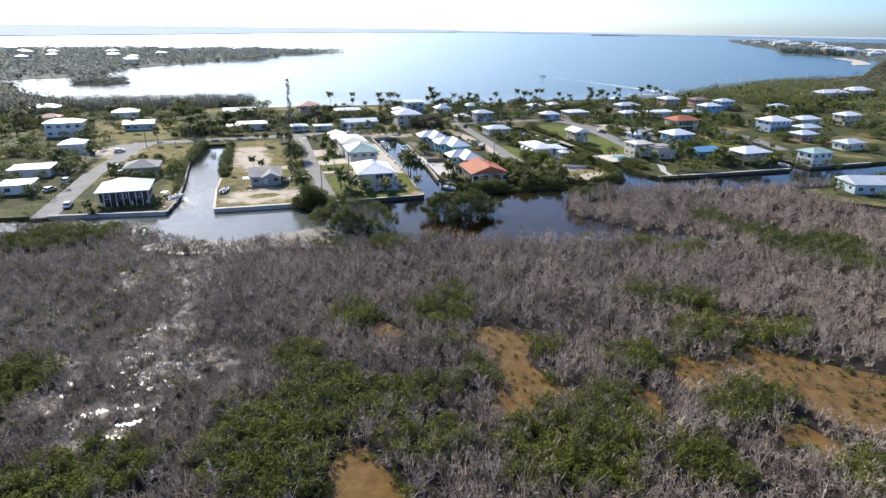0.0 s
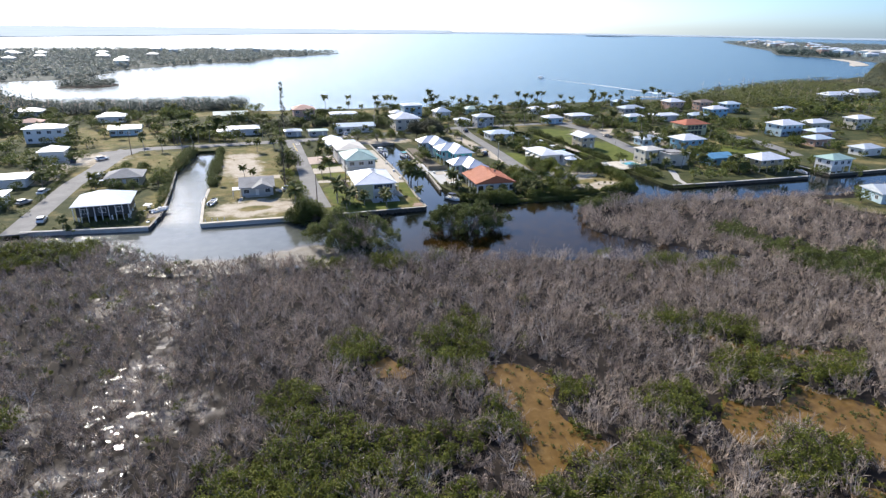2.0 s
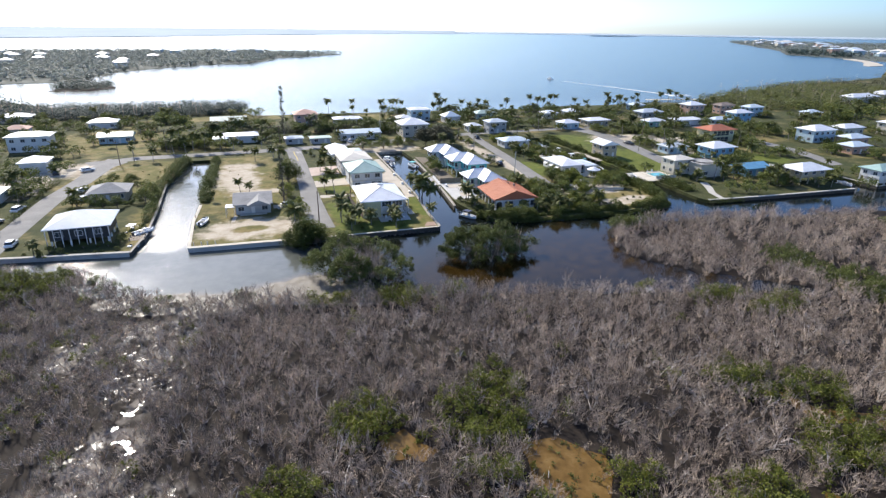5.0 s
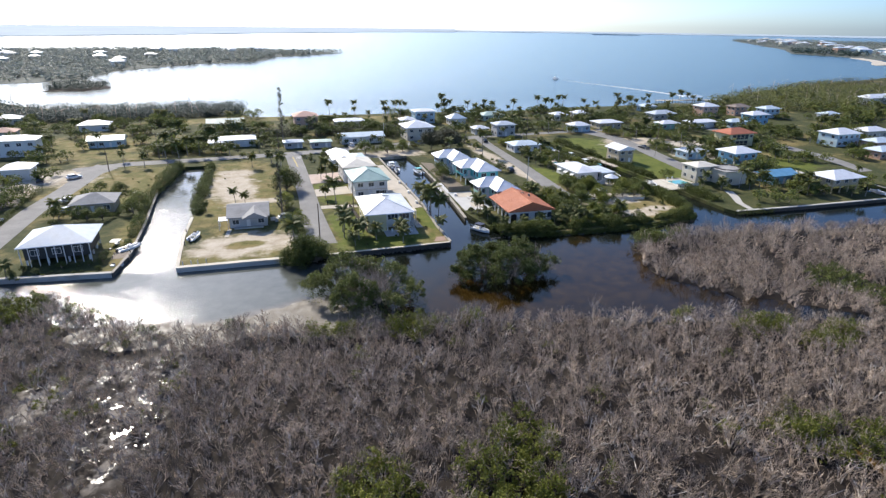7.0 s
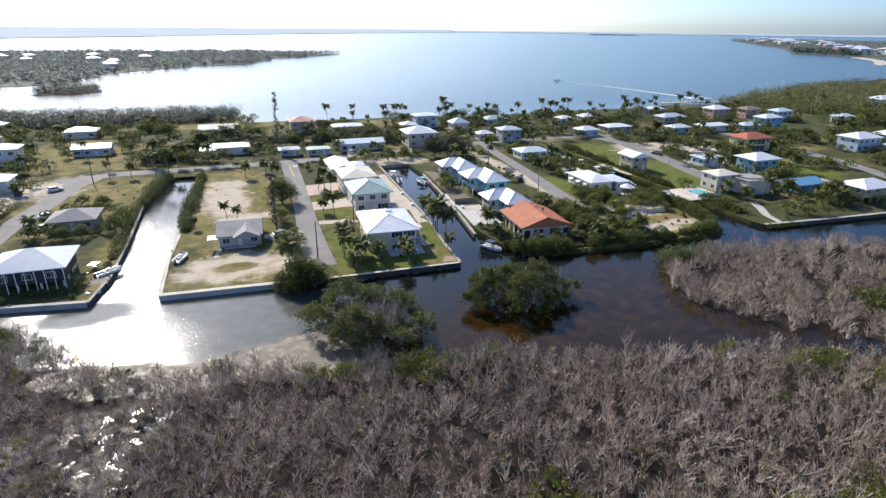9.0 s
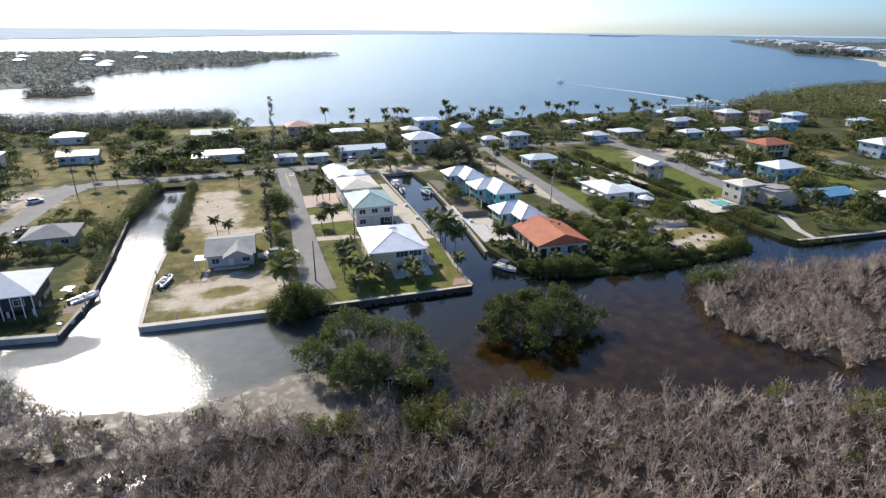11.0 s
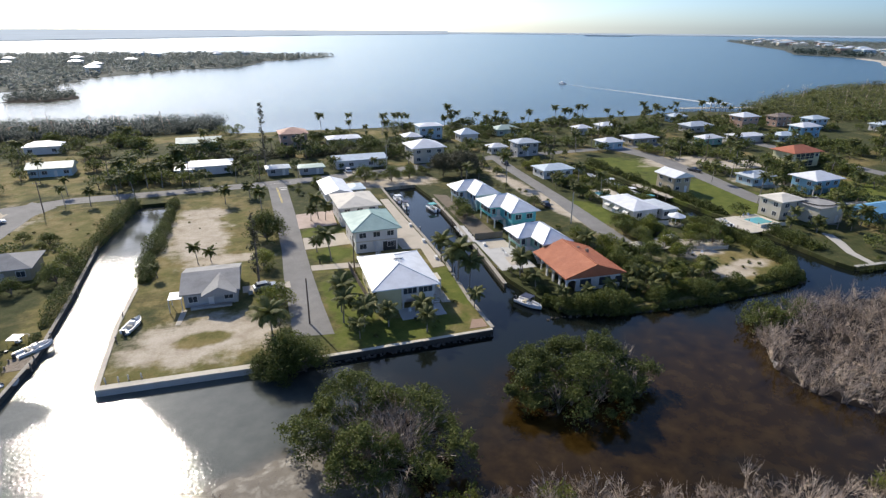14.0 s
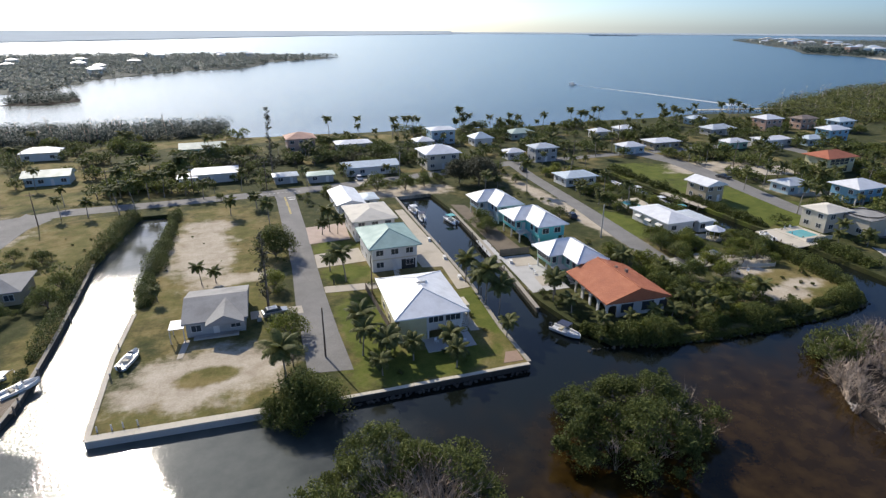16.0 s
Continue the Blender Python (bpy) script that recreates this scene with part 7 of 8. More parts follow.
def garden_grove(per, label):
    """Trees close round every far house, joined by material."""
    acc = {}
    for hx, hy in HOUSES:
        if hy < 112 and -70 < hx < 84 or hy < 30 and hx < 100 or hy > 230:
            continue
        for _ in range(per):
            q = rnd.uniform(0, math.tau)
            a, b = hx + math.cos(q) * rnd.uniform(9.5, 13), hy + math.sin(q) * rnd.uniform(7.5, 11)
            if any(abs(a - ox) < 7.5 and abs(b - oy) < 5.5 for ox, oy in HOUSES) or any(abs(a - rx_) < 4.5 and y0 - 2 < b < y1 + 2 for rx_, y0, y1 in ROADX):
                continue
            if 104 < b < 117 and a < 5 or 118 < b < 131 and 60 < a < 190 and not 120 < b < 124:
                continue
            if 86 < a < 113 and 38 < b < 104:
                continue
            k = rnd.choices(range(5), (5, 4, 5, 2, 2))[0]
            s, q = rnd.uniform(0.5, 0.85), rnd.uniform(0, math.tau)
            rot = np.array([[math.cos(q), -math.sin(q), 0], [math.sin(q), math.cos(q), 0], [0, 0, 1]]) * s
            for v, f, mat in PACK[k].values():
                e = acc.setdefault(mat.name, [mat, [], [], 0])
                e[1].append(v @ rot.T + np.array([[a, b, LAND]]))
                e[2].append(f + e[3])
                e[3] += len(v)
    for mat, vs, fs, _n in acc.values():
        wood_part = "garden_trunks" if "bark" in mat.name else "garden_trees"
        tagged(new(wood_part, mesh_np(wood_part, np.concatenate(vs), np.concatenate(fs), mat)), label, "trees", kind="stuff")


garden_grove(8, "dark green trees and palms close round the far houses")
far_grove(150, 58, 240, 24, 198, 0.3, 0.55, "low bushes among the eastern gardens", (5, 3, 5, 0.5, 2), 0.1)
far_grove(60, -20, 60, 118, 200, 0.3, 0.5, "low bushes among the bay-front gardens", (5, 3, 5, 0.5, 2), 0.1)
far_grove(80, -20, 62, 132, 200, 0.6, 1.0, "trees and palms among the bay-front houses")
# next three weighted to the pale-leaved kind, its colour standing for western haze
far_grove(105, -92, -30, 117, 214, 0.6, 1.1, "trees and shrubs north of the cross street", (2, 8, 2, 1, 1))
far_grove(60, -80, -50, 117, 150, 0.7, 1.1, "dense trees behind the cross street", (3, 7, 3, 1, 1))
far_grove(120, -165, -92, 112, 215, 0.6, 1.0, "trees round the western houses", (2, 8, 2, 1, 1))
far_grove(40, -165, -104, 60, 112, 0.6, 0.95, "dark trees round the western street houses")
far_grove(60, -140, -103, 12, 112, 0.5, 0.8, "garden trees on the west street")
far_grove(220, 60, 200, 130, 200, 0.6, 1.0, "trees among the north-east houses")
far_grove(290, 128, 285, 30, 120, 0.6, 1.0, "trees among the east houses")
far_grove(44, 100, 155, 0, 16, 0.5, 0.8, "trees in gardens along the south-east wall")
far_grove(45, 100, 128, 30, 120, 0.5, 0.8, "trees along the lawn street")
far_grove(110, 190, 340, 110, 205, 0.7, 1.1, "trees on the east shore")
for ob in far_kinds[:3]:
    plant(ob, rnd.uniform(-160, -130), rnd.uniform(120, 180))


# ---- woods (uncountable) ----
def wood(x0, x1, y0, y1, poly, n, hmin, hmax, size, mat, name, label, per=40, snags=0, flat=1.4):
    a, b = rng.uniform(x0, x1, n), rng.uniform(y0, y1, n)
    ok = in_poly(a, b, poly)
    a, b = a[ok], b[ok]
    hgt = rng.uniform(hmin, hmax, len(a))
    m = len(a) * per
    c = np.repeat(np.stack([a, b, np.full(len(a), 0.6)], 1), per, 0)
    hh = np.repeat(hgt, per)
    dd = rng.normal(size=(m, 3))
    dd /= np.linalg.norm(dd, axis=1)[:, None]
    c[:, 0] += dd[:, 0] * hh * 0.5
    c[:, 1] += dd[:, 1] * hh * 0.5
    c[:, 2] = np.maximum(0.5, c[:, 2] + hh * 0.55 + dd[:, 2] * hh * 0.45)
    v, f = leaves(c, np.full(m, size), rng, flat)
    tagged(new(name, mesh_np(name, v, f, mat)), label, "trees", kind="stuff")
    if snags:
        k = rng.integers(0, len(a), snags)
        base = np.stack([a[k], b[k], np.full(snags, 0.5)], 1)
        tip = base + np.stack([rng.normal(0, 0.9, snags), rng.normal(0, 0.9, snags), hgt[k] * rng.uniform(1.3, 2.2, snags)], 1)
        v, f = spikes(base, tip, np.full(snags, 0.15))
        tb = np.repeat(base + (tip - base) * 0.6, 4, 0) + np.repeat(tip - base, 4, 0) * rng.uniform(0, 0.35, (snags * 4, 1))
        tt = tb + rng.normal(0, 1.3, tb.shape) + np.array([[0, 0, 0.8]])
        v2, f2 = spikes(tb, tt, np.full(len(tb), 0.09))
        tagged(new("bare_snags", mesh_np("bare_snags", np.concatenate([v, v2]), np.concatenate([f, f2 + len(v)]), M["dead"])), "bare grey trunks above the wood", "dead trees", kind="stuff")


wood(-330, -38, 218, 262, [(-44, 222), (-40, 252), (-70, 257), (-138, 263), (-330, 300), (-330, 214), (-79, 216)], 2700, 3, 6, 0.6, M["spit_leaf"], "shore_wood", "dark mangrove wood on the spit", 64, 120)
wood(-600, -150, 200, 470, [(-160, 225), (-150, 270), (-190, 320), (-236, 430), (-330, 468), (-600, 468), (-600, 130), (-300, 150)], 2600, 4, 7, 1.4, M["spit_leaf"], "shore_wood", "dark wood along the inlet", 16, 200)
wood(-600, -130, 30, 220, [(-135, 20), (-135, 110), (-160, 215), (-600, 215), (-600, 60)], 1500, 3, 6, 1.2, M["leaf"], "garden_wood", "trees among far gardens", 22)
wood(255, 1000, 100, 560, [(262, 200), (330, 234), (420, 268), (640, 326), (990, 550), (900, 200), (330, 150), (275, 150)], 4000, 4, 7, 1.1, M["pine"], "shore_wood", "olive wood along the east shore", 32, 60)
wood(260, 480, 140, 300, [(263, 200), (330, 233), (420, 266), (480, 284), (480, 180), (330, 150), (275, 150)], 2400, 4, 6.5, 0.8, M["leaf_pale"], "shore_wood", "close olive-grey scrub wood on the east shore", 44, 40)
wood(280, 900, -40, 160, [(285, 60), (285, 150), (900, 200), (900, 60), (430, -20)], 1300, 4, 7, 1.5, M["leaf"], "garden_wood", "trees among far eastern houses", 22)
wood(-180, -30, -14, 40, [(-180, 26), (-104, 10), (-104, 100), (-180, 100)], 60, 2, 4, 0.5, M["hedge"], "garden_scrub", "low scrub at the far west gardens", 60)


# ---- boats ----
def boat(x, y, rz, L=5.4, canopy=None, label="", z=0.15, motor=True):
    t = thing("boat", x, y, z, rz, label, "boat")
    bm = bmesh.new()
    rings = []
    B = L * 0.19
    for s, wd, kz in ((-0.5, 0.92, -0.28), (-0.2, 1.0, -0.3), (0.1, 0.98, -0.3), (0.3, 0.75, -0.2), (0.43, 0.38, -0.02), (0.5, 0.06, 0.3)):
        xx = s * L
        rings.append([bm.verts.new(p) for p in ((xx, -B * wd, 0.62 + 0.25 * max(0, s)), (xx, -B * wd * 0.85, 0.05), (xx, 0, kz), (xx, B * wd * 0.85, 0.05), (xx, B * wd, 0.62 + 0.25 * max(0, s)), (xx, B * wd * 0.8, 0.6 + 0.25 * max(0, s)), (xx, B * wd * 0.75, 0.22), (xx, -B * wd * 0.75, 0.22), (xx, -B * wd * 0.8, 0.6 + 0.25 * max(0, s)))])
    for r, q in zip(rings, rings[1:]):
        for k in range(9):
            bm.faces.new((r[k], r[(k + 1) % 9], q[(k + 1) % 9], q[k]))
    bm.faces.new(rings[0])
    bm.faces.new(rings[-1][::-1])
    bmesh.ops.recalc_face_normals(bm, faces=bm.faces)
    part("hull", bm, M["hull"], t)
    part("console", boxes((-0.2, 0.5, -0.4, 0.4, 0.23, 1.05)), M["hull"], t)
    part("windscreen", boxes((0.5, 0.55, -0.38, 0.38, 0.9, 1.3)), M["glass"], t)
    part("seat", boxes((-1.2, -0.7, -0.45, 0.45, 0.23, 0.7)), M["cream"], t)
    if motor:
        part("outboard", boxes((-L / 2 - 0.5, -L / 2 - 0.02, -0.18, 0.18, 0.1, 0.95), (-L / 2 - 0.4, -L / 2 - 0.2, -0.08, 0.08, -0.4, 0.1)), M["car_dark"], t)
    if canopy:
        part("canopy", boxes((-1.4, 0.7, -B * 0.85, B * 0.85, 1.75, 1.85)), M[canopy], t)
        for xx in (-1.3, 0.6):
            for yy in (-B * 0.8, B * 0.8):
                part("canopy_post", tube(bmesh.new(), [(xx, yy, 0.6), (xx, yy, 1.75)], [0.03, 0.03], 5), M["chrome"], t)
    return t


boat(11.4, 7.6, -62, 5.6, "navy", "white motorboat with a navy canopy at the bank")
boat(-57.0, 21.2, 70, 5.2, None, "white open skiff on the seawall", 1.2)
boat(-70.6, 18.5, 40, 5.4, None, "white skiff on a lift by the dock", 0.9)
boat(-72.6, 8.5, 60, 6.6, None, "white open boat tied at the corner")
boat(7.0, 82, 95, 6.0, "hull", "white motorboat with a hard top")
boat(7.4, 75, 80, 5.4, "navy", "small white boat with a navy cover")
boat(13.9, 70.5, 100, 6.4, "aqua", "white motorboat with an aqua canopy")
boat(148.5, 2, 88, 5.6, None, "white open boat in the notch beside the canal house")
boat(79.5, 47, 80, 6.0, None, "white boat in the east canal")
boat(82.5, 31, 75, 5.5, None, "white boat at the pool deck", 0.8)
boat(79.4, 66, 92, 6.2, "hull", "white fishing boat with a hard top at the east canal bank")
boat(79.3, 57, 88, 5.2, "aqua", "small white boat with an aqua canopy in the east canal")
boat(-73.8, 22, 75, 5.6, "hull", "white motorboat at the western dock", 0.3)
boat(80, 78, 95, 6.5, "hull", "white boat with a hard top in the east canal")
boat(79.5, 88, 90, 6.0, None, "white open boat in the east canal")


# ---- cars ----
def car(x, y, rz, paint, label, L=4.5, truck=False):
    t = thing("car", x, y, LAND + 0.05, rz, label, "car")
    bm = bmesh.new()
    prof = [(-L / 2, 0.35), (-L / 2, 0.85), (-L / 2 + 0.15, 0.95), (L / 2 - 1.3, 0.95), (L / 2 - 0.15, 0.78), (L / 2, 0.6), (L / 2, 0.35)]
    a = [bm.verts.new((px_, -0.88, pz_)) for px_, pz_ in prof]
    b = [bm.verts.new((px_, 0.88, pz_)) for px_, pz_ in prof]
    bm.faces.new(a[::-1])
    bm.faces.new(b)
    for i in range(len(prof)):
        j = (i + 1) % len(prof)
        bm.faces.new((a[i], a[j], b[j], b[i]))
    bmesh.ops.recalc_face_normals(bm, faces=bm.faces)
    bmesh.ops.bevel(bm, geom=bm.edges[:], offset=0.05, segments=1, affect='EDGES')
    part("body", bm, M[paint], t)
    c0_, c1_ = (-0.9, L / 2 - 1.25) if truck else (-L / 2 + 0.35, L / 2 - 1.15)

    def cab(ins, z0, z1, mat, nm):
        bm = bmesh.new()
        lo = [bm.verts.new(p) for p in ((c0_ + ins, -0.8, z0), (c1_ - ins, -0.8, z0), (c1_ - ins, 0.8, z0), (c0_ + ins, 0.8, z0))]
        hi = [bm.verts.new(p) for p in ((c0_ + 0.45, -0.66, z1), (c1_ - 0.75, -0.66, z1), (c1_ - 0.75, 0.66, z1), (c0_ + 0.45, 0.66, z1))]
        bm.faces.new(hi)
        for i in range(4):
            bm.faces.new((lo[i], lo[(i + 1) % 4], hi[(i + 1) % 4], hi[i]))
        return part(nm, bm, M[mat], t)
    cab(0.0, 0.955, 1.42, "glass", "cabin_glass")
    part("roof", boxes((c0_ + 0.42, c1_ - 0.72, -0.67, 0.67, 1.422, 1.48)), M[paint], t)
    wm = mesh_of("wheel", tube(bmesh.new(), [(0, -0.11, 0), (0, 0.11, 0)], [0.33, 0.33], 14), M["rubber"])
    rm = mesh_of("rim", tube(bmesh.new(), [(0, -0.115, 0), (0, 0.115, 0)], [0.19, 0.19], 10), M["chrome"])
    for px_ in (-L / 2 + 0.85, L / 2 - 0.9):
        for py_ in (-0.8, 0.8):
            o = part("wheel", wm, None, t)
            o.location = (px_, py_, 0.33)
            part("rim", rm, None, o)
    for py_ in (-0.65, 0.65):
        part("headlight", boxes((L / 2 - 0.06, L / 2 + 0.012, py_ - 0.18, py_ + 0.18, 0.55, 0.7)), M["hull"], t)
    return t


car(-34.8, 29.5, 8, "car_silver", "silver car parked beside the grey bungalow")
car(-0.5, 119.5, 90, "car_white", "white car in a driveway")
car(3.5, 119, 90, "car_silver", "silver car in a driveway")
car(57.5, 112, 80, "car_dark", "dark car on the street")
car(117.5, 80, 100, "car_dark", "dark pickup by the sandy lot", 5.2, True)
car(-97, 92, 30, "car_white", "white car on the sandy drive")
car(-106, 90, 100, "car_dark", "dark car on the sandy drive")
car(-105, 47, 80, "car_white", "white van on the verge", 5.0)
car(-107, 36, 60, "car_silver", "silver car on the verge")
car(-92, 63, 20, "car_white", "white car under the trees")
car(-90, 53, 50, "car_blue", "blue car under the trees")
car(-98, 17, 90, "car_white", "white car at the street end")
car(45, 60, 80, "car_dark", "dark car beside the turquoise house")
car(109, 31, 120, "red", "dark red car under the terrace")


# ---- docks, decks, pools, poles ----
def dock(name, x0, x1, y0, y1, z, mat, label, posts=3, rz=0.0, plank=0.0):
    t = thing(name, (x0 + x1) / 2, (y0 + y1) / 2, 0, rz, label, "dock")
    w, d = (x1 - x0) / 2, (y1 - y0) / 2
    if plank:
        n = int(2 * d / plank)
        pm = mesh_of("plank", boxes((-w, w, -plank / 2 + 0.02, plank / 2 - 0.02, z - 0.1, z)), mat)
        for i in range(n):
            part("plank", pm, None, t).location = (0, -d + (i + 0.5) * plank, 0)
    else:
        part("deck", boxes((-w, w, -d, d, z - 0.2, z)), mat, t)
    pm = mesh_of("piling", tube(bmesh.new(), [(0, 0, -1.2), (0, 0, z + 0.5)], [0.13, 0.13], 8), M["wood"])
    for i in range(posts):
        for s in (-1, 1):
            part("piling", pm, None, t).location = (s * (w - 0.12), -d + 2 * d * (i + 0.5) / posts, 0)
    return t


dock("dock", 13.0, 15.6, 39.5, 52, 1.05, M["slab"], "pale floating dock beside the gravel yard", 4, -6)
sheet("patio", [(12.8, 22), (20.8, 21.5), (21.5, 40), (14.4, 40.5)], LAND + 0.06, M["slab"], "pale concrete canal-side terrace", "patio")
sheet("patio", [(15.5, 34.5), (21, 34), (21.3, 39.5), (16.0, 39.8)], LAND + 0.09, M["drive"], "sandy-coloured paving in the terrace", "patio", 0.02)
sheet("patio", [(16.0, 24.0), (20, 24), (20, 28.5), (16.6, 28.5)], LAND + 0.09, M["drive"], "sandy-coloured paving in the terrace", "patio", 0.02)
dock("dock", -73.4, -69.9, 12.5, 16.5, 1.05, M["wood"], "weathered wooden dock on piles", 2, 0, 0.3)
dock("dock", 84.6, 87.2, 55, 72, 1.05, M["drive"], "pale dock along the east canal", 5, 3)
dock("dock", 82.6, 90, 22.5, 34.5, 1.1, M["cap"], "pale pool deck over the canal", 4, 0)
bm = boxes((88, 96.5, 25, 34, LAND, LAND + 0.18))
single("pool_deck", bm, M["cap"], "pale stone pool terrace", "terrace", kind="structure")
single("swimming_pool", boxes((89.5, 95, 27, 31.5, LAND + 0.05, LAND + 0.19)), M["poolwater"], "small turquoise swimming pool", "pool")
single("swimming_pool", boxes((66.5, 70, 60, 68, LAND - 0.1, LAND + 0.06)), M["poolwater"], "pale turquoise swimming pool", "pool")
sheet("patio", [(64, 58), (73, 57), (74, 70), (65, 71)], LAND + 0.03, M["cap"], "pale pool surround", "patio")


def utility_pole(x, y, h, mat, label, arm=True, lean=0):
    t = thing("utility_pole", x, y, LAND, lean, label, "utility pole")
    part("pole", tube(bmesh.new(), [(0, 0, -0.5), (0, 0, h)], [0.16, 0.1], 8), mat, t)
    if arm:
        part("crossarm", boxes((-1.0, 1.0, -0.06, 0.06, h - 0.8, h - 0.66)), M["wood"], t)
        for k in (-0.85, 0, 0.85):
            part("insulator", tube(bmesh.new(), [(k, 0, h - 0.66), (k, 0, h - 0.48)], [0.05, 0.04], 6), M["grey"], t)
    return t


utility_pole(-28.6, 12.5, 8.6, M["pole"], "dark wooden pole at the street end", False)
utility_pole(-16.9, 30.5, 8.6, M["pole"], "dark wooden pole in the garden", False)
utility_pole(-22.8, 38.5, 1.2, M["rubber"], "short dark roadside post", False)
utility_pole(43.4, 44, 8.5, M["concrete"], "pale concrete pole with a street lamp arm", False)
utility_pole(-52, 119, 9, M["pole"], "wooden utility pole with a crossarm")
utility_pole(-74, 116, 10, M["pole"], "wooden utility pole with a crossarm")
utility_pole(-88, 99, 9, M["pole"], "wooden utility pole with a crossarm")
utility_pole(-30.5, 116, 9.5, M["pole"], "wooden utility pole with a crossarm")
utility_pole(12, 113, 10, M["concrete"], "tall grey concrete utility pole")
utility_pole(78, 112, 10, M["pole"], "wooden utility pole with a crossarm")
utility_pole(134, 92, 10, M["pole"], "wooden utility pole with a crossarm")
utility_pole(118, 140, 10, M["pole"], "wooden utility pole with a crossarm")
utility_pole(300, 90, 11, M["pole"], "wooden utility pole with a crossarm")

# mooring posts at the lot's corner
for k, (a, b) in enumerate(((-58.6, 4.6), (-56.9, 4.4), (-55.6, 4.4), (-53.9, 4.3))):
    t = thing("mooring_post", a, b, LAND, 0, "short white mooring post on the seawall", "mooring post", "mooring posts")
    part("post", tube(bmesh.new(), [(0, 0, -0.2), (0, 0, 0.8)], [0.1, 0.09], 8), M["white"], t)
    part("cap", tube(bmesh.new(), [(0, 0, 0.8), (0, 0, 0.9)], [0.12, 0.04], 8), M["white"], t)

# garden shade and shed
t = thing("garden_canopy", 57.0, 22.4, LAND, 10, "small white garden canopy among trees", "canopy")
part("roof", hip_roof(2.6, 2.6, 2.3, 0.7, 0.06), M["white"], t)
for a in (-1.2, 1.2):
    for b in (-1.2, 1.2):
        part("post", boxes((a - 0.04, a + 0.04, b - 0.04, b + 0.04, -0.1, 2.3)), M["white"], t)

t = thing("gazebo", 68.7, 33.9, LAND, 20, "small white garden gazebo with a pale roof", "gazebo")
part("floor", tube(bmesh.new(), [(0, 0, -0.1), (0, 0, 0.25)], [2.0, 2.0], 8), M["cap"], t)
part("roof", tube(bmesh.new(), [(0, 0, 2.5), (0, 0, 2.62), (0, 0, 3.6)], [2.4, 2.4, 0.1], 8), M["white_roof"], t)
for k in range(8):
    a = (k + 0.5) * math.tau / 8
    part("post", boxes((1.7 * math.cos(a) - 0.06, 1.7 * math.cos(a) + 0.06, 1.7 * math.sin(a) - 0.06, 1.7 * math.sin(a) + 0.06, 0.2, 2.5)), M["white"], t)
sheet("patio", [(56.5, 20.5), (62, 18), (68, 16.4), (72.5, 21), (67, 23.5), (60.5, 25.5)], LAND + 0.05, M["drive"], "pale sandy garden terrace", "patio")

# mooring piles and small things along the canals
pile_mesh = mesh_of("piling", tube(bmesh.new(), [(0, 0, -1.2), (0, 0, 1.9)], [0.14, 0.12], 8), M["wood"])
for a, b in ((3.6, 26), (4.0, 36), (4.4, 52), (4.9, 66), (5.2, 76), (11.8, 22), (12.4, 34), (14.4, 56), (16.2, 66), (-69.2, 22), (-68.8, 40), (-59.2, 26), (-59.0, 17), (76.4, 30), (77, 44)):
    t = thing("mooring_pile", a, b, 0, 0, "weathered wooden mooring pile in the canal", "piling", "mooring piles")
    part("piling", pile_mesh, None, t)
    part("cap", tube(bmesh.new(), [(0, 0, 1.9), (0, 0, 2.0)], [0.15, 0.05], 8), M["white"], t)


def dock_box(x, y, rz, label):
    t = thing("dock_box", x, y, LAND + 0.05, rz, label, "storage box")
    part("body", boxes((-0.6, 0.6, -0.3, 0.3, 0, 0.55)), M["hull"], t)
    part("lid", boxes((-0.63, 0.63, -0.33, 0.33, 0.553, 0.64)), M["white"], t)


dock_box(1.9, 33, 85, "white plastic dock box on the gravel")
dock_box(2.6, 44, 85, "white plastic dock box by the seawall")
dock_box(3.0, 56, 85, "white plastic dock box by the canal")
dock_box(15.4, 37, 80, "white plastic dock box on the terrace")


def air_unit(x, y, rz=0):
    t = thing("air_conditioner", x, y, LAND, rz, "grey outdoor air conditioning unit beside a wall", "air conditioner")
    part("case", boxes((-0.4, 0.4, -0.4, 0.4, 0.05, 0.85)), M["grey"], t)
    part("fan_grille", tube(bmesh.new(), [(0, 0, 0.853), (0, 0, 0.89)], [0.32, 0.32], 14), M["dark"], t)


for a, b in ((-3.6, 20), (-3.8, 46), (-37.6, 28), (33.2, 12), (33.6, 30), (71, 52), (-3.2, 66)):
    air_unit(a, b)


def chair(x, y, rz):
    t = thing("garden_chair", x, y, LAND + 0.07, rz, "white plastic garden chair on paving", "chair", "garden chairs")
    part("seat", boxes((-0.27, 0.27, -0.27, 0.27, 0.4, 0.45)), M["hull"], t)
    part("backrest", boxes((-0.27, 0.27, 0.22, 0.27, 0.453, 0.95)), M["hull"], t)
    lm = mesh_of("leg", boxes((-0.025, 0.025, -0.025, 0.025, 0, 0.398)), M["hull"])
    for a in (-0.23, 0.23):
        for b in (-0.23, 0.23):
            part("leg", lm, None, t).location = (a, b, 0)


for a, b, q in ((-11, 10.5, 20), (-9.6, 10.8, -30), (-6.5, 9.5, 60), (17.5, 30, 90), (18, 33, 80), (91, 33, 10), (93, 33.2, -15), (58, 16, 30), (60, 15.4, -40), (68, 69, 0), (71.5, 62, 90)):
    chair(a, b, q)


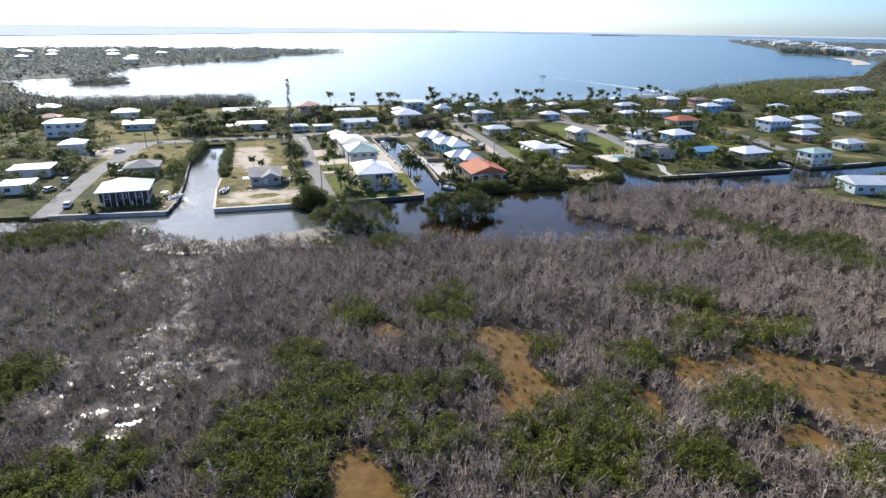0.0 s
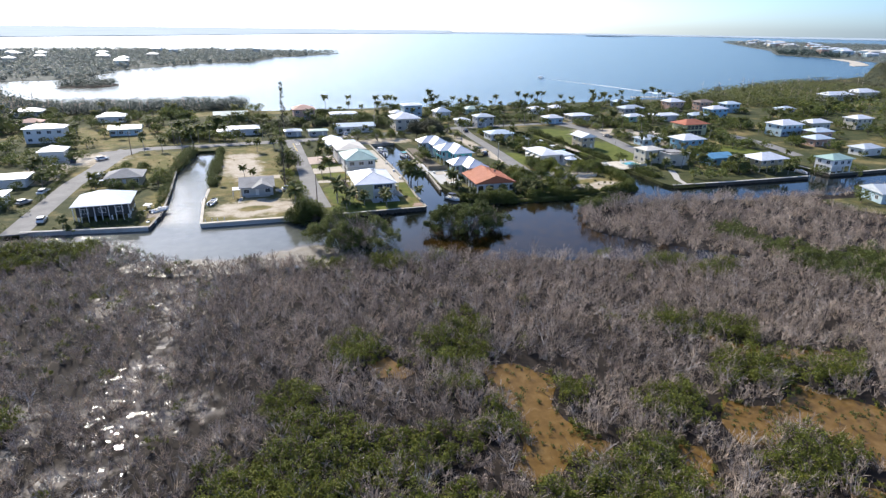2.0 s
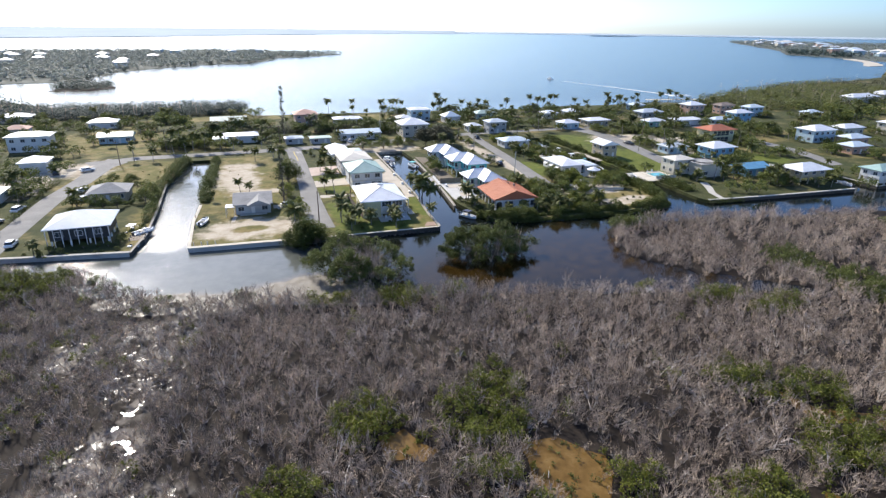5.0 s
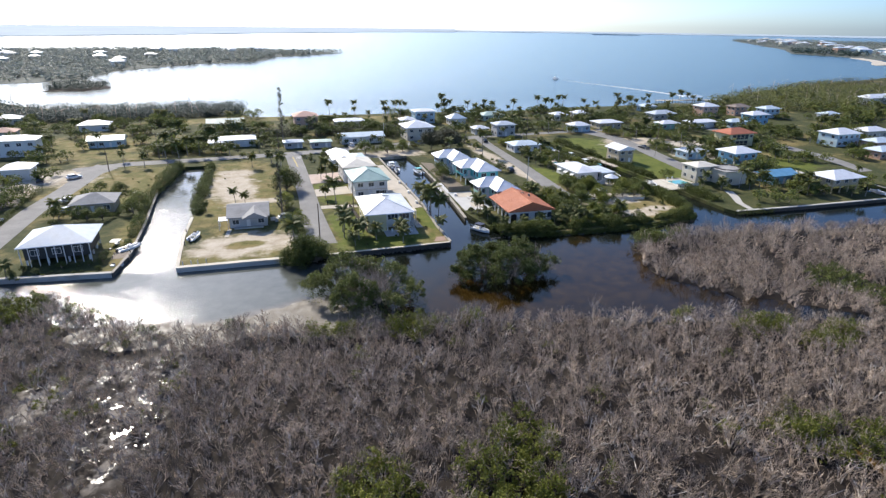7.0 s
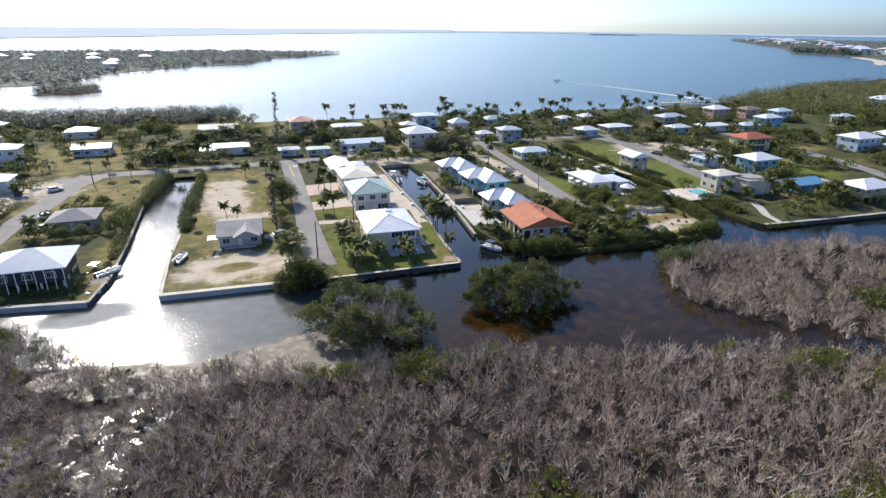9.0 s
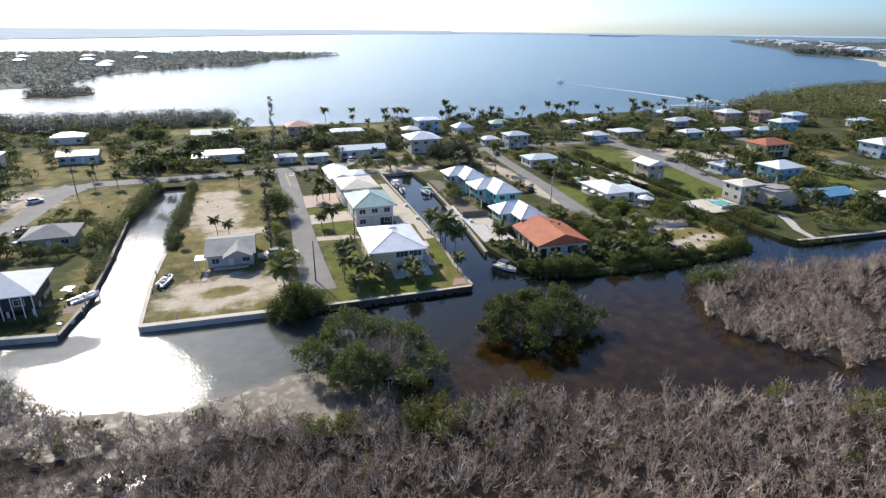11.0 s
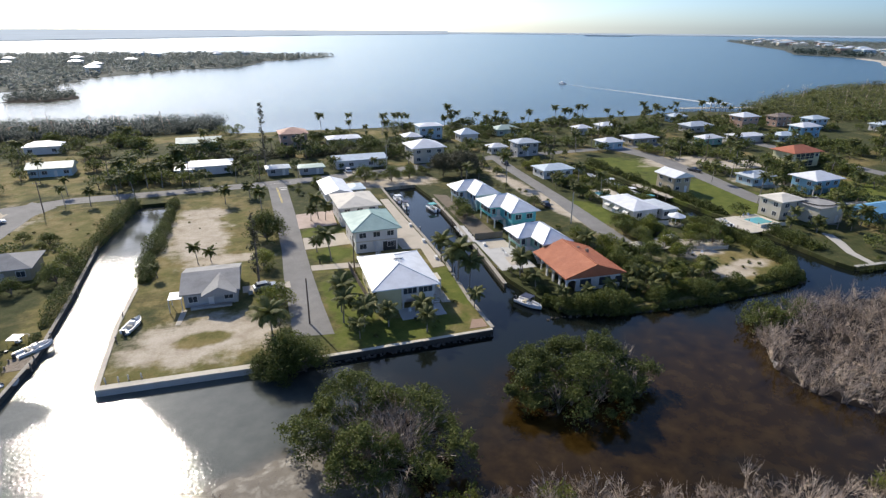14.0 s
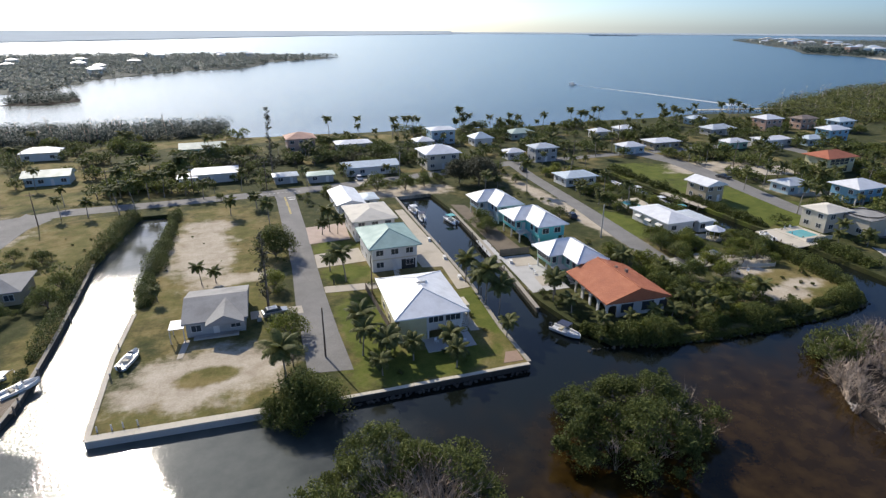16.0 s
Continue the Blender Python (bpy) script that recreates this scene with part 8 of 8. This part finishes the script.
def fence(x0, y0, x1, y1, h, label, mat="white"):
    ln = math.hypot(x1 - x0, y1 - y0)
    t = thing("fence", x0, y0, LAND, math.degrees(math.atan2(y1 - y0, x1 - x0)), label, "fence")
    n = max(2, round(ln / 2.4))
    pm = mesh_of("post", boxes((-0.06, 0.06, -0.06, 0.06, -0.2, h + 0.1)), M[mat])
    bm_ = mesh_of("panel", boxes((0.065, ln / n - 0.065, -0.02, 0.02, 0.08, h)), M[mat])
    for i in range(n + 1):
        part("post", pm, None, t).location = (ln * i / n, 0, 0)
        if i < n:
            part("panel", bm_, None, t).location = (ln * i / n, 0, 0)


fence(57, 36.4, 67, 34.6, 1.3, "low white garden fence before a drive")
fence(-17.0, 13, -17.4, 34, 1.5, "thin dark garden fence beside the house", "pole")
fence(21.8, 40.6, 14.8, 41.2, 1.6, "dark wooden yard fence", "wood")
fence(56.2, 20.2, 62, 17.6, 0.9, "low pale terrace wall", "cap")
fence(62.2, 17.5, 68.2, 16.0, 0.9, "low pale terrace wall", "cap")
fence(88, 24.6, 96, 24.2, 1.0, "white pool fence on the deck")

# ---- the pier and the boat out on the bay ----
t = thing("pier", 262, 215, 0, -12, "long pale pier with boat sheds on the bay", "pier")
part("deck", boxes((-26, 30, -2, 2, 0.9, 1.15)), M["cap"], t)
pm = mesh_of("piling", tube(bmesh.new(), [(0, 0, -1.0), (0, 0, 1.9)], [0.16, 0.16], 6), M["wood"])
for k in range(14):
    for s in (-2, 2):
        part("piling", pm, None, t).location = (-25 + k * 4.2, s, 0)
part("shed_roof", hip_roof(16, 7, 3.6, 1.0, 0.15), M["pale_roof"], t)
for k in range(5):
    for s in (-3, 3):
        part("shed_post", boxes((-7 + k * 3.5 - 0.1, -7 + k * 3.5 + 0.1, s - 0.1, s + 0.1, -1, 3.6)), M["white"], t)

# ---- far shores ----
FAR_W = [(-240, 450), (-172, 486), (-160, 586), (-87, 690), (-25, 705), (20, 840), (60, 870), (150, 972), (90, 985), (-15, 1060), (-230, 1100), (-600, 1080), (-900, 1000), (-900, 450)]
single("far_ground", prism(fray(FAR_W, 14, 16), -1, 0.25), M["far_soil"], "low wooded far peninsula", "land", kind="structure")
# leaf colour paled to stand for haze over the peninsula
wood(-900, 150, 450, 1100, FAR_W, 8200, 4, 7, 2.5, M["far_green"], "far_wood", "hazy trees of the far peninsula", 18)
ISLET = [(-178, 386), (-150, 384), (-136, 404), (-146, 432), (-172, 440), (-182, 410)]
single("islet", prism(fray(ISLET, 4, 4), -1, 0.15), M["marsh"], "low mangrove islet in the inlet", "islet", kind="structure")
wood(-185, -130, 380, 445, ISLET, 420, 3, 5, 1.0, M["spit_leaf"], "islet_mangroves", "dark mangroves on the islet", 26)
for k in range(26):
    a, b = rnd.uniform(-420, 40), rnd.uniform(560, 1040)
    if not in_poly(np.array([a]), np.array([b]), FAR_W)[0]:
        continue
    house(a, b, rnd.uniform(10, 17), rnd.uniform(8, 12), rnd.choice(["white", "cream", "paleblue"]), "white_roof", "far white-roofed house among trees", rnd.uniform(-20, 20), 1, 0, storey=5.5, win=False)
FAR_E = [(1000, 520), (1045, 640), (1080, 735), (1095, 850), (1300, 1050), (1560, 1380), (2020, 1950), (2300, 1900), (2600, 900), (1800, 200), (1000, 100)]
single("far_ground", prism(fray(FAR_E, 10, 40), -1, 0.3), M["far_soil"], "low built-up far coast", "land", kind="structure")
# same paled leaf colour, haze over the coast
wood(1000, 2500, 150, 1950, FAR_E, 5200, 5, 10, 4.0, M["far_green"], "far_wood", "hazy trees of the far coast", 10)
for k in range(60):
    s = rnd.uniform(0, 1) ** 1.3
    a, b = 1090 + 930 * s + rnd.uniform(10, 160), 700 + 1240 * s - rnd.uniform(10, 160)
    house(a, b, rnd.uniform(18, 34), rnd.uniform(14, 20), rnd.choice(["white", "cream", "salmon", "paleblue"]), rnd.choice(["white_roof", "flat_roof", "pale_roof"]), "far pale waterfront house", rnd.uniform(-40, 40), rnd.choice([1, 2]), 0, storey=5.0, win=False)


wood(1060, 1300, 690, 970, [(1078, 705), (1098, 850), (1212, 952), (1290, 960), (1200, 760), (1130, 700)], 420, 6, 10, 3.0, M["spit_leaf"], "far_wood", "dark wooded point on the far coast", 22)
single("beach", prism(fray([(860, 500), (880, 522), (985, 600), (1045, 682), (1062, 672), (1000, 590), (900, 505)], 4, 12), -0.5, 0.45), M["drive"], "pale sandy beach on the far coast", "beach", kind="structure")


def ridge(name, pts, h, back, hb, mat, label):
    """A low distant shore that runs back to the radius back, with an uneven tree line."""
    bm = bmesh.new()
    fr, bk = [], []
    line = fray(pts, 20, 60, False)
    for a, b in line:
        k = 0.75 + 0.35 * noise.noise(Vector((a * 0.004, b * 0.004, 2))) + 0.12 * noise.noise(Vector((a * 0.03, b * 0.03, 2)))
        r = back / math.hypot(a, b)
        fr.append((bm.verts.new((a, b, -1)), bm.verts.new((a, b, h * k))))
        bk.append((bm.verts.new((a * r, b * r, -1)), bm.verts.new((a * r, b * r, hb * (0.9 + 0.1 * k)))))
    for i in range(len(line) - 1):
        bm.faces.new((fr[i][0], fr[i + 1][0], fr[i + 1][1], fr[i][1]))
        bm.faces.new((fr[i][1], fr[i + 1][1], bk[i + 1][1], bk[i][1]))
        bm.faces.new((bk[i][1], bk[i + 1][1], bk[i + 1][0], bk[i][0]))
    bmesh.ops.recalc_face_normals(bm, faces=bm.faces)
    return single(name, bm, mat, label, "shore", kind="structure")


# blue-grey of these shores is haze put into the colour
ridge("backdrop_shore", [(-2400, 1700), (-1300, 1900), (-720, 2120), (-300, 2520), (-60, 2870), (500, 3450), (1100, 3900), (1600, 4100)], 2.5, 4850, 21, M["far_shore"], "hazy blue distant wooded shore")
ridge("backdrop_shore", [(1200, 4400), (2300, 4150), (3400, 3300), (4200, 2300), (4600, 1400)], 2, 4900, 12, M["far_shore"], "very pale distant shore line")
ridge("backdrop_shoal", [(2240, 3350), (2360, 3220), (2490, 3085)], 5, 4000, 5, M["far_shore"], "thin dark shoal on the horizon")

# wake of a boat on the bay
t = thing("motorboat", 259.5, 402, 0.1, 98, "small white motorboat drawing a wake", "boat")
part("hull", boxes((-3.5, 3.5, -1.3, 1.3, -0.2, 0.9), (-1.0, 1.4, -0.9, 0.9, 0.9, 2.0)), M["hull"], t)
single("wake", prism([(259, 398), (264, 360), (273, 315), (282, 238), (287, 239), (276.5, 315), (265.5, 361)], -0.05, 0.05), M["foam"], "white foam wake on the bay", "wake", kind="structure")
